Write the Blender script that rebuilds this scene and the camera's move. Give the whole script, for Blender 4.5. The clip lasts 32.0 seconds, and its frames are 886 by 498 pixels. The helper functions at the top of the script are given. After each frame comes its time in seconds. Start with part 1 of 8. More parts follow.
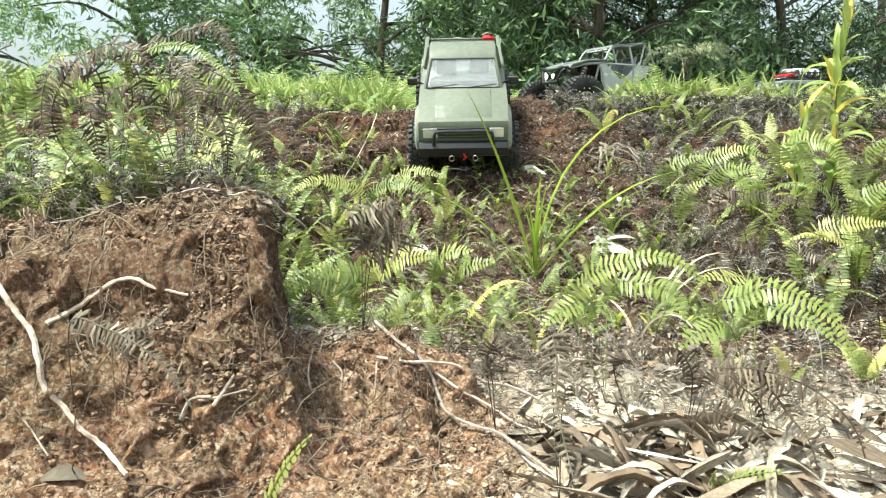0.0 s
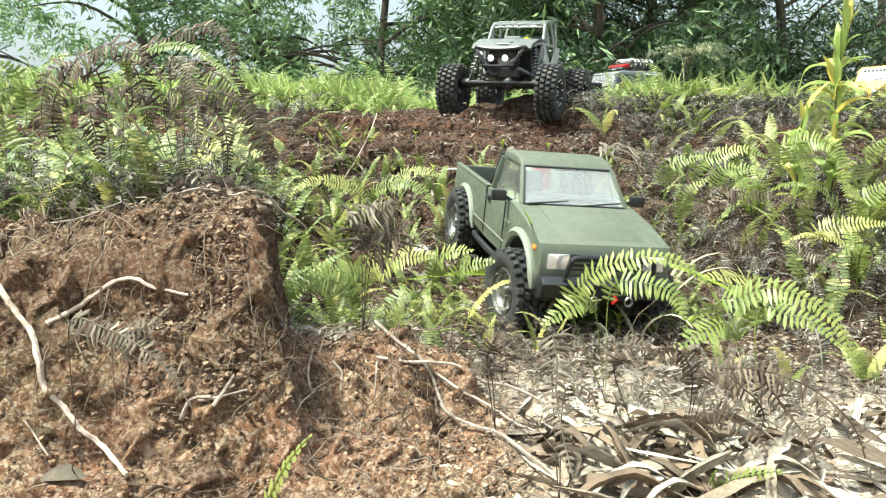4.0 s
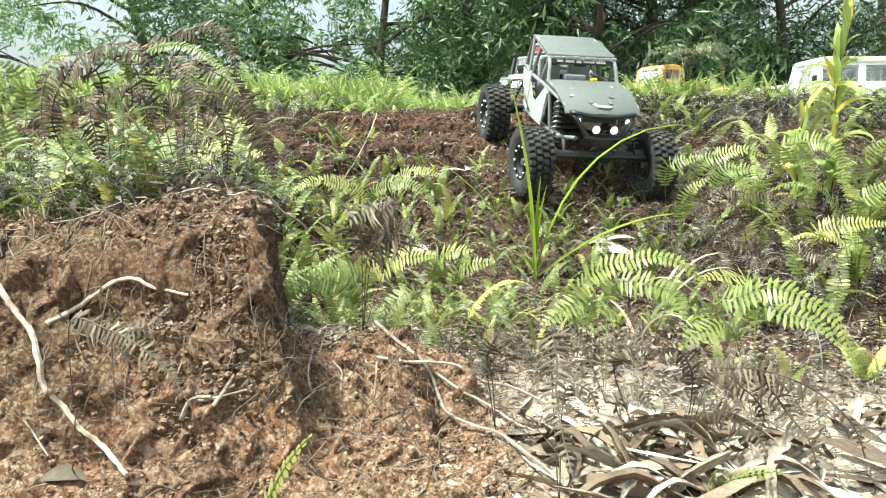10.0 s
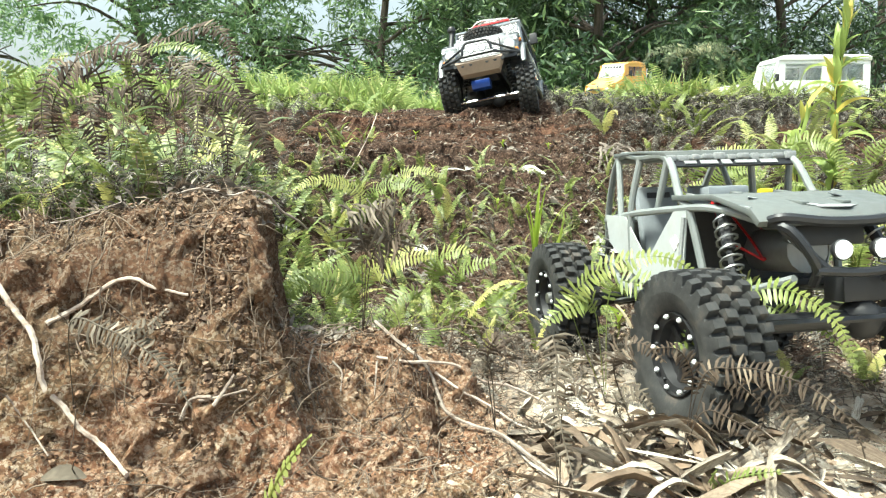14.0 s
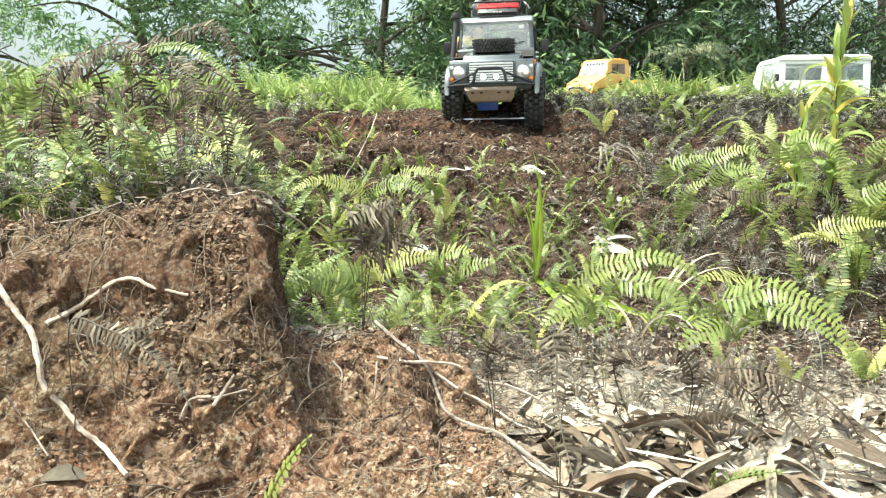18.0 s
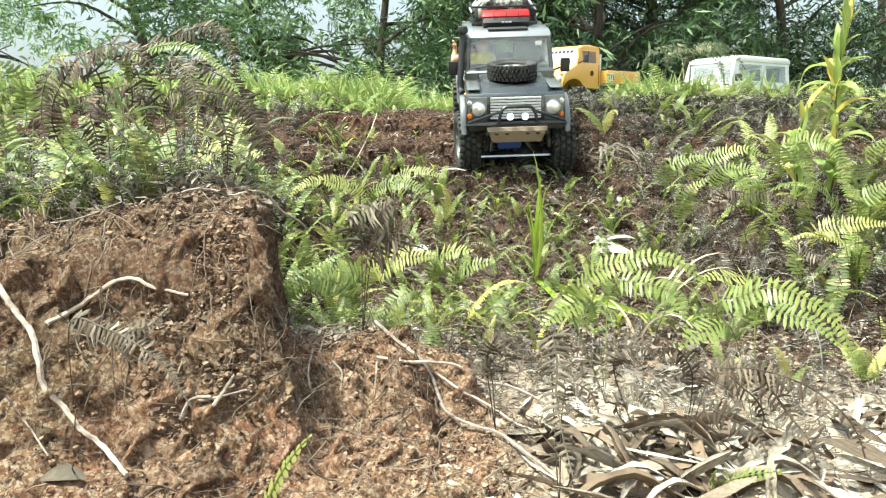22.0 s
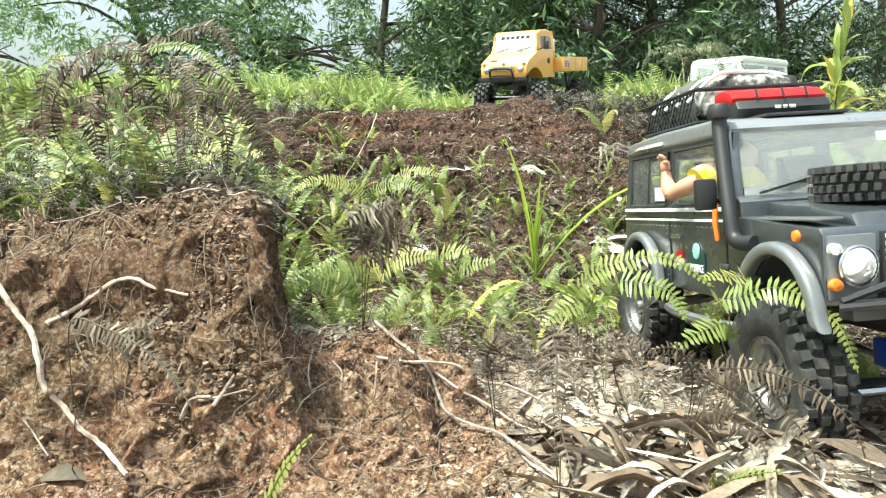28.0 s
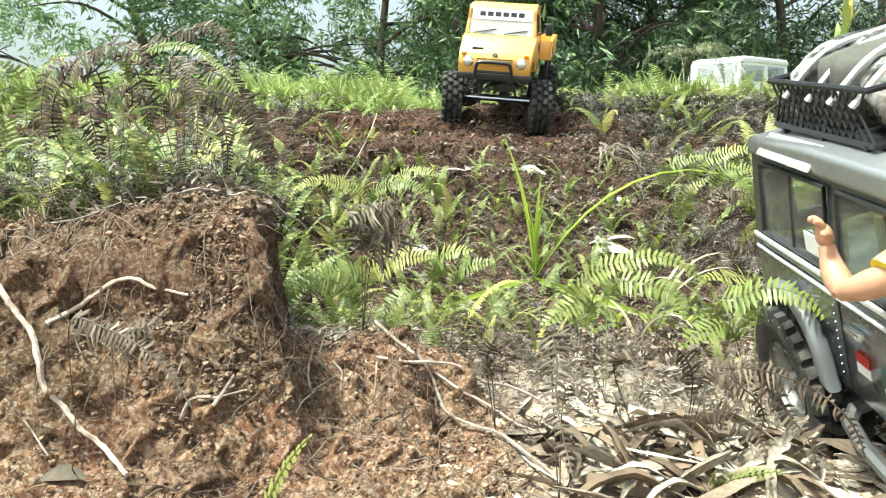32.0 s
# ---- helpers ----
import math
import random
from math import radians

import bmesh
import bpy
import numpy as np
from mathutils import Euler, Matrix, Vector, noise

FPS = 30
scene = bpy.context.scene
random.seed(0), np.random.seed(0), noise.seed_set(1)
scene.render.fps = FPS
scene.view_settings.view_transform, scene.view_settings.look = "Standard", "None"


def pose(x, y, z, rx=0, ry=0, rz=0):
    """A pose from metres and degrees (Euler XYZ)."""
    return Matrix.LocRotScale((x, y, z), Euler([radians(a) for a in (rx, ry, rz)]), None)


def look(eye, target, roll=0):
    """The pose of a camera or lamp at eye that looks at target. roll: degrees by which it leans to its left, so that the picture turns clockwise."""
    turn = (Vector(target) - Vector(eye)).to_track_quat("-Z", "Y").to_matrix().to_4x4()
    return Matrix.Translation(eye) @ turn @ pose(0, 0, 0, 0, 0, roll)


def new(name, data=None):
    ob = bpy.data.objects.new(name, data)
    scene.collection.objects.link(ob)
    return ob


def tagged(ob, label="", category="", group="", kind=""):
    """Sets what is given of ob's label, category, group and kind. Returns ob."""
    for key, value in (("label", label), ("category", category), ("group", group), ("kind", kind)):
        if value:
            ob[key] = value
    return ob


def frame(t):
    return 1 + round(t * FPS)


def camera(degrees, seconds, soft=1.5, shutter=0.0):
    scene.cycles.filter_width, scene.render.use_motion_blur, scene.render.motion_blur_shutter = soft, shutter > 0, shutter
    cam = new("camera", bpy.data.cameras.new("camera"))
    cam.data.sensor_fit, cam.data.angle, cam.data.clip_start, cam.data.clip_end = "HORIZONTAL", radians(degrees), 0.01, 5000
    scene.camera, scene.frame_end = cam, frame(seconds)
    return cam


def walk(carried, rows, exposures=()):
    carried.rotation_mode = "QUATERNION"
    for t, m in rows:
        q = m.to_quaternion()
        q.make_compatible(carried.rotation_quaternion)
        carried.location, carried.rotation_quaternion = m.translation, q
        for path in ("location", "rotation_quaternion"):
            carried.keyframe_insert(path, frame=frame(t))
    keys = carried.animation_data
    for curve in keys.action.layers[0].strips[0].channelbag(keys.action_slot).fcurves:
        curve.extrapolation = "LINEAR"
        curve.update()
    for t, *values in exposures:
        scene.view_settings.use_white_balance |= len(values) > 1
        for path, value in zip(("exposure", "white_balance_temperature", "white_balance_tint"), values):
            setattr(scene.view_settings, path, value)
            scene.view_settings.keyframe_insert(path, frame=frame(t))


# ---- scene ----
# One fixed camera, low over a laterite bank; scale-model trucks (1:10) crawl down past it.
cam = camera(62, 32.0, soft=1.2, shutter=0.3)
EYE = pose(0, 0, 0.27, 81, 0, 0)
walk(cam, [(0, EYE), (32, EYE)], exposures=[(0, 1.43, 5980, -5), (32, 1.43, 5980, -5)])

# ---- light: bright, hazy, overcast noon ----
SUN_ELEV, SUN_AZ = 66, 255
world = bpy.data.worlds.new("sky")
scene.world = world
world.use_nodes = True
wn = world.node_tree
sky = wn.nodes.new("ShaderNodeTexSky")
sky.sky_type, sky.sun_disc = "NISHITA", False
sky.sun_elevation, sky.sun_rotation = radians(SUN_ELEV), radians(SUN_AZ)
sky.air_density, sky.dust_density, sky.ozone_density = 1.0, 9.0, 1.0
back = wn.nodes["Background"]
back.inputs["Strength"].default_value = 0.104
# thin bright cloud over the whole sky
veil = wn.nodes.new("ShaderNodeMix")
veil.data_type = "RGBA"
veil.inputs["Factor"].default_value = 0.25
veil.inputs["B"].default_value = (8.0, 8.1, 8.2, 1)
wn.links.new(sky.outputs[0], veil.inputs["A"])
wn.links.new(veil.outputs["Result"], back.inputs[0])
sun = new("sun", bpy.data.lights.new("sun", "SUN"))
sun.data.energy, sun.data.angle, sun.data.color = 3.7, radians(6), (1.0, 0.94, 0.84)
sun.matrix_world = look((0, 0, 0), (-math.sin(radians(SUN_AZ)) * math.cos(radians(SUN_ELEV)),
                                    -math.cos(radians(SUN_AZ)) * math.cos(radians(SUN_ELEV)), -math.sin(radians(SUN_ELEV))))

# ---- noise on arrays ----
_tab = np.random.RandomState(7).rand(65536)


def vnoise(x, y, seed=0):
    x, y = np.asarray(x, float), np.asarray(y, float)
    xi, yi = np.floor(x).astype(np.int64), np.floor(y).astype(np.int64)
    u, v = x - xi, y - yi
    u, v = u * u * (3 - 2 * u), v * v * (3 - 2 * v)
    h = lambda a, b: _tab[(a * 7919 + b * 104729 + seed * 15731) & 65535]
    a = h(xi, yi) * (1 - u) + h(xi + 1, yi) * u
    b = h(xi, yi + 1) * (1 - u) + h(xi + 1, yi + 1) * u
    return a * (1 - v) + b * v - 0.5


def fbm(x, y, seed=0, octaves=4):
    return sum(vnoise(x * 2 ** k, y * 2 ** k, seed + k) * 0.55 ** k for k in range(octaves))


def sstep(v, a, b):
    t = np.clip((np.asarray(v, float) - a) / (b - a), 0, 1)
    return t * t * (3 - 2 * t)


def height(x, y, fine=True):
    """The ground: a flat strip by the camera, a red bank on the left, a slope up to a plateau."""
    x, y = np.asarray(x, float), np.asarray(y, float)
    track = np.interp(y, [-400, -8, 0.0, 0.5, 0.65, 0.8, 0.95, 1.05, 1.2, 1.3, 1.4, 1.5, 1.6, 1.72, 1.85, 2.0, 2.6, 3.4, 6, 14, 60, 400],
                      [0.0, 0.03, 0.045, 0.045, 0.04, 0.025, 0.012, 0.022, 0.072, 0.112, 0.152, 0.196, 0.242, 0.297, 0.31, 0.305, 0.30, 0.28, 0.32, 0.4, 0.6, 2.0])
    left = np.interp(y, [-400, -8, 0.2, 0.42, 0.455, 0.485, 0.515, 0.55, 0.8, 1.2, 1.5, 1.62, 1.72, 1.85, 2.0, 2.6, 3.4, 6, 14, 60, 400],
                     [0.0, 0.03, 0.04, 0.045, 0.075, 0.125, 0.178, 0.197, 0.185, 0.19, 0.215, 0.262, 0.30, 0.31, 0.31, 0.30, 0.28, 0.32, 0.4, 0.6, 2.0])
    shelf = np.interp(y, [0.2, 0.40, 0.46, 0.52, 0.57, 0.63, 0.70, 0.9], [0.04, 0.048, 0.07, 0.092, 0.102, 0.10, 0.055, 0.022])
    wob = fbm(x * 9, y * 9, 11, 3)
    near = 1 - sstep(y, 0.75, 1.0)
    edge = -0.232 * np.clip(y, 0.40, 1.0)
    wl = 1 - sstep(x + 0.035 * wob - edge, -0.007, 0.005)
    wl = wl * near + (1 - sstep(x + 0.25 * wob, -0.45, -0.12)) * (1 - near)
    ws = (1 - sstep(x + 0.06 * wob - 0.25 * (0.63 - y), -0.04, 0.035)) * (y < 0.9)
    h = np.where(y < 0.9, np.maximum(track, track * (1 - ws) + shelf * ws), track)
    h = h * (1 - wl) + left * wl
    h = h + wl * 0.023 * np.exp(-((x + 0.205) / 0.065) ** 2) * sstep(y, 0.495, 0.55) * (1 - sstep(y, 0.66, 0.8))
    h = h - 0.022 * sstep(x, 0.19, 0.27) * (1 - sstep(x, 0.6, 0.9)) * sstep(y, 0.44, 0.54) * (1 - sstep(y, 0.8, 0.95))
    h = h - 0.028 * np.exp(-((x - 0.245) / 0.05) ** 2 - ((y - 1.68) / 0.06) ** 2)
    right = sstep(x, 0.45, 0.8)
    h = h + right * 0.035 * np.exp(-((y - 1.2) / 0.35) ** 2)
    h = h + 0.036 * np.exp(-((x - 0.19) / 0.12) ** 2 - ((y - 1.86) / 0.08) ** 2)
    h = h - 0.06 * sstep(x, 0.6, 1.0) * sstep(y, 1.75, 2.1) * (1 - sstep(y, 5, 8))
    far = sstep(np.hypot(x, y - 1.0), 3, 10)
    h = h + far * 0.25 * fbm(x * 0.25, y * 0.25, 41, 3)
    if fine:
        rough = 0.35 + 0.65 * np.clip(np.maximum(wl * near, np.maximum(ws, sstep(y, 1.12, 1.35))), 0, 1)
        h = h + 0.024 * rough * fbm(x * 14, y * 14, 21, 5)
        band = sstep(y, 1.2, 1.35) * (1 - sstep(y, 1.75, 1.95))
        ledge = h / 0.052 + 2.2 * fbm(x * 2.6, y * 3.5, 31, 4)
        h = h + band * (0.018 + 0.036 * (vnoise(x * 5, y * 5, 33) + 0.15)) * (sstep(ledge - np.floor(ledge), 0.15, 0.45) - (ledge - np.floor(ledge))) 
        strata = vnoise(x * 4 + 2 * wob, y * 24, 35) + 0.6 * vnoise(x * 11, y * 50, 36)
        h = h + band * 0.008 * strata
        h = h + 0.006 * rough * np.abs(vnoise(x * 90, y * 90, 51)) + 0.004 * rough * vnoise(x * 190, y * 190, 52)
        face = np.maximum(wl * near, ws) * sstep(y, 0.4, 0.46) * (1 - sstep(y, 0.55, 0.62))
        h = h + face * 0.030 * (vnoise(x * 24, y * 18, 61) + 0.8 * vnoise(x * 60, y * 50, 62) + 0.45 * vnoise(x * 140, y * 120, 63))
    return h


def ground_z(x, y):
    return float(height(x, y))


# ---- materials ----
def material(name, build=None, base=(0.5, 0.5, 0.5), rough=0.6, metal=0.0, spec=0.5):
    m = bpy.data.materials.new(name)
    m.use_nodes = True
    nt = m.node_tree
    b = nt.nodes["Principled BSDF"]
    b.inputs["Base Color"].default_value = (*base, 1)
    b.inputs["Roughness"].default_value, b.inputs["Metallic"].default_value = rough, metal
    b.inputs["Specular IOR Level"].default_value = spec
    if build:
        build(nt, b)
    return m


def node(nt, kind, **values):
    n = nt.nodes.new(kind)
    for k, v in values.items():
        n.inputs[k.replace("_", " ")].default_value = v
    return n


def coords(nt, local):
    return nt.nodes.new("ShaderNodeTexCoord").outputs["Object"] if local else nt.nodes.new("ShaderNodeNewGeometry").outputs["Position"]


def ntex(nt, where, scale, detail=6.0, rough=0.6):
    n = node(nt, "ShaderNodeTexNoise", Scale=scale, Detail=detail, Roughness=rough)
    nt.links.new(where, n.inputs["Vector"])
    return n.outputs["Fac"]


def ramp(nt, fac, stops):
    r = nt.nodes.new("ShaderNodeValToRGB")
    e = r.color_ramp.elements
    while len(e) < len(stops):
        e.new(0.5)
    for el, (p, c) in zip(e, stops):
        el.position, el.color = p, (*c, 1)
    nt.links.new(fac, r.inputs[0])
    return r.outputs[0]


def mix(nt, fac, a, b, kind="MIX"):
    n = nt.nodes.new("ShaderNodeMix")
    n.data_type, n.blend_type = "RGBA", kind
    for sock, v in ((n.inputs["Factor"], fac), (n.inputs["A"], a), (n.inputs["B"], b)):
        if hasattr(v, "is_linked"):
            nt.links.new(v, sock)
        else:
            sock.default_value = v if isinstance(v, float) else (*v, 1)
    return n.outputs["Result"]


def bump(nt, b, fac, strength, distance):
    n = node(nt, "ShaderNodeBump", Strength=strength, Distance=distance)
    nt.links.new(fac, n.inputs["Height"])
    nt.links.new(n.outputs[0], b.inputs["Normal"])


def scaled(nt, where, s):
    n = nt.nodes.new("ShaderNodeVectorMath")
    n.operation = "MULTIPLY"
    nt.links.new(where, n.inputs[0])
    n.inputs[1].default_value = s
    return n.outputs[0]


def soil(nt, b):
    p = coords(nt, False)
    c = ramp(nt, ntex(nt, p, 22, 8, 0.65), [(0.34, (0.13, 0.085, 0.048)), (0.46, (0.22, 0.145, 0.08)), (0.55, (0.30, 0.21, 0.12)), (0.67, (0.40, 0.31, 0.20))])
    fine = ramp(nt, ntex(nt, p, 150, 8, 0.85), [(0.40, (0.020, 0.013, 0.009)), (0.47, (0.12, 0.075, 0.044)), (0.53, (0.26, 0.155, 0.09)), (0.60, (0.56, 0.44, 0.30))])
    c = mix(nt, 0.68, c, fine)
    red = ramp(nt, ntex(nt, p, 14, 5, 0.65), [(0.36, (0.20, 0.165, 0.09)), (0.44, (0.36, 0.27, 0.14)), (0.50, (0.24, 0.135, 0.07)), (0.56, (0.35, 0.125, 0.065)), (0.68, (0.42, 0.22, 0.12))])
    c = mix(nt, 0.45, c, red)
    # single grains of a few millimetres, each with its own tone
    wv = nt.nodes.new("ShaderNodeVectorMath")
    wv.operation = "ADD"
    wn3 = node(nt, "ShaderNodeTexNoise", Scale=180, Detail=4)
    nt.links.new(p, wn3.inputs["Vector"])
    nt.links.new(p, wv.inputs[0])
    nt.links.new(scaled(nt, wn3.outputs["Color"], (0.004, 0.004, 0.004)), wv.inputs[1])
    vor = node(nt, "ShaderNodeTexVoronoi", Scale=480, Randomness=1.0)
    nt.links.new(wv.outputs[0], vor.inputs["Vector"])
    tone = nt.nodes.new("ShaderNodeSeparateColor")
    nt.links.new(vor.outputs["Color"], tone.inputs[0])
    grain = ramp(nt, tone.outputs[0], [(0.0, (0.03, 0.018, 0.012)), (0.3, (0.14, 0.080, 0.045)), (0.55, (0.32, 0.155, 0.08)), (0.8, (0.46, 0.33, 0.20)), (1.0, (0.78, 0.68, 0.52))])
    c = mix(nt, 0.55, c, grain)
    grit = ramp(nt, ntex(nt, p, 210, 3, 0.7), [(0.55, (0, 0, 0)), (0.63, (1, 1, 1))])
    c = mix(nt, grit, c, (0.56, 0.45, 0.33))
    # near-black spots paint the shade of pores and crevices into the soil
    dark = ramp(nt, ntex(nt, p, 75, 5, 0.75), [(0.33, (1, 1, 1)), (0.43, (0, 0, 0))])
    c = mix(nt, dark, c, (0.035, 0.02, 0.014))
    # humus on the slope, bleached sand by the leaf litter, far meadow
    xyz = nt.nodes.new("ShaderNodeSeparateXYZ")
    nt.links.new(p, xyz.inputs[0])

    def band(sock, lo, hi):
        n = nt.nodes.new("ShaderNodeMapRange")
        n.interpolation_type = "SMOOTHSTEP"
        nt.links.new(sock, n.inputs[0])
        n.inputs[1].default_value, n.inputs[2].default_value = lo, hi
        return n.outputs[0]

    def times(*f):
        out = f[0]
        for g in f[1:]:
            n = nt.nodes.new("ShaderNodeMath")
            n.operation = "MULTIPLY"
            nt.links.new(out, n.inputs[0])
            nt.links.new(g, n.inputs[1])
            out = n.outputs[0]
        return out
    humus = ramp(nt, ntex(nt, scaled(nt, p, (0.5, 1, 1.6)), 42, 7, 0.75), [(0.38, (0.010, 0.007, 0.005)), (0.52, (0.036, 0.023, 0.017)), (0.60, (0.072, 0.046, 0.032)), (0.72, (0.20, 0.145, 0.10))])
    peat = ramp(nt, ntex(nt, p, 190, 6, 0.8), [(0.42, (0.009, 0.006, 0.005)), (0.50, (0.060, 0.034, 0.024)), (0.57, (0.16, 0.098, 0.068)), (0.64, (0.44, 0.34, 0.25))])
    humus = mix(nt, 0.62, humus, peat)
    redder = ramp(nt, ntex(nt, p, 9, 4, 0.6), [(0.42, (0, 0, 0)), (0.56, (0.42, 0.42, 0.42))])
    clay = ramp(nt, ntex(nt, p, 170, 7, 0.8), [(0.40, (0.10, 0.04, 0.025)), (0.5, (0.36, 0.17, 0.10)), (0.58, (0.60, 0.42, 0.30))])
    c = mix(nt, times(redder, band(xyz.outputs[2], 0.150, 0.105), band(xyz.outputs[0], -0.30, -0.20)), c, clay)
    # darker brown soil colour above a wavy line in the bank
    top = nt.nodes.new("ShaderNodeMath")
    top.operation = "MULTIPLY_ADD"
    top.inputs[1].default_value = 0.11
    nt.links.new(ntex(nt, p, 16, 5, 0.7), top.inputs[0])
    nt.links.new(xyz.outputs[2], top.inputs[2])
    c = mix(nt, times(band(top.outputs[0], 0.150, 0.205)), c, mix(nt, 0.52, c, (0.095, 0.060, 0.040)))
    cut = ramp(nt, ntex(nt, scaled(nt, p, (0.35, 0.6, 2.4)), 26, 6, 0.7), [(0.48, (0, 0, 0)), (0.58, (0.8, 0.8, 0.8))])
    rust = ramp(nt, ntex(nt, p, 120, 7, 0.8), [(0.38, (0.028, 0.013, 0.009)), (0.5, (0.115, 0.052, 0.030)), (0.62, (0.24, 0.13, 0.08))])
    humus = mix(nt, times(cut, band(xyz.outputs[2], 0.225, 0.260), band(xyz.outputs[1], 1.80, 1.68)), humus, rust)
    # humus colour is drawn forward too, painting shelf top and fern gaps darker
    c = mix(nt, times(band(xyz.outputs[1], 0.53, 0.74)), c, mix(nt, 0.1, humus, c))
    n1 = ramp(nt, ntex(nt, p, 13, 5, 0.65), [(0.27, (0, 0, 0)), (0.40, (1, 1, 1))])
    sand = ramp(nt, ntex(nt, p, 60, 6, 0.7), [(0.3, (0.42, 0.32, 0.22)), (0.46, (0.70, 0.60, 0.47)), (0.62, (0.84, 0.77, 0.64))])
    c = mix(nt, times(band(xyz.outputs[0], 0.02, 0.12), band(xyz.outputs[1], 0.78, 0.6), n1), c, sand)
    grass = ramp(nt, ntex(nt, p, 3, 6, 0.7), [(0.3, (0.05, 0.07, 0.015)), (0.7, (0.13, 0.17, 0.04))])
    c = mix(nt, times(band(xyz.outputs[1], 1.9, 2.6)), c, grass)
    nt.links.new(c, b.inputs["Base Color"])
    b.inputs["Roughness"].default_value = 0.95
    b.inputs["Specular IOR Level"].default_value = 0.15
    bump(nt, b, ntex(nt, p, 150, 8, 0.85), 0.9, 0.0065)


def leafy(dark, light, odd, trans=0.35, rough=0.5, scale=40.0, per_island=False):
    """Leaf tissue: two tones, some discoloured, light coming through."""
    def build(nt, b):
        p = coords(nt, False)
        rnd = nt.nodes.new("ShaderNodeNewGeometry").outputs["Random Per Island"] if per_island else nt.nodes.new("ShaderNodeObjectInfo").outputs["Random"]
        c = mix(nt, ntex(nt, p, scale, 4), dark, light)
        c = mix(nt, ramp(nt, rnd, [(0.70, (0, 0, 0)), (1.0, (1, 1, 1))]), c, odd)
        c = mix(nt, ramp(nt, ntex(nt, p, scale * 0.22, 3), [(0.55, (0, 0, 0)), (0.75, (0.6, 0.6, 0.6))]), c, odd)
        nt.links.new(c, b.inputs["Base Color"])
        b.inputs["Roughness"].default_value = rough
        tr = nt.nodes.new("ShaderNodeBsdfTranslucent")
        nt.links.new(c, tr.inputs[0])
        sh = node(nt, "ShaderNodeMixShader", Fac=trans)
        out = nt.nodes["Material Output"]
        nt.links.new(b.outputs[0], sh.inputs[1])
        nt.links.new(tr.outputs[0], sh.inputs[2])
        nt.links.new(sh.outputs[0], out.inputs[0])
    return build


MAT = {}
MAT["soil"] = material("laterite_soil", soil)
# tones of fern_green and fern_mass also carry inner shade and leaf sheen
MAT["fern"] = material("fern_green", leafy((0.036, 0.068, 0.012), (0.37, 0.44, 0.115), (0.56, 0.52, 0.18), 0.40, 0.42, scale=55))
MAT["fern_dull"] = material("olive_fern", leafy((0.040, 0.055, 0.022), (0.145, 0.170, 0.070), (0.28, 0.27, 0.13), 0.25, 0.6, 90, per_island=True))
MAT["fern_stuff"] = material("fern_mass", leafy((0.018, 0.036, 0.008), (0.29, 0.36, 0.105), (0.52, 0.51, 0.19), 0.28, per_island=True, scale=9))
MAT["fern_pale"] = material("pale_fern_mass", leafy((0.15, 0.23, 0.06), (0.46, 0.55, 0.20), (0.65, 0.63, 0.29), 0.48, per_island=True, scale=9))
MAT["dry"] = material("dry_fern", leafy((0.020, 0.013, 0.008), (0.090, 0.062, 0.039), (0.25, 0.195, 0.135), 0.12, 0.85, 130, per_island=True))
MAT["dry_pale"] = material("bleached_fern", leafy((0.050, 0.040, 0.028), (0.16, 0.130, 0.090), (0.34, 0.29, 0.22), 0.15, 0.85, 130, per_island=True))
MAT["dry_stuff"] = material("dry_fern_mass", leafy((0.022, 0.018, 0.013), (0.110, 0.092, 0.068), (0.42, 0.39, 0.32), 0.12, 0.8, per_island=True))
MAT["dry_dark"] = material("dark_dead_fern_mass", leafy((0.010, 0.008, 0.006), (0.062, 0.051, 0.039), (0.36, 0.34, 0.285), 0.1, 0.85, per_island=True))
MAT["blade"] = material("grass_blade", leafy((0.20, 0.30, 0.03), (0.38, 0.47, 0.06), (0.48, 0.50, 0.10), 0.4, 0.4, 15))
MAT["sapling"] = material("sapling_leaf", leafy((0.22, 0.33, 0.08), (0.44, 0.50, 0.16), (0.74, 0.58, 0.14), 0.4, 0.4, 20))


def dry_leaf(nt, b):
    p = coords(nt, False)
    c = ramp(nt, nt.nodes.new("ShaderNodeObjectInfo").outputs["Random"], [(0.0, (0.06, 0.044, 0.032)), (0.2, (0.13, 0.090, 0.060)), (0.4, (0.25, 0.175, 0.115)), (0.6, (0.29, 0.245, 0.19)), (0.8, (0.44, 0.395, 0.325)), (1.0, (0.62, 0.58, 0.50))])
    c = mix(nt, ramp(nt, ntex(nt, p, 70, 5, 0.7), [(0.50, (0, 0, 0)), (0.68, (0.7, 0.7, 0.7))]), c, (0.17, 0.13, 0.085))
    # veins and cracks along the leaf
    streak = ntex(nt, scaled(nt, coords(nt, True), (40, 700, 300)), 1.0, 4, 0.7)
    c = mix(nt, ramp(nt, streak, [(0.38, (0.75, 0.75, 0.75)), (0.54, (0, 0, 0))]), c, (0.15, 0.12, 0.085))
    nt.links.new(c, b.inputs["Base Color"])
    b.inputs["Roughness"].default_value = 0.75
    b.inputs["Specular IOR Level"].default_value = 0.25
    bump(nt, b, ntex(nt, p, 350, 4), 0.5, 0.002)


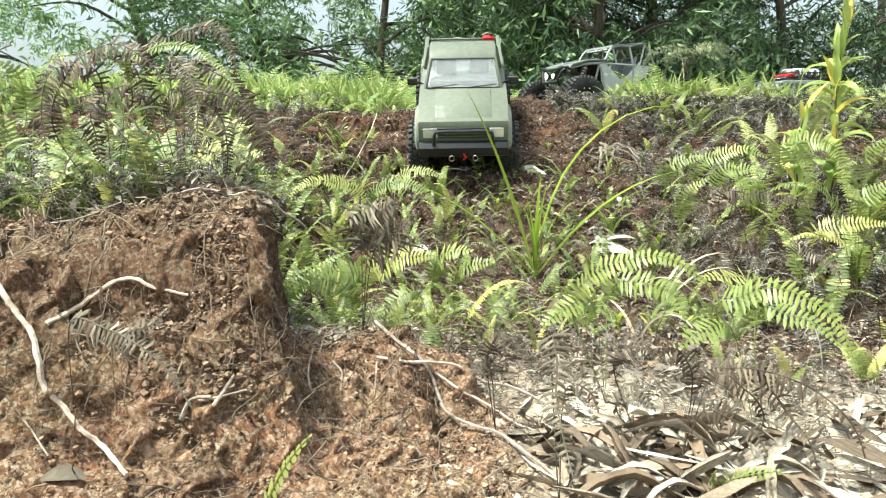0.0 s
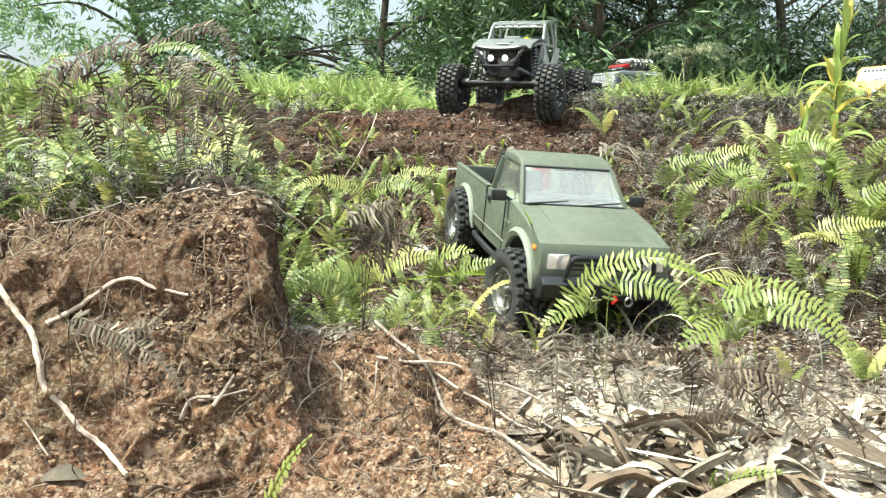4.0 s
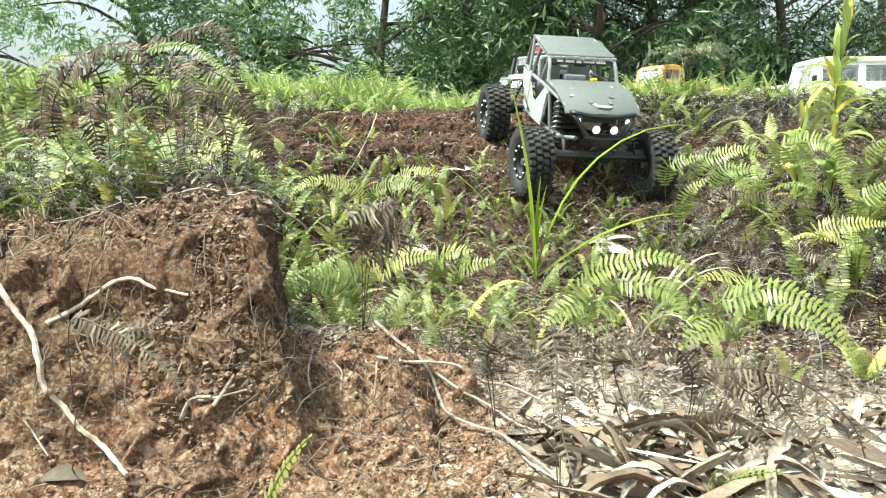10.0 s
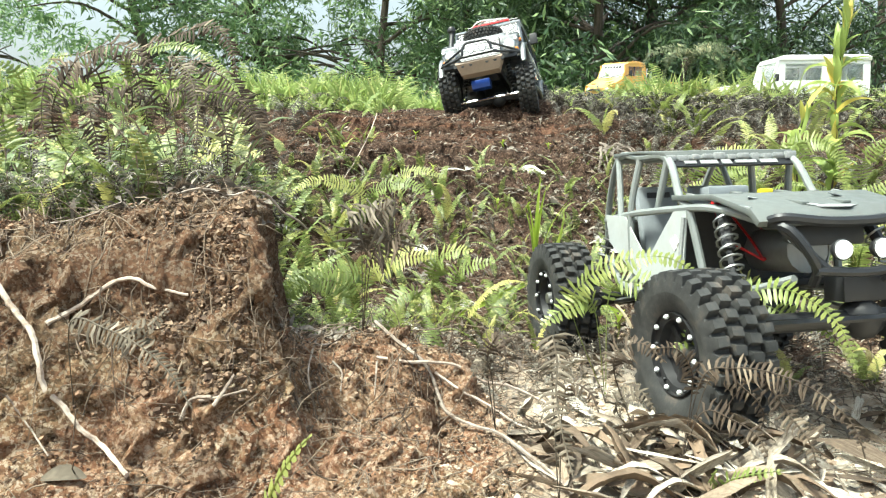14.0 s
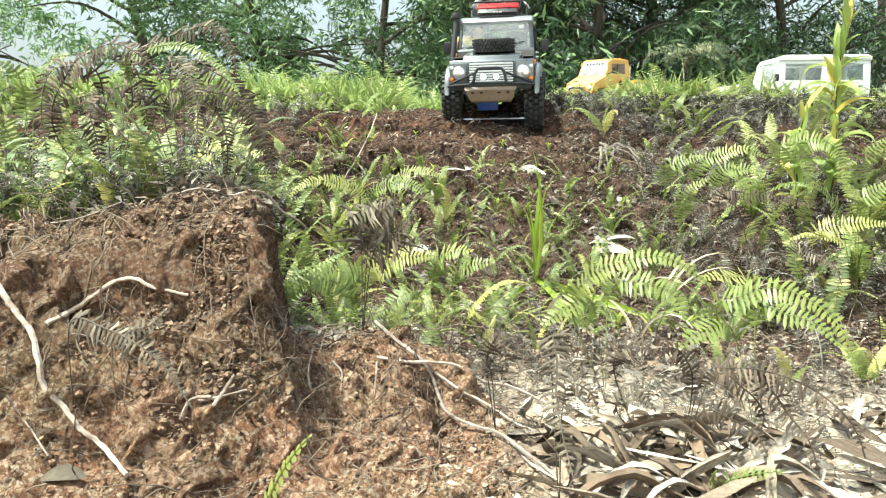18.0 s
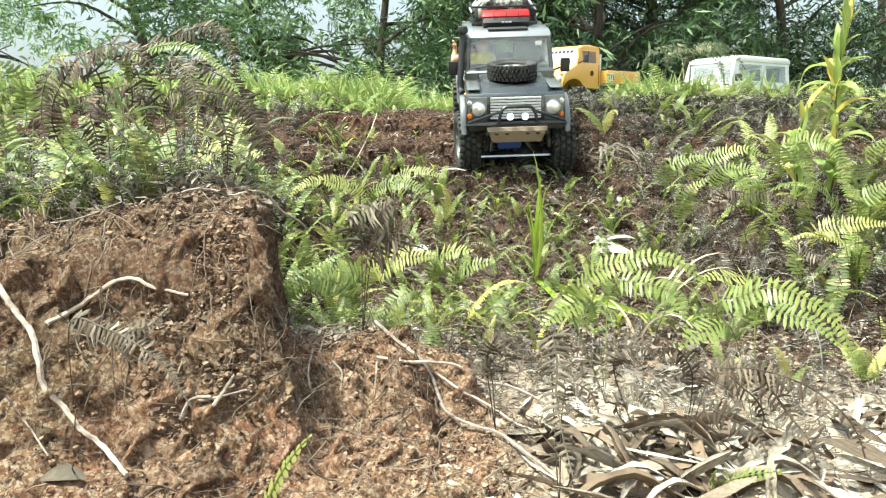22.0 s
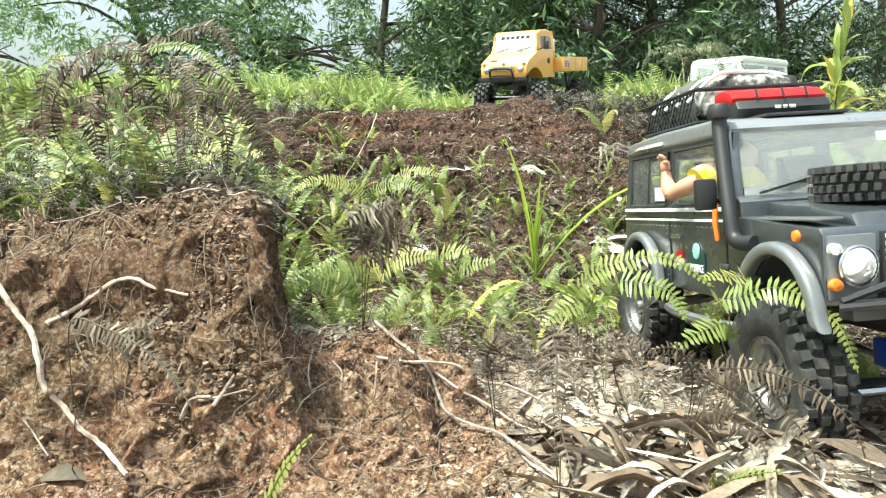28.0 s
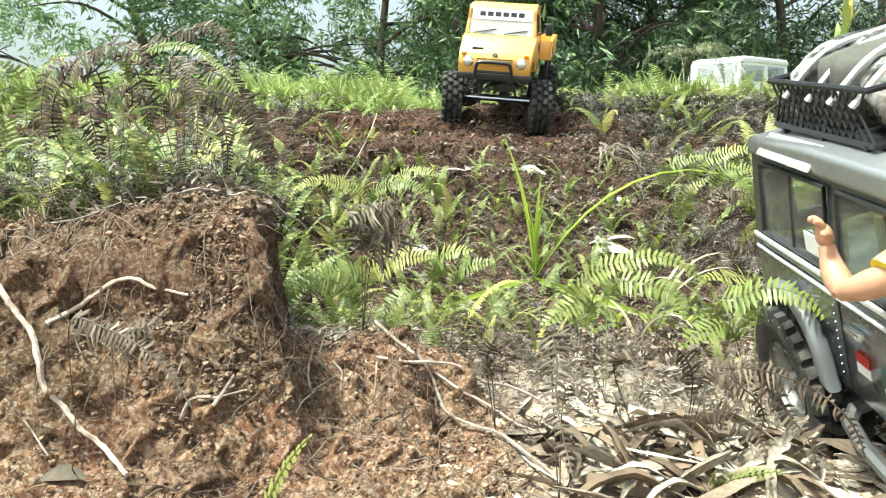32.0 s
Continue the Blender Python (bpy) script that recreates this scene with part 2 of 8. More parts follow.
MAT["litter"] = material("dry_leaf", dry_leaf)
MAT["bleached"] = material("bleached_leaf", leafy((0.40, 0.36, 0.29), (0.70, 0.67, 0.60), (0.82, 0.80, 0.75), 0.15, 0.6, 60))
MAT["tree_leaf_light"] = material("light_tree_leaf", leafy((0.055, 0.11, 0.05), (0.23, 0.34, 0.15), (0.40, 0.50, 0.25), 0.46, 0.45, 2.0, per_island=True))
# near-black tone puts the shade among the right-hand trees into the leaf colour
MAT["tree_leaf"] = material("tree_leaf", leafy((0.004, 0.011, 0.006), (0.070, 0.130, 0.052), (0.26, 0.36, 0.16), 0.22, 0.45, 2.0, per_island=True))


def bark(nt, b):
    p = coords(nt, False)
    c = ramp(nt, ntex(nt, scaled(nt, p, (1, 1, 0.25)), 14, 6, 0.7), [(0.3, (0.03, 0.024, 0.02)), (0.7, (0.14, 0.11, 0.09))])
    nt.links.new(c, b.inputs["Base Color"])
    b.inputs["Roughness"].default_value = 0.9
    bump(nt, b, ntex(nt, scaled(nt, p, (1, 1, 0.25)), 30, 5), 0.8, 0.02)


def rootwood(nt, b, k=1.0):
    p = coords(nt, False)
    c = ramp(nt, ntex(nt, p, 90, 5, 0.7), [(0.3, (0.20 * k, 0.14 * k, 0.10 * k)), (0.5, (0.45 * k, 0.37 * k, 0.30 * k)), (0.7, (0.60 * k, 0.53 * k, 0.45 * k))])
    nt.links.new(c, b.inputs["Base Color"])
    b.inputs["Roughness"].default_value = 0.8
    bump(nt, b, ntex(nt, p, 300, 4), 0.6, 0.001)


MAT["bark"] = material("bark", bark)
MAT["root"] = material("root_wood", rootwood)
MAT["root_dull"] = material("dull_root_wood", lambda nt, b: rootwood(nt, b, 0.62))


def clod_mat(lo, hi):
    def build(nt, b):
        r = nt.nodes.new("ShaderNodeNewGeometry").outputs["Random Per Island"]
        c = ramp(nt, r, [(0.0, lo), (0.85, hi), (1.0, (0.42, 0.33, 0.23))])
        c = mix(nt, ntex(nt, coords(nt, False), 300, 3), c, lo)
        nt.links.new(c, b.inputs["Base Color"])
        b.inputs["Roughness"].default_value = 0.95
    return build


MAT["rootlet"] = material("rootlet", clod_mat((0.10, 0.07, 0.05), (0.34, 0.275, 0.20)))


# ---- mesh helpers ----
def finish(name, bm, mat, smooth=True):
    me = bpy.data.meshes.new(name)
    bm.normal_update()
    bm.to_mesh(me)
    bm.free()
    if smooth:
        me.polygons.foreach_set("use_smooth", [True] * len(me.polygons))
        me.set_sharp_from_angle(angle=radians(38))
    for m in (mat if isinstance(mat, (list, tuple)) else [mat]):
        me.materials.append(m)
    return me


def part(name, bm, mat, parent, label="", smooth=True):
    """Links a bmesh (or a ready mesh) as one mesh object under a thing or a part."""
    ob = new(name, bm if isinstance(bm, bpy.types.Mesh) else finish(name, bm, mat, smooth))
    ob.parent = parent
    return tagged(ob, label)


def thing(name, label, category, group="", kind="", at=None):
    ob = tagged(new(name), label, category, group, kind)
    ob.empty_display_size = 0.05
    if at is not None:
        ob.matrix_world = at
    return ob


def mesh_from(name, verts, faces, mat, smooth=True):
    me = bpy.data.meshes.new(name)
    me.from_pydata(verts, [], faces)
    me.materials.append(mat)
    if smooth:
        me.polygons.foreach_set("use_smooth", [True] * len(me.polygons))
    me.update()
    return me


def frames_along(pts):
    pts = [Vector(p) for p in pts]
    out, up = [], Vector((0.13, 0.21, 0.97)).normalized()
    for i, p in enumerate(pts):
        d = (pts[min(i + 1, len(pts) - 1)] - pts[max(i - 1, 0)]).normalized()
        s = d.cross(up)
        if s.length < 1e-4:
            s = d.orthogonal()
        s.normalize()
        up = s.cross(d).normalized()
        out.append((p, s, up))
    return out


def tube(bm, pts, radius, sides=6, cap=True):
    """A round tube along points; radius is a number or one per point."""
    rings = []
    fr = frames_along(pts)
    for i, (p, s, u) in enumerate(fr):
        r = radius if isinstance(radius, (int, float)) else radius[i]
        rings.append([bm.verts.new(p + r * (math.cos(a) * s + math.sin(a) * u)) for a in (k * math.tau / sides for k in range(sides))])
    for a, b in zip(rings, rings[1:]):
        for k in range(sides):
            bm.faces.new((a[k], a[(k + 1) % sides], b[(k + 1) % sides], b[k]))
    if cap:
        bm.faces.new(rings[0][::-1])
        bm.faces.new(rings[-1])


def curve_pts(pts, n=6):
    """Catmull-Rom through points."""
    pts = [Vector(p) for p in pts]
    if len(pts) < 3:
        return pts
    ext = [2 * pts[0] - pts[1], *pts, 2 * pts[-1] - pts[-2]]
    out = []
    for i in range(1, len(ext) - 2):
        a, b, c, d = ext[i - 1:i + 3]
        for k in range(n):
            t = k / n
            out.append(0.5 * (2 * b + (c - a) * t + (2 * a - 5 * b + 4 * c - d) * t * t + (3 * b - a - 3 * c + d) * t ** 3))
    return out + [pts[-1]]


# ---- the ground, one sheet to the horizon ----
def spread(lo, hi, step, reach, grow=1.16):
    mid = list(np.arange(lo, hi, step))
    left, right, s = [], [], step
    a, b = mid[0], mid[-1]
    while b < reach or a > -reach:
        s = min(s * grow, 60)
        a, b = a - s, b + s
        left.append(a)
        right.append(b)
    return np.array(left[::-1] + mid + right)


def build_ground():
    gx, gy = spread(-0.75, 0.95, 0.0055, 500), spread(0.36, 2.0, 0.0055, 500)
    # finer over the steep faces of the bank
    gx = np.unique(np.round(np.concatenate([gx, np.arange(-0.205, -0.095, 0.0020), np.arange(-0.07, 0.07, 0.003)]), 4))
    gy = np.unique(np.round(np.concatenate([gy, np.arange(0.40, 0.66, 0.0030)]), 4))
    X, Y = np.meshgrid(gx, gy)
    Z = height(X, Y)
    nx, ny = len(gx), len(gy)
    # overhang jitter so clods are not plain height steps
    band = (np.abs(X) < 1.2) & (Y > 0.3) & (Y < 2.1)
    Xj = X + band * (0.007 * vnoise(X * 70, Y * 70 + Z * 60, 71) + 0.016 * vnoise(Y * 40, Z * 55, 74) + 0.007 * vnoise(Y * 110, Z * 130, 75))
    Yj = Y + band * 0.011 * (vnoise(X * 60 + 9, Z * 90, 72) + vnoise(X * 150, Z * 170, 73))
    co = np.stack([Xj, Yj, Z], -1).reshape(-1, 3)
    i = np.arange(nx * ny).reshape(ny, nx)
    q = np.stack([i[:-1, :-1], i[:-1, 1:], i[1:, 1:], i[1:, :-1]], -1).reshape(-1, 4)
    me = bpy.data.meshes.new("ground")
    me.vertices.add(len(co))
    me.vertices.foreach_set("co", co.ravel())
    me.loops.add(q.size)
    me.loops.foreach_set("vertex_index", q.ravel())
    me.polygons.add(len(q))
    me.polygons.foreach_set("loop_start", np.arange(0, q.size, 4))
    me.polygons.foreach_set("use_smooth", np.ones(len(q), bool))
    me.update(calc_edges=True)
    me.materials.append(MAT["soil"])
    tagged(new("ground", me), "red laterite soil bank with grit and bleached sand", "ground", kind="structure")


build_ground()
# ---- ferns whose fronds are bent one by one ----
def bent_frond(kind, base, pts, width, seed):
    """A frond along a bent stalk; leaflets start where the stalk leaves the crown."""
    rng = random.Random(seed)
    dry = kind != "fern"
    line = curve_pts([base, *pts], 12)
    # even steps along the stalk
    seg = [(b - a).length for a, b in zip(line, line[1:])]
    bare = sum(seg[:12]) * 0.92
    total, step = sum(seg), 0.0034 if width < 0.0125 else (0.0040 if dry else 0.0042)
    n = int(total / step)
    run, at = [], 0.0
    j, acc = 0, 0.0
    for i in range(n + 1):
        want = total * i / n
        while j < len(seg) - 1 and acc + seg[j] < want:
            acc += seg[j]
            j += 1
        run.append(line[j].lerp(line[j + 1], min(1, (want - acc) / max(seg[j], 1e-6))))
    v, f = [], []
    for i, q in enumerate(run):
        r = 0.0004 if total * i / n < bare else 0.0006 * (1 - 0.7 * i / n) + 0.0003
        k = len(v)
        v += [q + Vector((0, -r, 0)), q + Vector((r, r * 0.6, r * 0.5)), q + Vector((-r, r * 0.6, -r * 0.5))]
        if i:
            f += [(k - 3, k - 2, k + 1, k), (k - 2, k - 1, k + 2, k + 1), (k - 1, k - 3, k, k + 2)]
    lean = rng.uniform(0.5, 0.9)
    for i in range(1, n):
        s = total * i / n
        if s < bare:
            continue
        t = (s - bare) / (total - bare)
        fwd = (run[i + 1] - run[i - 1]).normalized()
        nor = Vector((0, -lean, 1 - 0.4 * lean)).normalized()
        side = fwd.cross(nor)
        side = side.normalized() if side.length > 0.1 else Vector((0, 1, 0))
        nor = side.cross(fwd)
        ln = width * (1.25 if dry else 1.0) * min(1, (t + 0.08) * 4) * (1 - max(0, t - 0.4) / 0.63) ** 0.75
        w = step * (0.62 if dry else 0.66)
        for sg in (-1, 1):
            if rng.random() < (0.10 if dry else 0.02):
                continue
            l = ln * rng.uniform(0.7 if dry else 0.9, 1.08)
            sag = rng.uniform(0.1, 0.5) if dry else rng.uniform(0.0, 0.16)
            out = (side * sg + fwd * rng.uniform(0.05, 0.3) + nor * rng.uniform(-0.3, 0.2) - Vector((0, 0, 0.5 * sag))).normalized()
            q = run[i]
            mid = q + out * l * 0.6
            tip = q + out * l - Vector((0, 0, sag * l * 0.5)) + (fwd * rng.uniform(-0.3, 0.4) * l if dry else fwd * l * 0.05)
            k = len(v)
            # each leaflet is folded along its midrib
            fold = nor * w * (rng.uniform(0.3, 1.3) if dry else rng.uniform(0.05, 0.4))
            wide = rng.uniform(0.55, 1.05) if dry else 1.0
            v += [q - fwd * w * 0.35, q + fwd * w * 0.4, mid + fwd * w * 0.6 * wide - fold, mid - fwd * w * 0.5 * wide - fold, mid, tip]
            f += [(k, k + 4, k + 5, k + 3), (k + 1, k + 2, k + 5, k + 4), (k, k + 1, k + 4)]
    return mesh_from("frond" if not dry else "dry_frond", v, f, MAT[kind])


def bent_fern(label, x, y, fronds):
    z = ground_z(x, y) - 0.004
    ob = thing("fern", label, "fern", "ferns on the bank", at=pose(x, y, z))
    for k, (kind, width, pts) in enumerate(fronds):
        me = bent_frond(kind, Vector((0, 0, 0)), [Vector(p) - Vector((x, y, z)) for p in pts], width, 7 * k + int(900 + 500 * x))
        part(me.name, me, None, ob)


DEAD = "dead grey-brown fern with curled drooping fronds"
F, D, P, G = "fern", "dry", "dry_pale", "fern_dull"
bent_fern(DEAD, -0.313, 0.7, [
    (D, 0.016, [(-0.349, 0.670, 0.272), (-0.327, 0.658, 0.321), (-0.298, 0.646, 0.339), (-0.269, 0.634, 0.342), (-0.240, 0.622, 0.325), (-0.224, 0.610, 0.308)]),
    (D, 0.015, [(-0.302, 0.730, 0.332), (-0.279, 0.718, 0.351), (-0.243, 0.706, 0.361), (-0.210, 0.694, 0.365), (-0.190, 0.682, 0.345), (-0.183, 0.670, 0.317)]),
    (D, 0.015, [(-0.289, 0.700, 0.303), (-0.307, 0.688, 0.305), (-0.318, 0.676, 0.287), (-0.309, 0.664, 0.267), (-0.301, 0.652, 0.238)]),
    (D, 0.014, [(-0.308, 0.680, 0.312), (-0.321, 0.668, 0.326), (-0.340, 0.656, 0.322), (-0.345, 0.644, 0.291), (-0.337, 0.632, 0.253)]),
    (D, 0.013, [(-0.276, 0.720, 0.291), (-0.303, 0.708, 0.305), (-0.331, 0.696, 0.303), (-0.355, 0.684, 0.293)]),
])
bent_fern(DEAD, -0.252, 0.72, [
    (D, 0.017, [(-0.260, 0.700, 0.296), (-0.214, 0.688, 0.306), (-0.180, 0.676, 0.295), (-0.160, 0.664, 0.267), (-0.149, 0.652, 0.228)]),
    (D, 0.015, [(-0.248, 0.730, 0.329), (-0.217, 0.718, 0.326), (-0.190, 0.706, 0.306), (-0.170, 0.694, 0.275), (-0.161, 0.682, 0.241)]),
    (P, 0.012, [(-0.246, 0.680, 0.327), (-0.230, 0.668, 0.327), (-0.218, 0.656, 0.313), (-0.211, 0.644, 0.289), (-0.210, 0.632, 0.251)]),
    (D, 0.01, [(-0.228, 0.700, 0.288), (-0.212, 0.688, 0.292), (-0.198, 0.676, 0.275), (-0.193, 0.664, 0.242), (-0.195, 0.652, 0.220)]),
    (F, 0.009, [(-0.297, 0.710, 0.325), (-0.275, 0.698, 0.342), (-0.247, 0.686, 0.348), (-0.218, 0.674, 0.342), (-0.192, 0.662, 0.323), (-0.175, 0.650, 0.301)]),
    (D, 0.015, [(-0.308, 0.740, 0.340), (-0.291, 0.728, 0.315), (-0.282, 0.716, 0.270)]),
])
bent_fern("arching green sword fern growing on the bank", -0.403, 0.72, [
    (F, 0.016, [(-0.408, 0.700, 0.182), (-0.383, 0.688, 0.198), (-0.342, 0.676, 0.207)]),
    (F, 0.016, [(-0.377, 0.670, 0.183), (-0.382, 0.658, 0.195), (-0.393, 0.646, 0.198)]),
    (F, 0.016, [(-0.423, 0.760, 0.289), (-0.422, 0.748, 0.328), (-0.441, 0.736, 0.343)]),
    (F, 0.016, [(-0.425, 0.780, 0.296), (-0.400, 0.768, 0.340), (-0.368, 0.756, 0.347)]),
    (F, 0.015, [(-0.435, 0.750, 0.261), (-0.442, 0.738, 0.289), (-0.450, 0.726, 0.294)]),
])
bent_fern("arching green sword fern growing on the bank", -0.219, 0.76, [
    (F, 0.02, [(-0.270, 0.780, 0.225), (-0.225, 0.768, 0.237), (-0.178, 0.756, 0.230)]),
    (F, 0.02, [(-0.257, 0.740, 0.212), (-0.214, 0.728, 0.222), (-0.164, 0.716, 0.213)]),
    (F, 0.018, [(-0.264, 0.800, 0.240), (-0.221, 0.788, 0.252), (-0.185, 0.776, 0.246)]),
    (F, 0.016, [(-0.282, 0.760, 0.215), (-0.300, 0.748, 0.224), (-0.321, 0.736, 0.214)]),
    (F, 0.016, [(-0.304, 0.790, 0.231), (-0.325, 0.778, 0.249), (-0.344, 0.766, 0.241)]),
])
bent_fern("arching green sword fern growing on the bank", -0.091, 0.8, [
    (F, 0.021, [(-0.081, 0.780, 0.113), (-0.062, 0.768, 0.133), (-0.033, 0.756, 0.143), (-0.007, 0.744, 0.146)]),
    (F, 0.02, [(-0.105, 0.820, 0.089), (-0.141, 0.808, 0.108), (-0.180, 0.796, 0.089)]),
    (F, 0.018, [(-0.089, 0.850, 0.096), (-0.120, 0.838, 0.111), (-0.154, 0.826, 0.114), (-0.181, 0.814, 0.100)]),
])
bent_fern("arching green sword fern growing on the bank", -0.006, 0.82, [
    (F, 0.02, [(-0.011, 0.800, 0.115), (0.004, 0.788, 0.141), (0.034, 0.776, 0.146)]),
    (F, 0.016, [(0.011, 0.860, 0.094), (0.030, 0.848, 0.116), (0.062, 0.836, 0.124)]),
    (F, 0.015, [(-0.028, 0.800, 0.093), (-0.052, 0.788, 0.089), (-0.071, 0.776, 0.073)]),
])
bent_fern("arching green sword fern growing on the bank", -0.075, 1.15, [
    (F, 0.016, [(-0.109, 1.120, 0.163), (-0.092, 1.108, 0.189), (-0.053, 1.096, 0.196), (-0.022, 1.084, 0.178), (-0.013, 1.072, 0.151)]),
    (F, 0.016, [(-0.077, 1.200, 0.183), (-0.040, 1.188, 0.209), (0.007, 1.176, 0.199)]),
    (F, 0.016, [(-0.130, 1.180, 0.167), (-0.173, 1.168, 0.193), (-0.211, 1.156, 0.193), (-0.241, 1.144, 0.170)]),
])
bent_fern("arching green sword fern growing on the bank", 0.361, 1.15, [
    (F, 0.019, [(0.340, 1.130, 0.199), (0.354, 1.118, 0.226), (0.390, 1.106, 0.235)]),
    (F, 0.022, [(0.385, 1.130, 0.210), (0.415, 1.118, 0.236), (0.450, 1.106, 0.246), (0.480, 1.094, 0.232)]),
    (F, 0.018, [(0.405, 1.100, 0.199), (0.435, 1.088, 0.217), (0.473, 1.076, 0.211)]),
    (F, 0.017, [(0.351, 1.080, 0.143), (0.356, 1.068, 0.184), (0.382, 1.056, 0.208)]),
])
bent_fern("arching green sword fern growing on the bank", 0.517, 1.02, [
    (F, 0.022, [(0.454, 1.000, 0.228), (0.469, 0.988, 0.253), (0.489, 0.976, 0.260), (0.510, 0.964, 0.249), (0.517, 0.952, 0.219), (0.516, 0.940, 0.191)]),
    (F, 0.017, [(0.462, 0.980, 0.245), (0.475, 0.968, 0.227), (0.477, 0.956, 0.190)]),
    (F, 0.02, [(0.488, 0.960, 0.129), (0.502, 0.948, 0.148), (0.529, 0.936, 0.156), (0.564, 0.924, 0.155)]),
])
bent_fern("arching green sword fern growing on the bank", 0.576, 1.0, [
    (F, 0.02, [(0.554, 0.980, 0.209), (0.555, 0.968, 0.240), (0.573, 0.956, 0.264)]),
    (F, 0.022, [(0.536, 0.950, 0.167), (0.545, 0.938, 0.191), (0.564, 0.926, 0.210)]),
    (F, 0.018, [(0.518, 0.950, 0.150), (0.494, 0.938, 0.188), (0.465, 0.926, 0.210)]),
])
bent_fern(DEAD, 0.416, 0.95, [
    (D, 0.014, [(0.349, 0.930, 0.180), (0.386, 0.918, 0.194), (0.423, 0.906, 0.191), (0.465, 0.894, 0.176)]),
    (D, 0.014, [(0.385, 0.950, 0.165), (0.336, 0.938, 0.177), (0.301, 0.926, 0.160)]),
    (P, 0.012, [(0.421, 0.880, 0.131), (0.442, 0.868, 0.126), (0.461, 0.856, 0.115), (0.466, 0.844, 0.094)]),
])
bent_fern("arching green sword fern growing on the bank", 0.143, 0.62, [
    (F, 0.0145, [(0.108, 0.600, 0.122), (0.117, 0.588, 0.152), (0.137, 0.576, 0.168), (0.174, 0.564, 0.174), (0.207, 0.552, 0.153)]),
    (F, 0.016, [(0.148, 0.640, 0.129), (0.170, 0.628, 0.141), (0.196, 0.616, 0.134), (0.205, 0.604, 0.112)]),
    (F, 0.015, [(0.125, 0.600, 0.128), (0.100, 0.588, 0.128), (0.078, 0.576, 0.115)]),
])
bent_fern("arching green sword fern growing on the bank", 0.252, 0.56, [
    (F, 0.0155, [(0.210, 0.550, 0.130), (0.222, 0.538, 0.149), (0.243, 0.526, 0.158), (0.265, 0.514, 0.150), (0.280, 0.502, 0.133), (0.287, 0.490, 0.106)]),
    (F, 0.013, [(0.254, 0.580, 0.123), (0.271, 0.568, 0.128), (0.292, 0.556, 0.122), (0.304, 0.544, 0.108)]),
    (F, 0.015, [(0.224, 0.550, 0.117), (0.196, 0.538, 0.123), (0.169, 0.526, 0.111)]),
    (F, 0.014, [(0.257, 0.600, 0.137), (0.232, 0.588, 0.154), (0.205, 0.576, 0.156)]),
])
bent_fern(DEAD, 0.160, 0.47, [
    (D, 0.0115, [(0.170, 0.465, 0.110), (0.187, 0.459, 0.119), (0.202, 0.453, 0.120), (0.220, 0.447, 0.116), (0.235, 0.441, 0.109), (0.249, 0.435, 0.097), (0.255, 0.429, 0.086), (0.257, 0.423, 0.074)]),
    (D, 0.0100, [(0.167, 0.455, 0.090), (0.184, 0.447, 0.089), (0.197, 0.439, 0.082), (0.203, 0.431, 0.069)]),
    (D, 0.0100, [(0.200, 0.460, 0.113), (0.210, 0.452, 0.107), (0.219, 0.444, 0.093), (0.229, 0.436, 0.079), (0.233, 0.428, 0.059)]),
    (D, 0.0090, [(0.166, 0.470, 0.101), (0.160, 0.466, 0.122), (0.149, 0.462, 0.132), (0.133, 0.458, 0.132)]),
    (D, 0.0090, [(0.180, 0.475, 0.108), (0.202, 0.471, 0.100), (0.213, 0.467, 0.086), (0.210, 0.463, 0.072)]),
])
bent_fern(DEAD, 0.147, 0.53, [
    (D, 0.012, [(0.125, 0.520, 0.101), (0.139, 0.508, 0.122), (0.156, 0.496, 0.111)]),
    (P, 0.008, [(0.123, 0.500, 0.077), (0.135, 0.488, 0.094), (0.144, 0.476, 0.083)]),
])
bent_fern(DEAD, 0.071, 0.42, [
    (P, 0.011, [(0.062, 0.410, 0.149), (0.064, 0.398, 0.143), (0.062, 0.386, 0.128), (0.064, 0.374, 0.110), (0.068, 0.362, 0.092)]),
    (D, 0.007, [(0.074, 0.430, 0.112), (0.086, 0.418, 0.119), (0.090, 0.406, 0.110)]),
])
bent_fern(DEAD, 0.038, 0.5, [
    (D, 0.008, [(0.031, 0.500, 0.109), (0.037, 0.488, 0.132), (0.041, 0.476, 0.130), (0.041, 0.464, 0.114)]),
    (P, 0.007, [(0.034, 0.500, 0.102), (0.026, 0.488, 0.115), (0.019, 0.476, 0.107)]),
])
bent_fern(DEAD, -0.07, 0.62, [
    (P, 0.024, [(-0.044, 0.600, 0.175), (-0.044, 0.588, 0.198), (-0.057, 0.576, 0.212), (-0.075, 0.564, 0.202)]),
    (P, 0.024, [(-0.062, 0.600, 0.175), (-0.054, 0.588, 0.200), (-0.040, 0.576, 0.217)]),
    (P, 0.023, [(-0.067, 0.600, 0.180), (-0.069, 0.588, 0.203), (-0.081, 0.576, 0.214)]),
    (D, 0.023, [(-0.057, 0.590, 0.172), (-0.038, 0.578, 0.188), (-0.027, 0.566, 0.202)]),
])
bent_fern("bleached dead fern drooping over the red bank", -0.247, 0.47, [
    (P, 0.010, [(-0.229, 0.44, 0.154), (-0.202, 0.43, 0.153), (-0.178, 0.42, 0.145), (-0.158, 0.41, 0.132), (-0.143, 0.4, 0.115)]),
    (P, 0.007, [(-0.194, 0.43, 0.147), (-0.174, 0.425, 0.157), (-0.16, 0.42, 0.169)]),
])
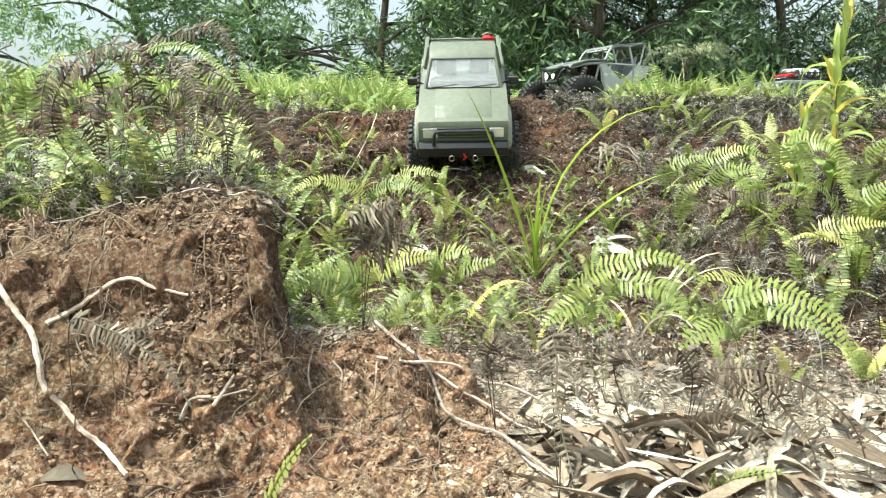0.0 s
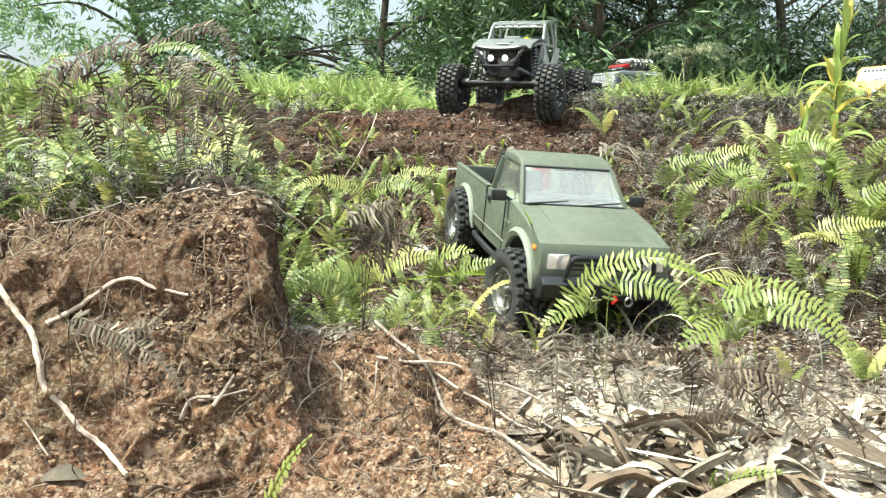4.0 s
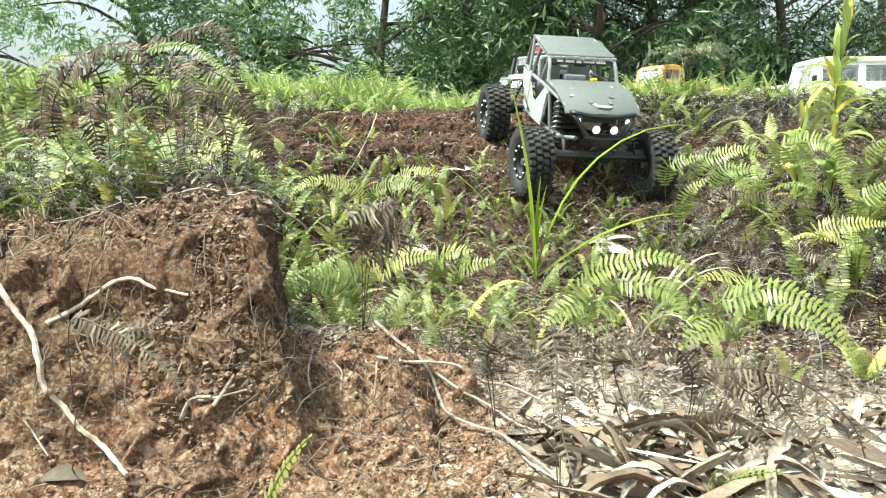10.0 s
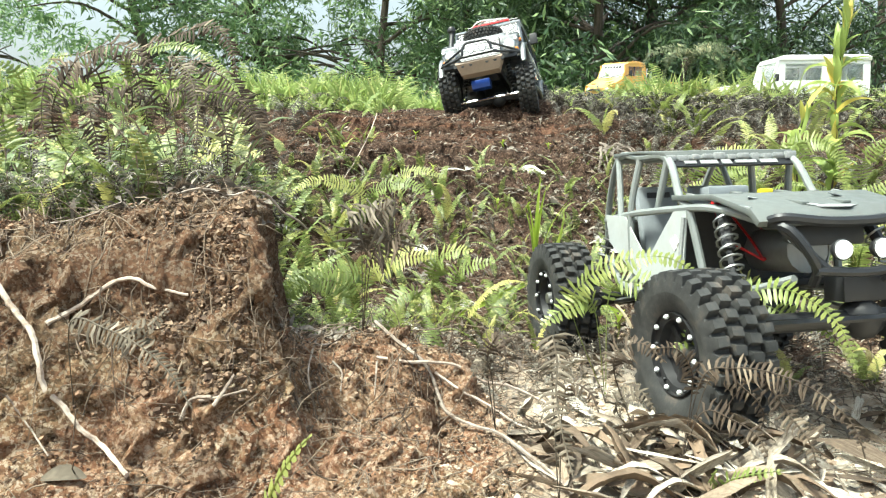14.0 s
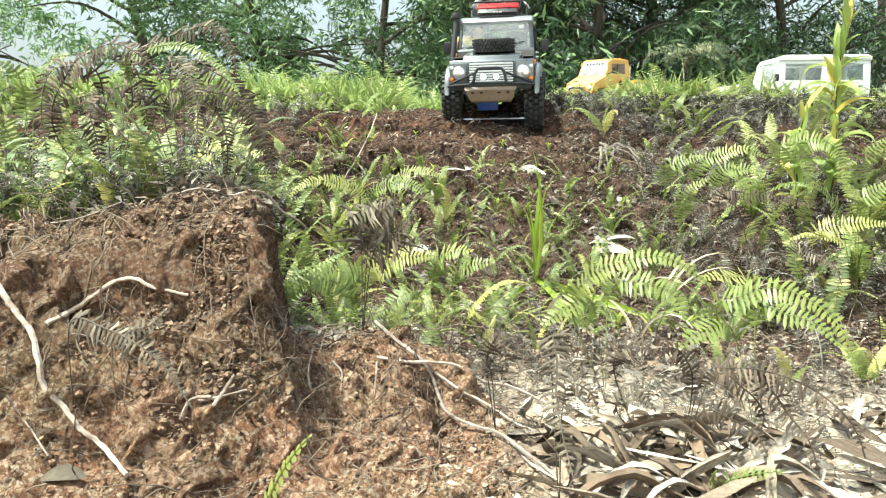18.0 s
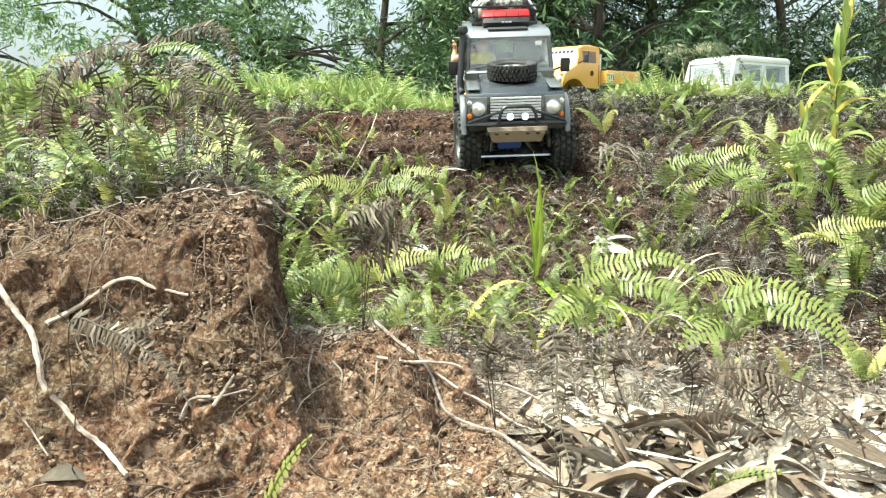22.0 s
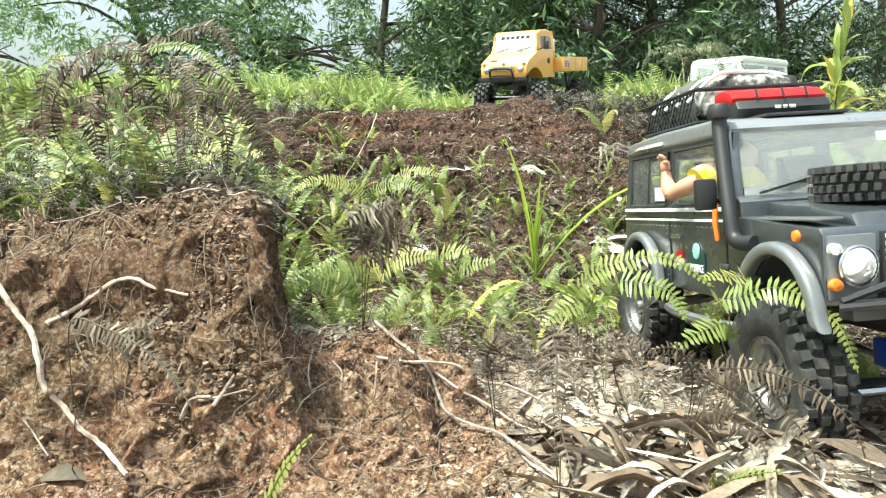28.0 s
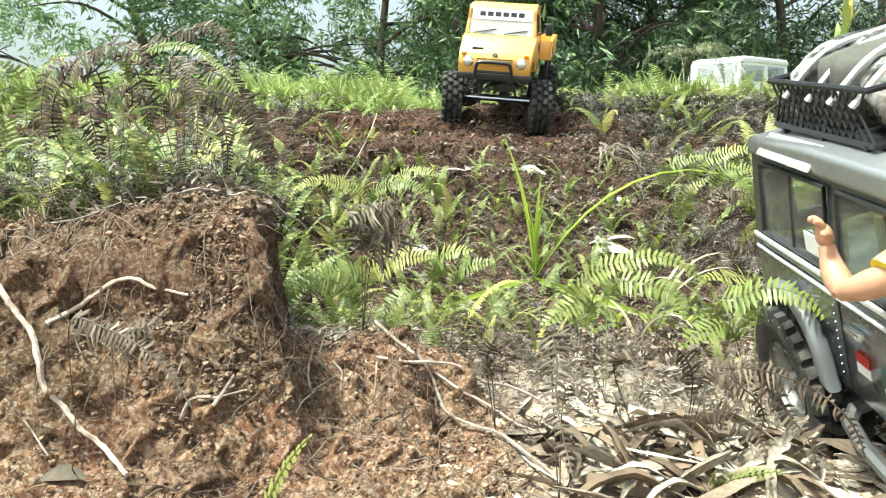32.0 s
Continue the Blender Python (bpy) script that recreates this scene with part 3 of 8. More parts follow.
bent_fern("dark olive fern with flat drooping fronds on the plateau edge", 0.585, 1.8, [
    (G, 0.016, [(0.587, 1.8, 0.453), (0.533, 1.788, 0.467), (0.487, 1.776, 0.452), (0.463, 1.764, 0.414)]),
    (G, 0.016, [(0.597, 1.806, 0.455), (0.64, 1.794, 0.473), (0.682, 1.782, 0.456), (0.709, 1.77, 0.414)]),
    (G, 0.015, [(0.589, 1.812, 0.45), (0.557, 1.8, 0.458), (0.531, 1.788, 0.436), (0.519, 1.776, 0.383)]),
    (G, 0.015, [(0.604, 1.818, 0.451), (0.629, 1.806, 0.459), (0.653, 1.794, 0.44), (0.665, 1.782, 0.386)]),
    (G, 0.013, [(0.598, 1.824, 0.453), (0.58, 1.812, 0.462), (0.552, 1.8, 0.453), (0.502, 1.788, 0.431)]),
    (G, 0.013, [(0.602, 1.83, 0.455), (0.621, 1.818, 0.471), (0.656, 1.806, 0.462), (0.69, 1.794, 0.437)]),
    (D, 0.012, [(0.602, 1.836, 0.452), (0.59, 1.824, 0.445), (0.577, 1.812, 0.416), (0.57, 1.8, 0.369)]),
])
bent_fern("young yellow-green fern tip over the dry leaves", 0.17, 0.41, [
    (F, 0.007, [(0.166, 0.410, 0.062), (0.174, 0.398, 0.075), (0.190, 0.386, 0.084)]),
    (F, 0.006, [(0.170, 0.420, 0.055), (0.159, 0.408, 0.067), (0.156, 0.396, 0.080)]),
])
# ---- ferns, grasses, litter, roots ----
def frond_mesh(name, mat, length, width, pairs, rise, fall, seed, curl=0.0, gap=0.0, lod=1, droop=0.0, late=0.85, slim=1.0):
    """A fern frond: a stalk that rises and arches over along +x, with narrow leaflets on both sides."""
    rng = random.Random(seed)
    v, f = [], []
    n = pairs
    pts, a, p = [], radians(rise), Vector((0, 0, 0))
    bend = radians(fall - rise)
    for i in range(n + 1):
        pts.append((p.copy(), a))
        t = i / n
        p = p + Vector((math.cos(a), curl * math.sin(t * 3), math.sin(a))) * (length / n)
        a += bend / n * (1 - late + 2 * late * t)
    # stalk
    for i, (q, ang) in enumerate(pts):
        r = 0.0013 * (1 - 0.8 * i / n) + 0.0003
        k = len(v)
        v += [q + Vector((0, r, 0)), q + Vector((-math.sin(ang) * r, -r * 0.6, math.cos(ang) * r)), q + Vector((math.sin(ang) * r, -r * 0.6, -math.cos(ang) * r))]
        if i:
            f += [(k - 3, k - 2, k + 1, k), (k - 2, k - 1, k + 2, k + 1), (k - 1, k - 3, k, k + 2)]
    for i in range(max(1, int(n * 0.12)), n + 1):
        t = i / n
        q, ang = pts[i]
        ln = width * min(1, (t + 0.05) * 3.2) * (1 - max(0, t - 0.35) / 0.68) ** 0.8
        fwd = Vector((math.cos(ang), 0, math.sin(ang)))
        nor = Vector((-math.sin(ang), 0, math.cos(ang)))
        w = length / n * (0.72 if lod else 0.55) * slim
        for side in (-1, 1):
            if rng.random() < gap:
                continue
            l = ln * rng.uniform(0.88, 1.08)
            out = (Vector((0, side, 0)) + fwd * rng.uniform(0.08, 0.30) + nor * rng.uniform(-0.22, 0.10) * (1 + droop)).normalized()
            tip = q + out * l - Vector((0, 0, 1)) * l * rng.uniform(0.0, 0.18 + droop)
            mid = q + out * l * 0.62 + nor * l * 0.04
            k = len(v)
            if lod:
                v += [q - fwd * w * 0.45, q + fwd * w * 0.5, mid + fwd * w * 0.62, mid - fwd * w * 0.48, tip + fwd * w * 0.32, tip - fwd * w * 0.12]
                f += [(k, k + 1, k + 2, k + 3), (k + 3, k + 2, k + 4, k + 5)]
            else:
                v += [q - fwd * w * 0.6, q + fwd * w * 0.6, tip + fwd * w * 0.2]
                f += [(k, k + 1, k + 2)]
    return mesh_from(name, v, f, mat)


GREEN = [frond_mesh("frond", MAT["fern"], L, W, n, r, d, s, c) for L, W, n, r, d, s, c in (
    (0.24, 0.024, 46, 70, -30, 1, 0.05), (0.20, 0.023, 40, 58, -20, 2, -0.08), (0.27, 0.026, 50, 78, -45, 3, 0.1),
    (0.18, 0.021, 36, 48, 0, 4, 0.0), (0.23, 0.022, 44, 66, -10, 5, -0.12), (0.15, 0.020, 30, 80, 30, 6, 0.04))]
BROWN = [frond_mesh("dry_frond", MAT["dry"], L, W, n, r, d, s, c, g, droop=0.7, late=0.4, slim=0.55) for L, W, n, r, d, s, c, g in (
    (0.27, 0.021, 50, 84, -75, 11, 0.1, 0.06), (0.24, 0.018, 46, 76, -95, 12, -0.1, 0.1), (0.30, 0.022, 54, 86, -60, 13, 0.15, 0.05),
    (0.20, 0.018, 38, 60, -60, 14, 0.0, 0.1), (0.14, 0.014, 30, 40, -50, 15, 0.2, 0.15))]


def fern(x, y, fronds, mix_dry=0.0, size=1.0, seed=0, spread_deg=360, aim=0, name="fern"):
    """A fern: several fronds from one crown, each a part."""
    rng = random.Random(seed * 131 + 7)
    dry = mix_dry > 0.6
    ob = thing(name, "dead brown fern with curled arching fronds" if dry else "bright green sword fern growing in the soil", "fern", "ferns on the bank",
               at=pose(x, y, ground_z(x, y) - 0.004))
    for k in range(fronds):
        me = rng.choice(BROWN if rng.random() < mix_dry else GREEN)
        az = aim + (rng.uniform(-0.5, 0.5) * spread_deg if spread_deg < 360 else k * 360 / fronds + rng.uniform(-40, 40))
        o = part(me.name, me, None, ob)
        o.matrix_local = pose(0, 0, 0, rng.uniform(-15, 15), rng.uniform(-18, 14), az) @ Matrix.Scale(size * rng.uniform(0.75, 1.15), 4)
    return ob


def fern_patch(count, xs, ys, dry, size, seed, fr=(2, 5), keep=None):
    rng = random.Random(seed)
    made = 0
    while made < count:
        x, y = rng.uniform(*xs), rng.uniform(*ys)
        if keep and not keep(x, y):
            continue
        fern(x, y, rng.randint(*fr), rng.choice((0.0, 0.15, 0.9)) if rng.random() < dry else 0.05, size * rng.uniform(0.7, 1.25), seed * 1000 + made)
        made += 1


def off_track(x, y):
    return not (-0.14 < x < 0.42 and 1.0 < y < 2.6) and not (0.06 < x < 0.6 and y < 1.05)


def hero(x, y, fronds, label="bright green sword fern with long arching fronds"):
    """A fern whose fronds are shaped one by one: (kind, length, leaflet, rise, fall, azimuth, tilt)."""
    ob = thing("fern", label, "fern", "ferns on the bank", at=pose(x, y, ground_z(x, y) - 0.004))
    for k, (kind, L, W, r, d, az, tilt) in enumerate(fronds):
        me = frond_mesh("frond" if kind == "fern" else "dry_frond", MAT[kind], L, W, int(L / 0.0050), r, d, 300 + k + int(1000 * x), 0.04,
                        0.0 if kind == "fern" else 0.06, droop=0.0 if kind == "fern" else 0.6, late=0.7 if kind == "fern" else 0.5, slim=1.0 if kind == "fern" else 0.55)
        part(me.name, me, None, ob).matrix_local = pose(0, 0, 0, 0, 0, az) @ pose(0, 0, 0, tilt, 0, 0)
    return ob


DEAD = "dead grey-brown fern with curled drooping fronds"
F, D = "fern", "dry"
hero(-0.104, 0.375, [(F, 0.085, 0.010, 82, 50, 20, 25)], "young green fern tip close to the ground")
for k, (x, y, sc) in enumerate(((0.62, 1.08, 0.75), (0.66, 0.90, 0.7), (0.54, 1.28, 0.7), (0.70, 1.2, 0.9), (0.42, 0.98, 0.4), (-0.26, 0.92, 0.7), (-0.21, 0.86, 0.6))):
    hero(x, y, [(F, 0.24 * sc, 0.028 * sc, 78, -50, 175 + 20 * k, -25), (F, 0.22 * sc, 0.026 * sc, 70, -40, -20 - 15 * k, 25), (F, 0.20 * sc, 0.024 * sc, 74, -20, 80 + 9 * k, 0), (F, 0.18 * sc, 0.024 * sc, 60, -10, 250, 10), (D, 0.18 * sc, 0.02, 50, -50, 40 * k, 0)])
fern_patch(75, (-0.42, 0.10), (0.80, 1.36), 0.3, 0.36, 31, keep=lambda x, y: x < 0.02 or y < 1.0)
fern_patch(20, (0.38, 0.95), (0.78, 1.5), 0.5, 0.42, 32, keep=off_track)
fern_patch(14, (-0.50, -0.19), (0.62, 0.70), 0.3, 0.30, 33, (2, 3))
fern_patch(16, (-0.36, -0.10), (1.35, 1.66), 0.25, 0.26, 34, (2, 3))
fern_patch(16, (-0.02, 0.42), (1.02, 1.36), 0.4, 0.20, 35, (2, 3))
fern_patch(12, (0.36, 0.60), (1.40, 1.72), 0.4, 0.22, 36, (2, 3))
fern_patch(7, (0.02, 0.13), (0.76, 0.92), 0.3, 0.42, 40, (2, 4))
fern_patch(20, (0.0, 0.42), (0.84, 1.22), 0.45, 0.22, 39, (2, 3))
fern_patch(4, (0.06, 0.36), (0.90, 1.02), 0.25, 0.36, 43, (2, 4))
fern_patch(34, (-0.32, 0.36), (1.16, 1.50), 0.3, 0.22, 41, (2, 4))
fern_patch(14, (0.0, 0.36), (1.12, 1.36), 0.8, 0.22, 42, (2, 3))
fern_patch(16, (0.34, 0.66), (1.58, 1.86), 0.1, 0.46, 44, (3, 5))
fern_patch(16, (0.10, 0.62), (0.55, 0.95), 0.5, 0.26, 38, (2, 4), keep=lambda x, y: (y > 0.66 or x < 0.2) and not 0.05 < x < 0.3)


def thicket(name, label, count, xs, ys, size, mats, seed, keep, pairs=14, lod=0, dead=False, bias=1.4):
    """Fronds that nobody could count, joined."""
    rng = random.Random(seed)
    bank = []
    for s in range(9):
        up, down = (rng.uniform(70, 88), rng.uniform(-110, -50)) if dead else (rng.uniform(45, 85), rng.uniform(-45, 15))
        me = frond_mesh("t", mats, 0.24, 0.026 if lod else 0.042, pairs, up, down, seed + s, lod=lod, droop=0.5 if dead else 0.0, slim=0.5 if dead else 1.0)
        co = np.empty(len(me.vertices) * 3)
        me.vertices.foreach_get("co", co)
        bank.append((co.reshape(-1, 3), [tuple(p.vertices) for p in me.polygons]))
        bpy.data.meshes.remove(me)
    V, F, n = [], [], 0
    made = 0
    while made < count:
        x, y = rng.uniform(*xs), ys[0] + (ys[1] - ys[0]) * rng.random() ** bias
        if not keep(x, y):
            continue
        made += 1
        co, fc = rng.choice(bank)
        sc = size * rng.uniform(0.55, 1.3)
        a, tl = rng.uniform(0, math.tau), rng.uniform(-0.35, 0.35)
        ca, sa = math.cos(a), math.sin(a)
        q = co * sc
        zx = q[:, 2] + q[:, 1] * tl
        V.append(np.stack([x + q[:, 0] * ca - q[:, 1] * sa, y + q[:, 0] * sa + q[:, 1] * ca, float(height(x, y, False)) + zx], 1))
        F += [tuple(i + n for i in t) for t in fc]
        n += len(co)
    tagged(new(name, mesh_from(name, np.concatenate(V).tolist(), F, mats)), label, "ferns", kind="stuff")


def in_view(x, y):
    return abs(x) < 0.66 * y + 0.25


thicket("fern_thicket", "pale green fern thicket on the plateau", 7000, (-3.2, 3.2), (1.95, 5.5), 0.62, MAT["fern_pale"], 51,
        lambda x, y: in_view(x, y) and not (-0.12 < x < 0.5 and y < 2.5), 22)
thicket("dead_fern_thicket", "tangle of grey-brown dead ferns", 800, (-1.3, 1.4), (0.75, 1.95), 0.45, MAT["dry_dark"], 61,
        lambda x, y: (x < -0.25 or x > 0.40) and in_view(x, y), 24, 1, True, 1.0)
thicket("dead_fern_heap", "heap of grey dead ferns and stalks on the slope", 1100, (0.27, 0.85), (1.10, 1.84), 0.24, MAT["dry_stuff"], 62, lambda x, y: in_view(x, y) and (x > 0.36 or y > 1.5), 26, 1, True, 1.0)
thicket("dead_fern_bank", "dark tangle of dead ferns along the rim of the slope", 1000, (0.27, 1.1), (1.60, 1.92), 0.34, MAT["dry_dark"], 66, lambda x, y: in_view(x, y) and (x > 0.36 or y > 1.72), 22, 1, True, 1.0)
thicket("bank_top_scraps", "dead fern scraps on top of the red bank", 170, (-0.50, -0.17), (0.63, 0.86), 0.30, MAT["dry_stuff"], 63, in_view, 24, 1, True, 1.0)
thicket("bank_top_ferns", "green ferns on top of the red bank", 130, (-0.52, -0.18), (0.66, 1.0), 0.40, MAT["fern_stuff"], 64, in_view, 26, 1, False, 1.0)
thicket("bank_ferns", "green ferns crowding the back of the bank", 240, (-1.2, -0.2), (0.78, 1.7), 0.50, MAT["fern_stuff"], 71, in_view, 26, 1)
thicket("slope_ferns", "green ferns crowding the slope", 170, (0.46, 1.4), (0.95, 1.8), 0.5, MAT["fern_stuff"], 81, in_view, 26, 1)
thicket("edge_ferns", "green ferns along the plateau edge", 700, (-1.4, 1.4), (1.74, 2.1), 0.36, MAT["fern_pale"], 91,
        lambda x, y: in_view(x, y) and not (-0.10 < x < 0.42), 22, 1, False, 1.0)
thicket("trodden_ferns", "trodden dead fern scraps on the track", 760, (-0.30, 0.48), (0.66, 1.46), 0.19, MAT["dry_stuff"], 65, in_view, 20, 1, True, 1.0)
thicket("track_ferns", "low green fern sprouts along the track", 620, (-0.36, 0.46), (0.70, 1.50), 0.25, MAT["fern_stuff"], 67, lambda x, y: in_view(x, y) and not (x > 0.02 and y < 0.92), 20, 1, False, 1.0)
thicket("sand_scraps", "brown dead fern scraps lying on the sand", 230, (0.02, 0.34), (0.50, 0.80), 0.15, MAT["dry_stuff"], 68, in_view, 18, 1, True, 1.0)
thicket("verge_ferns", "green ferns beside the sandy strip", 90, (0.72, 1.6), (0.15, 1.0), 0.6, MAT["fern_stuff"], 95, lambda x, y: True, 22, 1, False, 1.0)


def meadow_grass(count):
    """Loose grass and leafy weeds between the ferns of the plateau, joined."""
    nr = np.random.RandomState(57)
    y = 1.88 + 2.6 * nr.rand(count) ** 1.6
    x = nr.uniform(-1, 1, count) * (0.62 * y + 0.2)
    ok = ~((x > -0.14) & (x < 0.5) & (y < 2.5))
    x, y = x[ok], y[ok]
    n = len(x)
    L, W, az = 0.03 + 0.10 * nr.rand(n) ** 1.4 + 0.08 * (nr.rand(n) < 0.015), nr.uniform(0.002, 0.0065, n), nr.uniform(0, 6.28, n)
    c = np.stack([x, y, height(x, y, False)], 1)
    lean = nr.uniform(0.15, 0.75, n)
    d = np.stack([np.cos(az) * lean, np.sin(az) * lean, np.ones(n)], 1)
    d /= np.linalg.norm(d, axis=1)[:, None]
    s = np.stack([-np.sin(az), np.cos(az), nr.normal(0, 0.4, n)], 1) * W[:, None] * 0.5
    mid, tip = c + d * L[:, None] * 0.6, c + d * L[:, None] + np.stack([np.cos(az), np.sin(az), -0.4 + 0 * az], 1) * (0.35 * L * lean)[:, None]
    V = np.stack([c - s * 0.5, c + s * 0.5, mid + s, tip, mid - s], 1).reshape(-1, 3)
    F = np.arange(5 * n).reshape(-1, 5)
    me = mesh_from("meadow_grass", V.tolist(), F.tolist(), MAT["meadow"], False)
    tagged(new("meadow_grass", me), "bright yellow-green grass and weeds on the plateau", "grass", kind="stuff")


MAT["meadow"] = material("meadow_blades", leafy((0.20, 0.29, 0.07), (0.48, 0.57, 0.21), (0.66, 0.65, 0.30), 0.48, 0.45, 8, per_island=True))
meadow_grass(36000)


def blade_mesh(name, mat, length, width, rise, fall, seed, n=9):
    v, f = [], []
    p, a = Vector((0, 0, 0)), radians(rise)
    for i in range(n + 1):
        t = i / n
        w = width * (0.55 + 0.9 * t if t < 0.4 else 0.91 * ((1 - t) / 0.6) ** 0.7) * 0.5 + 0.0002
        nor = Vector((-math.sin(a), 0, math.cos(a)))
        k = len(v)
        v += [p + Vector((0, -w, 0)) + nor * w * 0.5, p, p + Vector((0, w, 0)) + nor * w * 0.5]
        if i:
            f += [(k - 3, k - 2, k + 1, k), (k - 2, k - 1, k + 2, k + 1)]
        p = p + Vector((math.cos(a), 0, math.sin(a))) * (length / n)
        a += radians(fall - rise) / n * (0.4 + 1.2 * t)
    return mesh_from(name, v, f, mat)


def grass_clump(x, y):
    """Long blades, each a part that bows when a truck rolls over the clump."""
    ob = thing("grass_clump", "long bright green grass blades in a clump", "grass", at=pose(x, y, ground_z(x, y)))
    out = []
    for L, W, r, d, az in ((0.31, 0.020, 88, 74, 180), (0.38, 0.012, 84, -22, 0), (0.27, 0.013, 60, 12, 0), (0.26, 0.010, 62, 20, 180),
                           (0.16, 0.008, 89, 74, 60), (0.13, 0.008, 88, 70, 205), (0.15, 0.007, 87, 66, 300), (0.11, 0.007, 86, 60, 130), (0.14, 0.006, 80, 40, 350)):
        b = part("blade", blade_mesh("blade", MAT["blade"], L, W, r, d, 1), None, ob)
        b.matrix_local = pose(0, 0, 0, 0, 0, az)
        out.append((b, az))
    return out


GRASS = grass_clump(0.142, 1.12)


def sapling(x, y, h, count):
    """A young shrub with long upright yellow-green leaves."""
    ob = thing("sapling", "young sapling with long yellow-green leaves", "sapling", at=pose(x, y, ground_z(x, y)))
    rng = random.Random(5)
    stem = curve_pts([(0, 0, 0), (0.006, 0, h * 0.3), (0.0, 0.004, h * 0.65), (0.008, 0, h)], 5)
    bm = bmesh.new()
    tube(bm, stem, [0.0028 * (1 - 0.6 * i / (len(stem) - 1)) for i in range(len(stem))], 5)
    part("stem", bm, MAT["bark"], ob)
    kinds = [blade_mesh("leaf", MAT["sapling"], L, W, r, d, 1, 7) for L, W, r, d in ((0.074, 0.023, 60, -62), (0.076, 0.021, 72, -20), (0.070, 0.017, 82, 50), (0.078, 0.024, 35, -80))]
    for k in range(count):
        t = 0.16 + 0.84 * (k / (count - 1)) ** 0.9
        p = stem[min(len(stem) - 1, int(t * (len(stem) - 1)))]
        o = part("leaf", kinds[2] if t > 0.85 else rng.choice(kinds), None, ob)
        o.matrix_local = Matrix.Translation(p) @ pose(0, 0, 0, rng.uniform(-25, 25), rng.uniform(-25, 25), k * 137.5) @ Matrix.Scale(rng.uniform(0.55, 0.98), 4)
    return ob


sapling(0.665, 1.27, 0.335, 72)
sapling(0.600, 1.26, 0.185, 22)


def root(name, pts, r0, r1, label, sides=6, sink=0.0):
    bm = bmesh.new()
    r0, r1 = (r0 * 0.66, r1 * 0.66) if r0 > 0.0028 else (r0 * 0.5, r1 * 0.5)
    c = curve_pts(pts, 6)
    rng = random.Random(len(pts))
    c = [p + Vector((rng.uniform(-1, 1), rng.uniform(-1, 1), rng.uniform(-1, 1))) * r0 * 0.2 for p in c]
    tube(bm, c, [(r0 + (r1 - r0) * i / (len(c) - 1)) * rng.uniform(0.85, 1.15) for i in range(len(c))], sides)
    return tagged(new(name, finish(name, bm, MAT["root" if r0 > 0.002 or "pale" in label else "root_dull"])), label, "root", "roots on the bank")


def on(x, y, up=0.004):
    return (x, y, ground_z(x, y) + up)


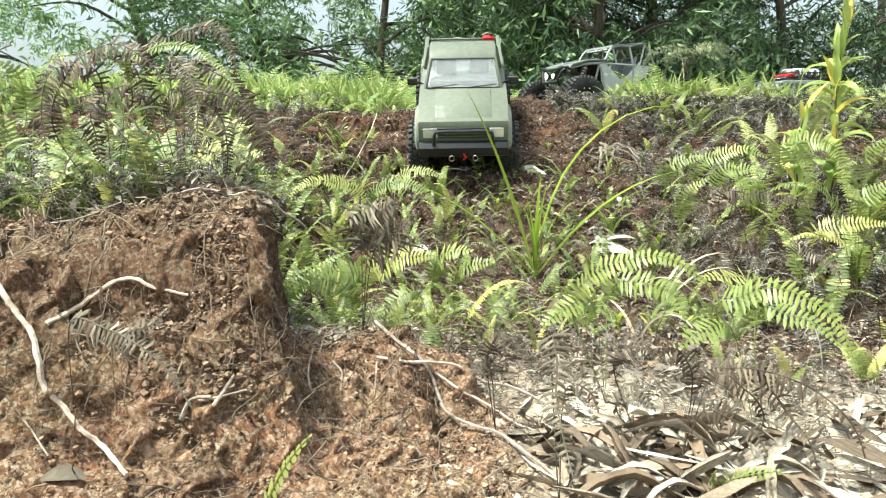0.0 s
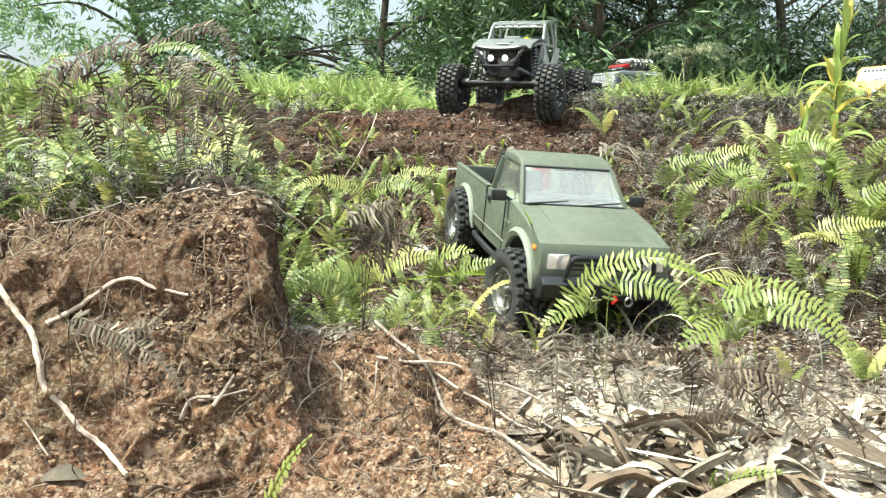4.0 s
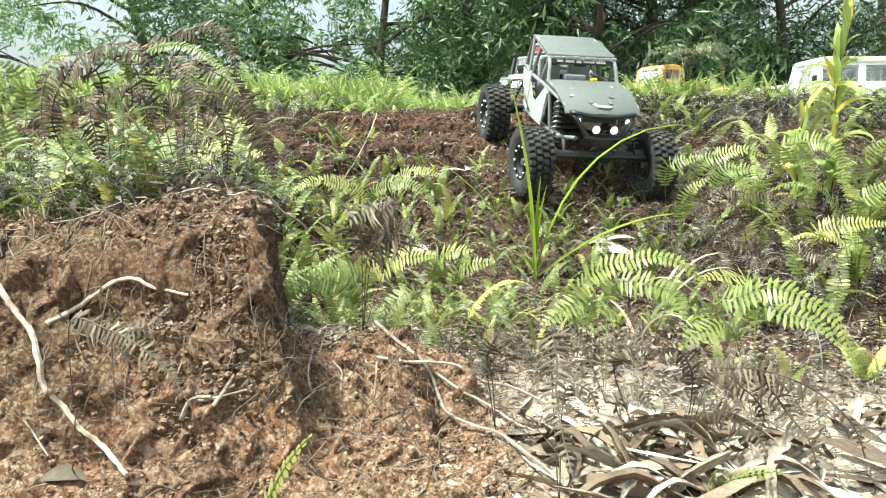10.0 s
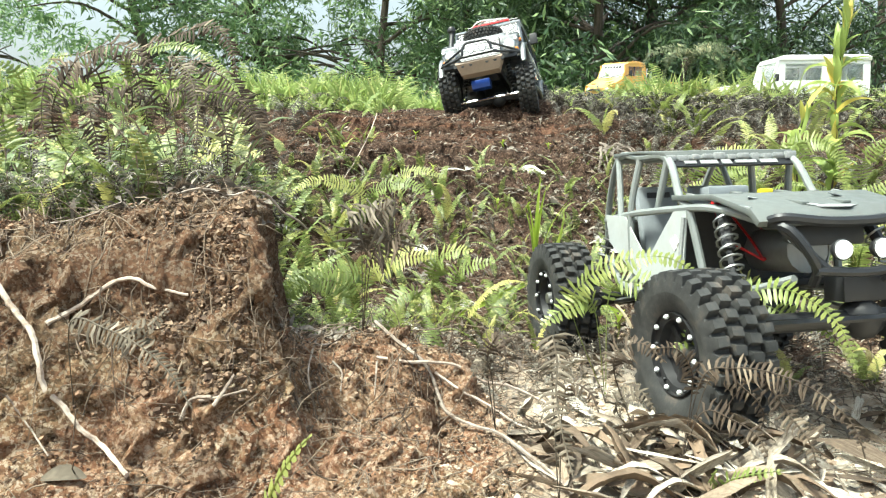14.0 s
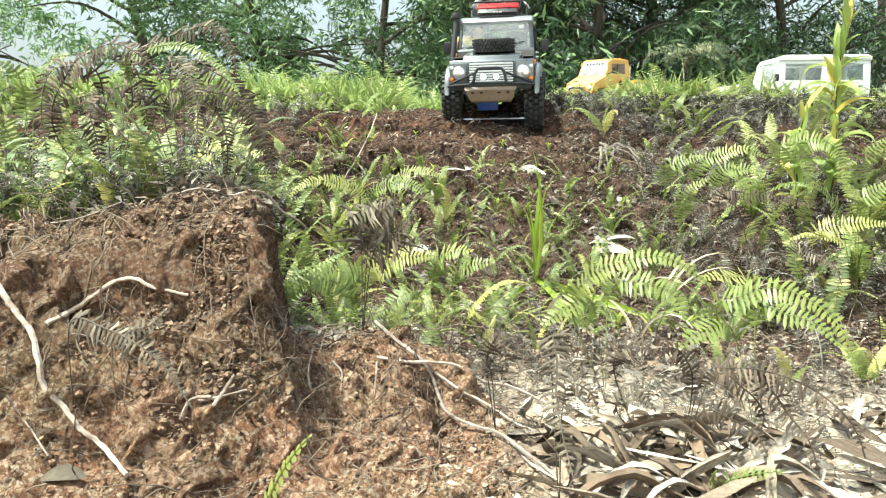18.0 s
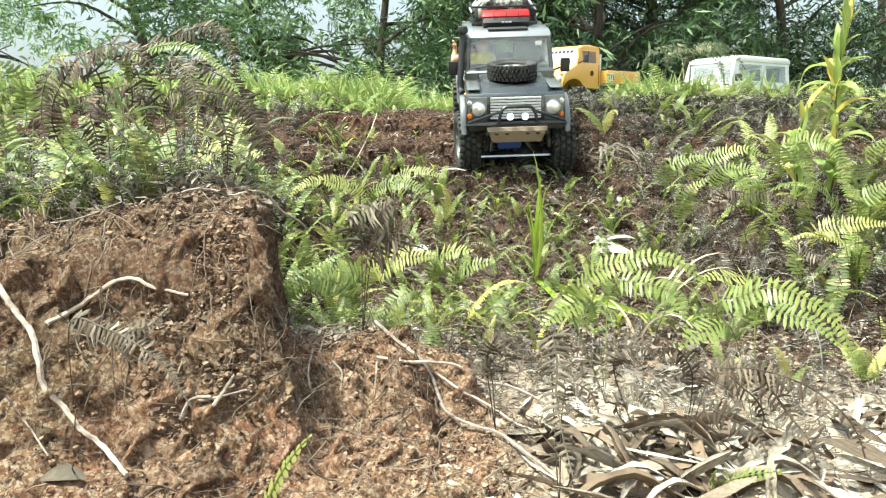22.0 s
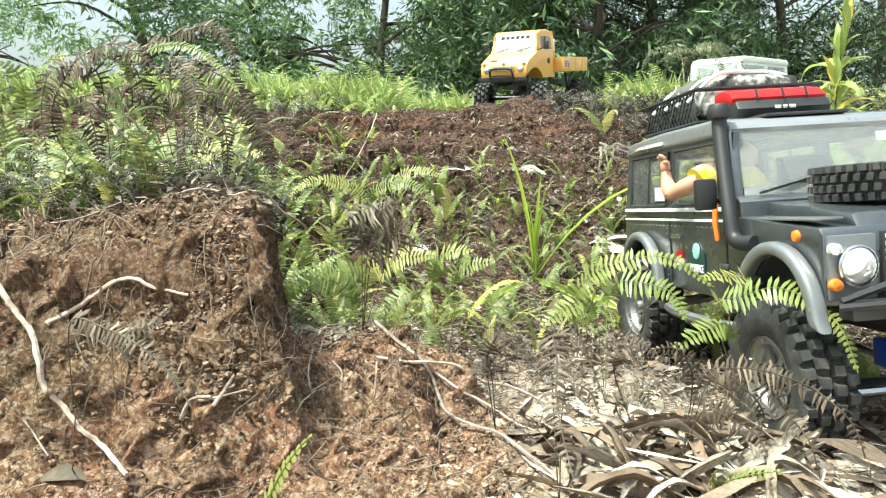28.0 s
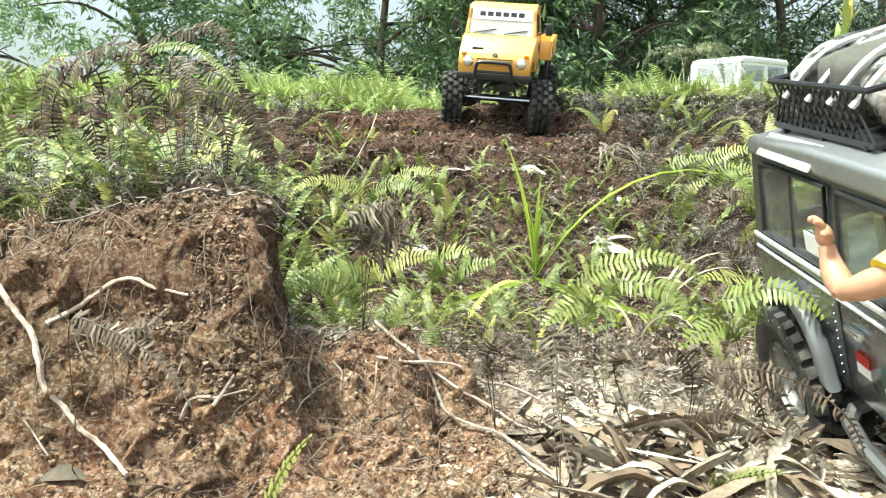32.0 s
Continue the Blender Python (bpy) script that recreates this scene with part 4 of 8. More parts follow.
for label, r0, r1, pts in (
        ("pale bare root running down the red bank", 0.0034, 0.0024, [(-0.305, 0.495, 0.167), (-0.292, 0.487, 0.153), (-0.277, 0.481, 0.137), (-0.268, 0.471, 0.120), (-0.264, 0.467, 0.104), (-0.251, 0.466, 0.090), (-0.239, 0.461, 0.077), (-0.224, 0.459, 0.066), (-0.197, 0.431, 0.059)]),
        ("thin pale root on the red bank", 0.0030, 0.0014, [(-0.269, 0.485, 0.142), (-0.254, 0.498, 0.150), (-0.229, 0.504, 0.167), (-0.214, 0.504, 0.169), (-0.201, 0.500, 0.164), (-0.178, 0.503, 0.158)]),
        ("grey root arching over the bank edge", 0.0026, 0.0020, [(-0.218, 0.6, 0.22), (-0.203, 0.605, 0.224), (-0.188, 0.605, 0.223), (-0.174, 0.605, 0.219), (-0.157, 0.61, 0.222), (-0.147, 0.62, 0.217), (-0.138, 0.63, 0.203), (-0.127, 0.64, 0.194), (-0.123, 0.66, 0.184)]),
        ("short pale root end", 0.0026, 0.0018, [(-0.135, 0.629, 0.102), (-0.120, 0.598, 0.101), (-0.103, 0.578, 0.100), (-0.088, 0.590, 0.098)]),
        ("pale root running off the shelf over the litter", 0.0026, 0.0022, [(-0.05, 0.541, 0.101), (-0.027, 0.527, 0.102), (0.004, 0.545, 0.095), (0.018, 0.547, 0.088), (0.032, 0.552, 0.078), (0.054, 0.56, 0.071), (0.072, 0.558, 0.063), (0.085, 0.552, 0.058), (0.096, 0.54, 0.053), (0.114, 0.507, 0.05), (0.128, 0.458, 0.052), (0.136, 0.422, 0.051)]),
        ("tan root winding down to the sand", 0.0028, 0.0027, [(-0.055, 0.58, 0.119), (-0.037, 0.555, 0.111), (-0.019, 0.539, 0.102), (-0.009, 0.536, 0.089), (-0.004, 0.53, 0.077), (0.001, 0.52, 0.068), (0.011, 0.51, 0.064), (0.026, 0.492, 0.065), (0.039, 0.484, 0.064), (0.058, 0.466, 0.056), (0.07, 0.45, 0.052), (0.082, 0.424, 0.049)]),
        ("pale side root on the shelf", 0.0025, 0.0018, [(-0.006, 0.538, 0.09), (0.011, 0.533, 0.079), (0.026, 0.532, 0.071), (0.038, 0.526, 0.066), (0.053, 0.512, 0.06), (0.069, 0.508, 0.055)]),
        ("short bleached stalk on the litter", 0.0028, 0.0020, [(0.091, 0.492, 0.051), (0.101, 0.473, 0.052), (0.113, 0.459, 0.052), (0.125, 0.441, 0.05)]),
        ("small curled pale root end", 0.0020, 0.0014, [(-0.158, 0.540, 0.137), (-0.156, 0.560, 0.139), (-0.153, 0.563, 0.130), (-0.152, 0.560, 0.117)]),
        ("dry stalk lying on the bank top", 0.0018, 0.0012, [(-0.38, 0.60, 0.192), (-0.322, 0.588, 0.197), (-0.287, 0.582, 0.203), (-0.262, 0.60, 0.214)]),
        ("pale root on the dark slope", 0.0026, 0.0018, [(-0.149, 1.694, 0.312), (-0.158, 1.610, 0.269), (-0.172, 1.483, 0.219), (-0.187, 1.401, 0.185)]),
        ("thin upright grey stalk on the bank", 0.0018, 0.0012, [(-0.104, 0.586, 0.103), (-0.098, 0.518, 0.101), (-0.095, 0.504, 0.089)]),
        ("thin upright grey stalk on the bank", 0.0018, 0.0012, [(-0.085, 0.547, 0.096), (-0.077, 0.540, 0.089), (-0.075, 0.516, 0.083)]),
        ("thin upright grey stalk on the bank", 0.0016, 0.0010, [(-0.050, 0.537, 0.099), (-0.050, 0.515, 0.080)]),
        ("short bleached root stub on the bank", 0.0028, 0.0018, [(-0.173, 0.463, 0.083), (-0.166, 0.464, 0.096), (-0.150, 0.456, 0.101)]),
        ("short bleached root stub on the bank", 0.0028, 0.0018, [(-0.148, 0.453, 0.096), (-0.142, 0.459, 0.104), (-0.137, 0.465, 0.113)]),
        ("short bleached root stub on the bank", 0.0022, 0.0014, [(-0.159, 0.460, 0.097), (-0.143, 0.457, 0.101), (-0.128, 0.461, 0.104)]),
        ("grey rootlet on the bank", 0.0018, 0.0012, [(-0.287, 0.464, 0.099), (-0.279, 0.464, 0.085), (-0.270, 0.459, 0.077), (-0.252, 0.444, 0.066)])):
    root("root", pts, r0, r1, label)


def stump(x, y, count):
    """Dead grey roots that knot together and hang down the slope."""
    rng = random.Random(23)
    ob = thing("root_stump", "tangle of dead grey roots hanging down the slope", "roots", at=pose(x, y, ground_z(x, y)))
    z0 = ground_z(x, y)
    for k in range(count):
        a = rng.uniform(-0.09, 0.09)
        pts = [(rng.uniform(-0.02, 0.02), 0.02, rng.uniform(0.004, 0.022))]
        for i in range(1, 5):
            px, py = a * i / 4 + rng.gauss(0, 0.008), 0.02 - rng.uniform(0.018, 0.034) * i
            pts.append((px, py, ground_z(x + px, y + py) - z0 + rng.uniform(0.002, 0.016)))
        c = curve_pts(pts, 4)
        r = rng.uniform(0.0014, 0.0034)
        bm = bmesh.new()
        tube(bm, c, [r * (1 - 0.6 * i / (len(c) - 1)) for i in range(len(c))], 6)
        part("root", bm, MAT["root_grey"], ob)


MAT["root_grey"] = material("grey_root_wood", lambda nt, b: rootwood(nt, b, 0.5))
stump(0.350, 1.56, 16)


def lone_leaf(x, y, L, W, az, tip, label, up=0.004, mat="bleached"):
    """One fallen leaf lying by itself."""
    v, f = [], []
    for i in range(9):
        t = i / 8
        w = W * math.sin(math.pi * (0.05 + 0.92 * t)) ** 0.8 * 0.5
        k = len(v)
        z = 0.05 * L * math.sin(math.pi * t)
        v += [((t - 0.5) * L, 0.3 * L * (t - t * t) - w, z + 0.4 * w), ((t - 0.5) * L, 0.3 * L * (t - t * t), z), ((t - 0.5) * L, 0.3 * L * (t - t * t) + w, z + 0.4 * w)]
        if i:
            f += [(k - 3, k - 2, k + 1, k), (k - 2, k - 1, k + 2, k + 1)]
    ob = tagged(new("fallen_leaf", mesh_from("fallen_leaf", v, f, MAT[mat])), label, "leaf", "fallen leaves")
    ob.matrix_world = pose(x, y, ground_z(x, y) + up, tip, 0, az)


for x, y, L, W, az, tip in ((0.185, 1.46, 0.045, 0.018, -30, 40), (0.051, 1.46, 0.03, 0.014, 60, 40), (0.251, 1.296, 0.04, 0.014, 85, 50), (0.264, 1.209, 0.05, 0.018, -20, 35),
                            (0.30, 1.22, 0.07, 0.014, 10, 20), (0.24, 1.13, 0.06, 0.015, 170, 30), (0.02, 1.42, 0.06, 0.010, 5, 20), (0.13, 1.36, 0.05, 0.012, 140, 20), (-0.06, 0.93, 0.07, 0.016, -15, 40), (0.33, 1.36, 0.05, 0.014, 60, 30), (0.20, 1.02, 0.05, 0.014, 20, 30),
                            (0.17, 1.47, 0.06, 0.024, -25, 60), (0.255, 1.23, 0.07, 0.026, 80, 90), (0.28, 1.19, 0.07, 0.024, -15, 50), (-0.04, 1.20, 0.05, 0.020, -40, 50), (0.20, 1.33, 0.05, 0.018, 120, 60), (0.22, 1.10, 0.055, 0.022, 70, 80), (0.03, 1.02, 0.06, 0.022, 10, 60)):
    lone_leaf(x, y, L * 0.85, W * 0.85, az, tip * 0.6, "pale curled fallen leaf on the soil")
lone_leaf(-0.239, 0.436, 0.028, 0.012, 5, 30, "grey-brown fallen leaf on the red bank", mat="dry_pale")


MAT["straw"] = material("straw", leafy((0.30, 0.24, 0.15), (0.55, 0.47, 0.32), (0.66, 0.60, 0.45), 0.2, 0.6, 60))


def straw_tuft(x, y, blades):
    """Dead grass blades that arch over to the side: (length, width, rise, fall, azimuth)."""
    ob = thing("straw_tuft", "dead straw-coloured grass blades arching over", "dry grass", "straw on the slope", at=pose(x, y, ground_z(x, y) - 0.003))
    for L, W, r, d, az in blades:
        part("blade", blade_mesh("blade", MAT["straw"], L, W, r, d, 1), None, ob).matrix_local = pose(0, 0, 0, 0, 0, az)


straw_tuft(0.31, 1.02, [(0.16, 0.008, 72, -55, 8), (0.13, 0.007, 60, -30, -4), (0.12, 0.006, 80, -70, 40)])
straw_tuft(0.37, 1.00, [(0.15, 0.006, 40, -25, 5), (0.12, 0.007, 66, -60, 170), (0.10, 0.006, 75, 10, 300)])
straw_tuft(0.13, 0.93, [(0.12, 0.008, 70, -40, -70), (0.10, 0.006, 50, -30, 200)])
straw_tuft(0.24, 0.88, [(0.11, 0.007, 65, -60, -60), (0.09, 0.006, 60, -20, 120)])


def seedling(x, y, h, n, seed):
    ob = thing("seedling", "tiny green seedling with a few leaves", "seedling", "seedlings on the slope", at=pose(x, y, ground_z(x, y) - 0.002))
    rng = random.Random(seed)
    part("stem", made_tube([(0, 0, 0), (0.002, 0, h * 0.6), (0, 0, h)], 0.0009), MAT["blade"], ob)
    me = blade_mesh("leaf", MAT["blade"], h * 0.9, h * 0.26, 60, -10, 1, 5)
    for k in range(n):
        part("leaf", me, None, ob).matrix_local = pose(0, 0, h * rng.uniform(0.5, 1.0), 0, 0, k * 137 + rng.uniform(-20, 20)) @ Matrix.Scale(rng.uniform(0.7, 1.1), 4)


def made_tube(pts, r):
    bm = bmesh.new()
    tube(bm, pts, r, 5)
    return bm


for k, (x, y, h) in enumerate(((0.126, 1.57, 0.035), (0.22, 1.56, 0.03), (0.319, 1.31, 0.04), (0.10, 1.36, 0.04), (0.15, 1.30, 0.035), (-0.02, 1.44, 0.03), (0.05, 1.30, 0.03), (-0.20, 1.50, 0.04), (-0.26, 1.58, 0.04), (-0.10, 1.48, 0.03),
                                (0.36, 1.22, 0.05), (0.28, 1.05, 0.05), (0.02, 1.22, 0.04), (-0.12, 0.92, 0.05), (0.22, 0.90, 0.05), (0.30, 0.88, 0.05), (-0.06, 1.62, 0.035))):
    seedling(x, y, h * 0.5, 4, k)
MAT["weed"] = material("weed_leaf", leafy((0.085, 0.125, 0.055), (0.24, 0.30, 0.14), (0.40, 0.40, 0.20), 0.3, 0.55, 60))


def weed(x, y, h, n, seed):
    """A spindly weed: a thin stalk with narrow alternate leaves."""
    rng = random.Random(seed)
    ob = thing("weed", "spindly weed with narrow dull green leaves", "weed", "weeds on the bank", at=pose(x, y, ground_z(x, y) - 0.002))
    stem = curve_pts([(0, 0, 0), (rng.uniform(-0.15, 0.15) * h, rng.uniform(-0.1, 0.1) * h, h * 0.55), (rng.uniform(-0.3, 0.3) * h, rng.uniform(-0.2, 0.2) * h, h)], 5)
    part("stem", made_tube(stem, 0.0008), MAT["rootlet"], ob)
    kinds = [blade_mesh("leaf", MAT["weed"], L, W, r, d, 1, 5) for L, W, r, d in ((0.030, 0.0070, 40, -25), (0.024, 0.0060, 60, 0), (0.034, 0.0075, 25, -50))]
    for k in range(n):
        t = 0.15 + 0.85 * k / (n - 1)
        p = stem[min(len(stem) - 1, int(t * (len(stem) - 1)))]
        part("leaf", rng.choice(kinds), None, ob).matrix_local = Matrix.Translation(p) @ pose(0, 0, 0, rng.uniform(-25, 25), rng.uniform(-20, 20), k * 137.5) @ Matrix.Scale(rng.uniform(0.6, 1.15), 4)


rw = random.Random(88)
for k in range(26):
    weed(rw.uniform(-0.44, -0.18), rw.uniform(0.655, 0.78), rw.uniform(0.035, 0.095), rw.randint(7, 11), 700 + k)


def leaf_litter():
    """Dry sickle-shaped leaves lying over one another on the sand."""
    rng = random.Random(77)
    ob = thing("leaf_litter", "heap of dry grey-brown sickle-shaped leaves on pale sand", "dry leaves")
    kinds = []
    for s in range(8):
        L, W = rng.uniform(0.045, 0.105), rng.uniform(0.008, 0.018)
        side, roll = rng.uniform(-0.6, 0.6), rng.uniform(-2.2, 2.6)
        v, f = [], []
        n = 8
        for i in range(n + 1):
            t = i / n
            w = W * math.sin(math.pi * (0.04 + 0.93 * t)) ** 0.8 * 0.5 * rng.uniform(0.6, 1.2)
            x, yb, z = (t - 0.5) * L, side * L * (t - t * t), 0.10 * L * math.sin(math.pi * t * 1.3 + s) * roll
            k = len(v)
            v += [(x, yb - w, z + w * roll * 0.7), (x, yb, z), (x, yb + w, z + w * roll * 0.7)]
            if i:
                f += [(k - 3, k - 2, k + 1, k), (k - 2, k - 1, k + 2, k + 1)]
        kinds.append(mesh_from("dry_leaf", v, f, MAT["litter"]))
    for k in range(215):
        if k < 150:
            x, y = rng.gauss(0.155, 0.060), rng.gauss(0.455, 0.05)
        else:
            x, y = rng.uniform(0.02, 0.6), rng.uniform(0.42, 0.75)
        if x < 0.055 or y < 0.36 or y > 0.9:
            continue
        o = part("dry_leaf", rng.choice(kinds), None, ob)
        heap = 0.020 * math.exp(-((x - 0.19) / 0.08) ** 2 - ((y - 0.47) / 0.05) ** 2) * rng.random()
        o.matrix_local = pose(x, y, ground_z(x, y) + 0.004 + heap, rng.gauss(0, 30), rng.gauss(0, 14), rng.gauss(160, 62)) @ Matrix.Scale(rng.uniform(0.45, 1.1), 4)
    return ob


leaf_litter()


def crumbs(name, label, mat, count, pick, size, seed, flat=0.8):
    """Loose clods or grit, joined."""
    rng = np.random.RandomState(seed)
    base = np.array([(-1, -1, -1), (1, -1, -1), (1, 1, -1), (-1, 1, -1), (-1, -1, 1), (1, -1, 1), (1, 1, 1), (-1, 1, 1)], float) * 0.6
    quad = np.array([(0, 3, 2, 1), (4, 5, 6, 7), (0, 1, 5, 4), (1, 2, 6, 5), (2, 3, 7, 6), (3, 0, 4, 7)])
    xy = pick(rng, count)
    z = height(xy[:, 0], xy[:, 1])
    s = size[0] + (size[1] - size[0]) * rng.rand(count) ** 4
    V = base[None] * (1 + 0.9 * (rng.rand(count, 8, 3) - 0.5)) * s[:, None, None]
    R = np.linalg.qr(rng.normal(size=(count, 3, 3)))[0]
    V = np.einsum("nij,nkj->nki", R, V)
    V[..., 2] *= flat
    V += np.stack([xy[:, 0], xy[:, 1], z + s * 0.2], -1)[:, None]
    F = (quad[None] + 8 * np.arange(count)[:, None, None]).reshape(-1, 4)
    me = mesh_from(name, V.reshape(-1, 3).tolist(), F.tolist(), mat, smooth=False)
    tagged(new(name, me), label, "soil crumbs", kind="stuff")


def pick_bank(rng, n):
    return np.stack([rng.uniform(-0.55, 0.05, n), 0.40 + 0.24 * rng.rand(n)], 1)


def pick_wall(rng, n):
    return np.stack([rng.uniform(-0.205, -0.125, n), rng.uniform(0.46, 0.80, n)], 1)


def pick_slope(rng, n):
    return np.stack([rng.uniform(-0.4, 0.5, n), rng.uniform(1.0, 1.95, n)], 1)


MAT["clod"] = material("soil_clod", clod_mat((0.05, 0.030, 0.020), (0.44, 0.30, 0.19)))
MAT["clod_dark"] = material("humus_clod", clod_mat((0.016, 0.010, 0.008), (0.20, 0.118, 0.078)))
MAT["grit"] = material("sand_grit", clod_mat((0.24, 0.17, 0.115), (0.66, 0.56, 0.43)))
crumbs("soil_crumbs", "crumbling red soil and grit on the bank", MAT["clod"], 32000, pick_bank, (0.0003, 0.0016), 3)
crumbs("wall_crumbs", "red soil crumbs clinging to the bank edge", MAT["clod"], 7500, pick_wall, (0.0005, 0.0034), 13)
crumbs("humus_crumbs", "dark crumbs of humus on the slope", MAT["clod_dark"], 17000, pick_slope, (0.0007, 0.0036), 4)
crumbs("sand_grit", "pale grit and bark flakes on the sand", MAT["grit"], 7000, lambda r, n: np.stack([r.uniform(0.0, 0.7, n), r.uniform(0.38, 0.95, n)], 1), (0.0008, 0.005), 5, 0.5)


def twigs(name, label, mat, count, pick, length, seed, lift=0.01):
    """Rootlets, twigs and dead stalks, joined."""
    rng = random.Random(seed)
    nrng = np.random.RandomState(seed)
    xy = pick(nrng, count)
    bm = bmesh.new()
    V, F = [], []
    for x, y in xy:
        L = rng.uniform(*length)
        a, e = rng.uniform(0, 6.28), rng.uniform(-0.2, 0.9) * (1 if lift > 0 else 0)
        p = Vector((x, y, ground_z(x, y) + 0.001))
        d = Vector((math.cos(a) * math.cos(e), math.sin(a) * math.cos(e), math.sin(e)))
        r = rng.uniform(0.0003, 0.0008)
        for i in range(5):
            k = len(V)
            rr = r * (1 - 0.17 * i)
            s = d.orthogonal().normalized()
            u = d.cross(s)
            V += [p + s * rr, p - s * rr * 0.5 + u * rr * 0.87, p - s * rr * 0.5 - u * rr * 0.87]
            if i:
                F += [(k - 3, k - 2, k + 1, k), (k - 2, k - 1, k + 2, k + 1), (k - 1, k - 3, k, k + 2)]
            p = p + d * (L / 4)
            d = (d + Vector((rng.uniform(-0.4, 0.4), rng.uniform(-0.4, 0.4), rng.uniform(-0.5, 0.25)))).normalized()
    bm.free()
    tagged(new(name, mesh_from(name, [tuple(q) for q in V], F, mat)), label, "twigs", kind="stuff")


twigs("rootlets", "fine pale rootlets hanging from the bank", MAT["rootlet"], 620, pick_bank, (0.012, 0.06), 6)
twigs("twigs", "thin dead twigs strewn on the slope", MAT["rootlet"], 800, pick_slope, (0.02, 0.08), 8, 0)
twigs("dead_stalks", "grey dead stalks tangled on the slope", MAT["rootlet"], 900, lambda r, n: np.stack([r.uniform(0.34, 0.85, n), r.uniform(1.0, 1.8, n)], 1), (0.03, 0.10), 10)
twigs("fern_stalks", "broken dry fern stalks over the litter", MAT["rootlet"], 800, lambda r, n: np.stack([r.uniform(-0.12, 0.62, n), r.uniform(0.42, 1.25, n)], 1), (0.03, 0.11), 9)

def hanging_roots(count):
    """Fine roots that hang down over the face of the bank, joined."""
    rng = random.Random(29)
    V, F = [], []
    for _ in range(count):
        x = rng.uniform(-0.42, 0.04)
        y, n = rng.uniform(0.47, 0.60), rng.randint(5, 9)
        r = rng.uniform(0.0003, 0.0009)
        lift, drift = rng.uniform(0.001, 0.006), rng.gauss(0, 0.0018)
        for i in range(n):
            k = len(V)
            p = Vector((x, y - lift * 0.7, ground_z(x, y) + lift * 0.7))
            rr = r * (1 - 0.6 * i / n)
            V += [p + Vector((rr, 0, 0)), p + Vector((-rr * 0.5, -rr * 0.6, rr * 0.6)), p + Vector((-rr * 0.5, rr * 0.6, -rr * 0.6))]
            if i:
                F += [(k - 3, k - 2, k + 1, k), (k - 2, k - 1, k + 2, k + 1), (k - 1, k - 3, k, k + 2)]
            x, y = x + drift + rng.gauss(0, 0.0028), y - rng.uniform(0.0005, 0.0065)
    tagged(new("hanging_roots", mesh_from("hanging_roots", [tuple(q) for q in V], F, MAT["rootlet_dark"])), "fine dark and tan roots hanging over the red bank", "roots", kind="stuff")


MAT["rootlet_dark"] = material("dark_rootlet", clod_mat((0.06, 0.040, 0.028), (0.36, 0.28, 0.20)))
hanging_roots(230)
MAT["pebble"] = material("laterite_pebble", clod_mat((0.15, 0.085, 0.048), (0.40, 0.27, 0.17)))
crumbs("laterite_pebbles", "laterite pebbles set in the red bank", MAT["pebble"], 3000, pick_bank, (0.0005, 0.0030), 14)


def leaf_scraps():
    """Small dry leaf scraps strewn over track and slope, joined."""
    nr = np.random.RandomState(19)
    n = 6500
    x, y = nr.uniform(-0.35, 0.65, n), 0.60 + 1.15 * nr.rand(n) ** 1.3
    L, W, az = 0.006 + 0.030 * nr.rand(n) ** 2.2, nr.uniform(0.002, 0.006, n), nr.uniform(0, 6.28, n)
    z = height(x, y) + 0.004
    d = np.stack([np.cos(az), np.sin(az), nr.normal(0, 0.3, n)], 1) * L[:, None]
    s = np.stack([-np.sin(az), np.cos(az), nr.normal(0, 0.5, n)], 1) * W[:, None]
    c = np.stack([x, y, z], 1)
    up = np.array([0, 0, 0.15]) * L[:, None]
    V = np.stack([c, c + d * 0.4 + s * 0.5 + up, c + d, c + d * 0.5 - s * 0.5 + up], 1).reshape(-1, 3)
    me = mesh_from("leaf_scraps", V.tolist(), np.arange(4 * n).reshape(-1, 4).tolist(), MAT["scrap"], False)
    tagged(new("leaf_scraps", me), "small dry leaf scraps strewn over the slope", "dry leaves", kind="stuff")


MAT["scrap"] = material("leaf_scrap", clod_mat((0.06, 0.042, 0.032), (0.50, 0.45, 0.37)))
leaf_scraps()

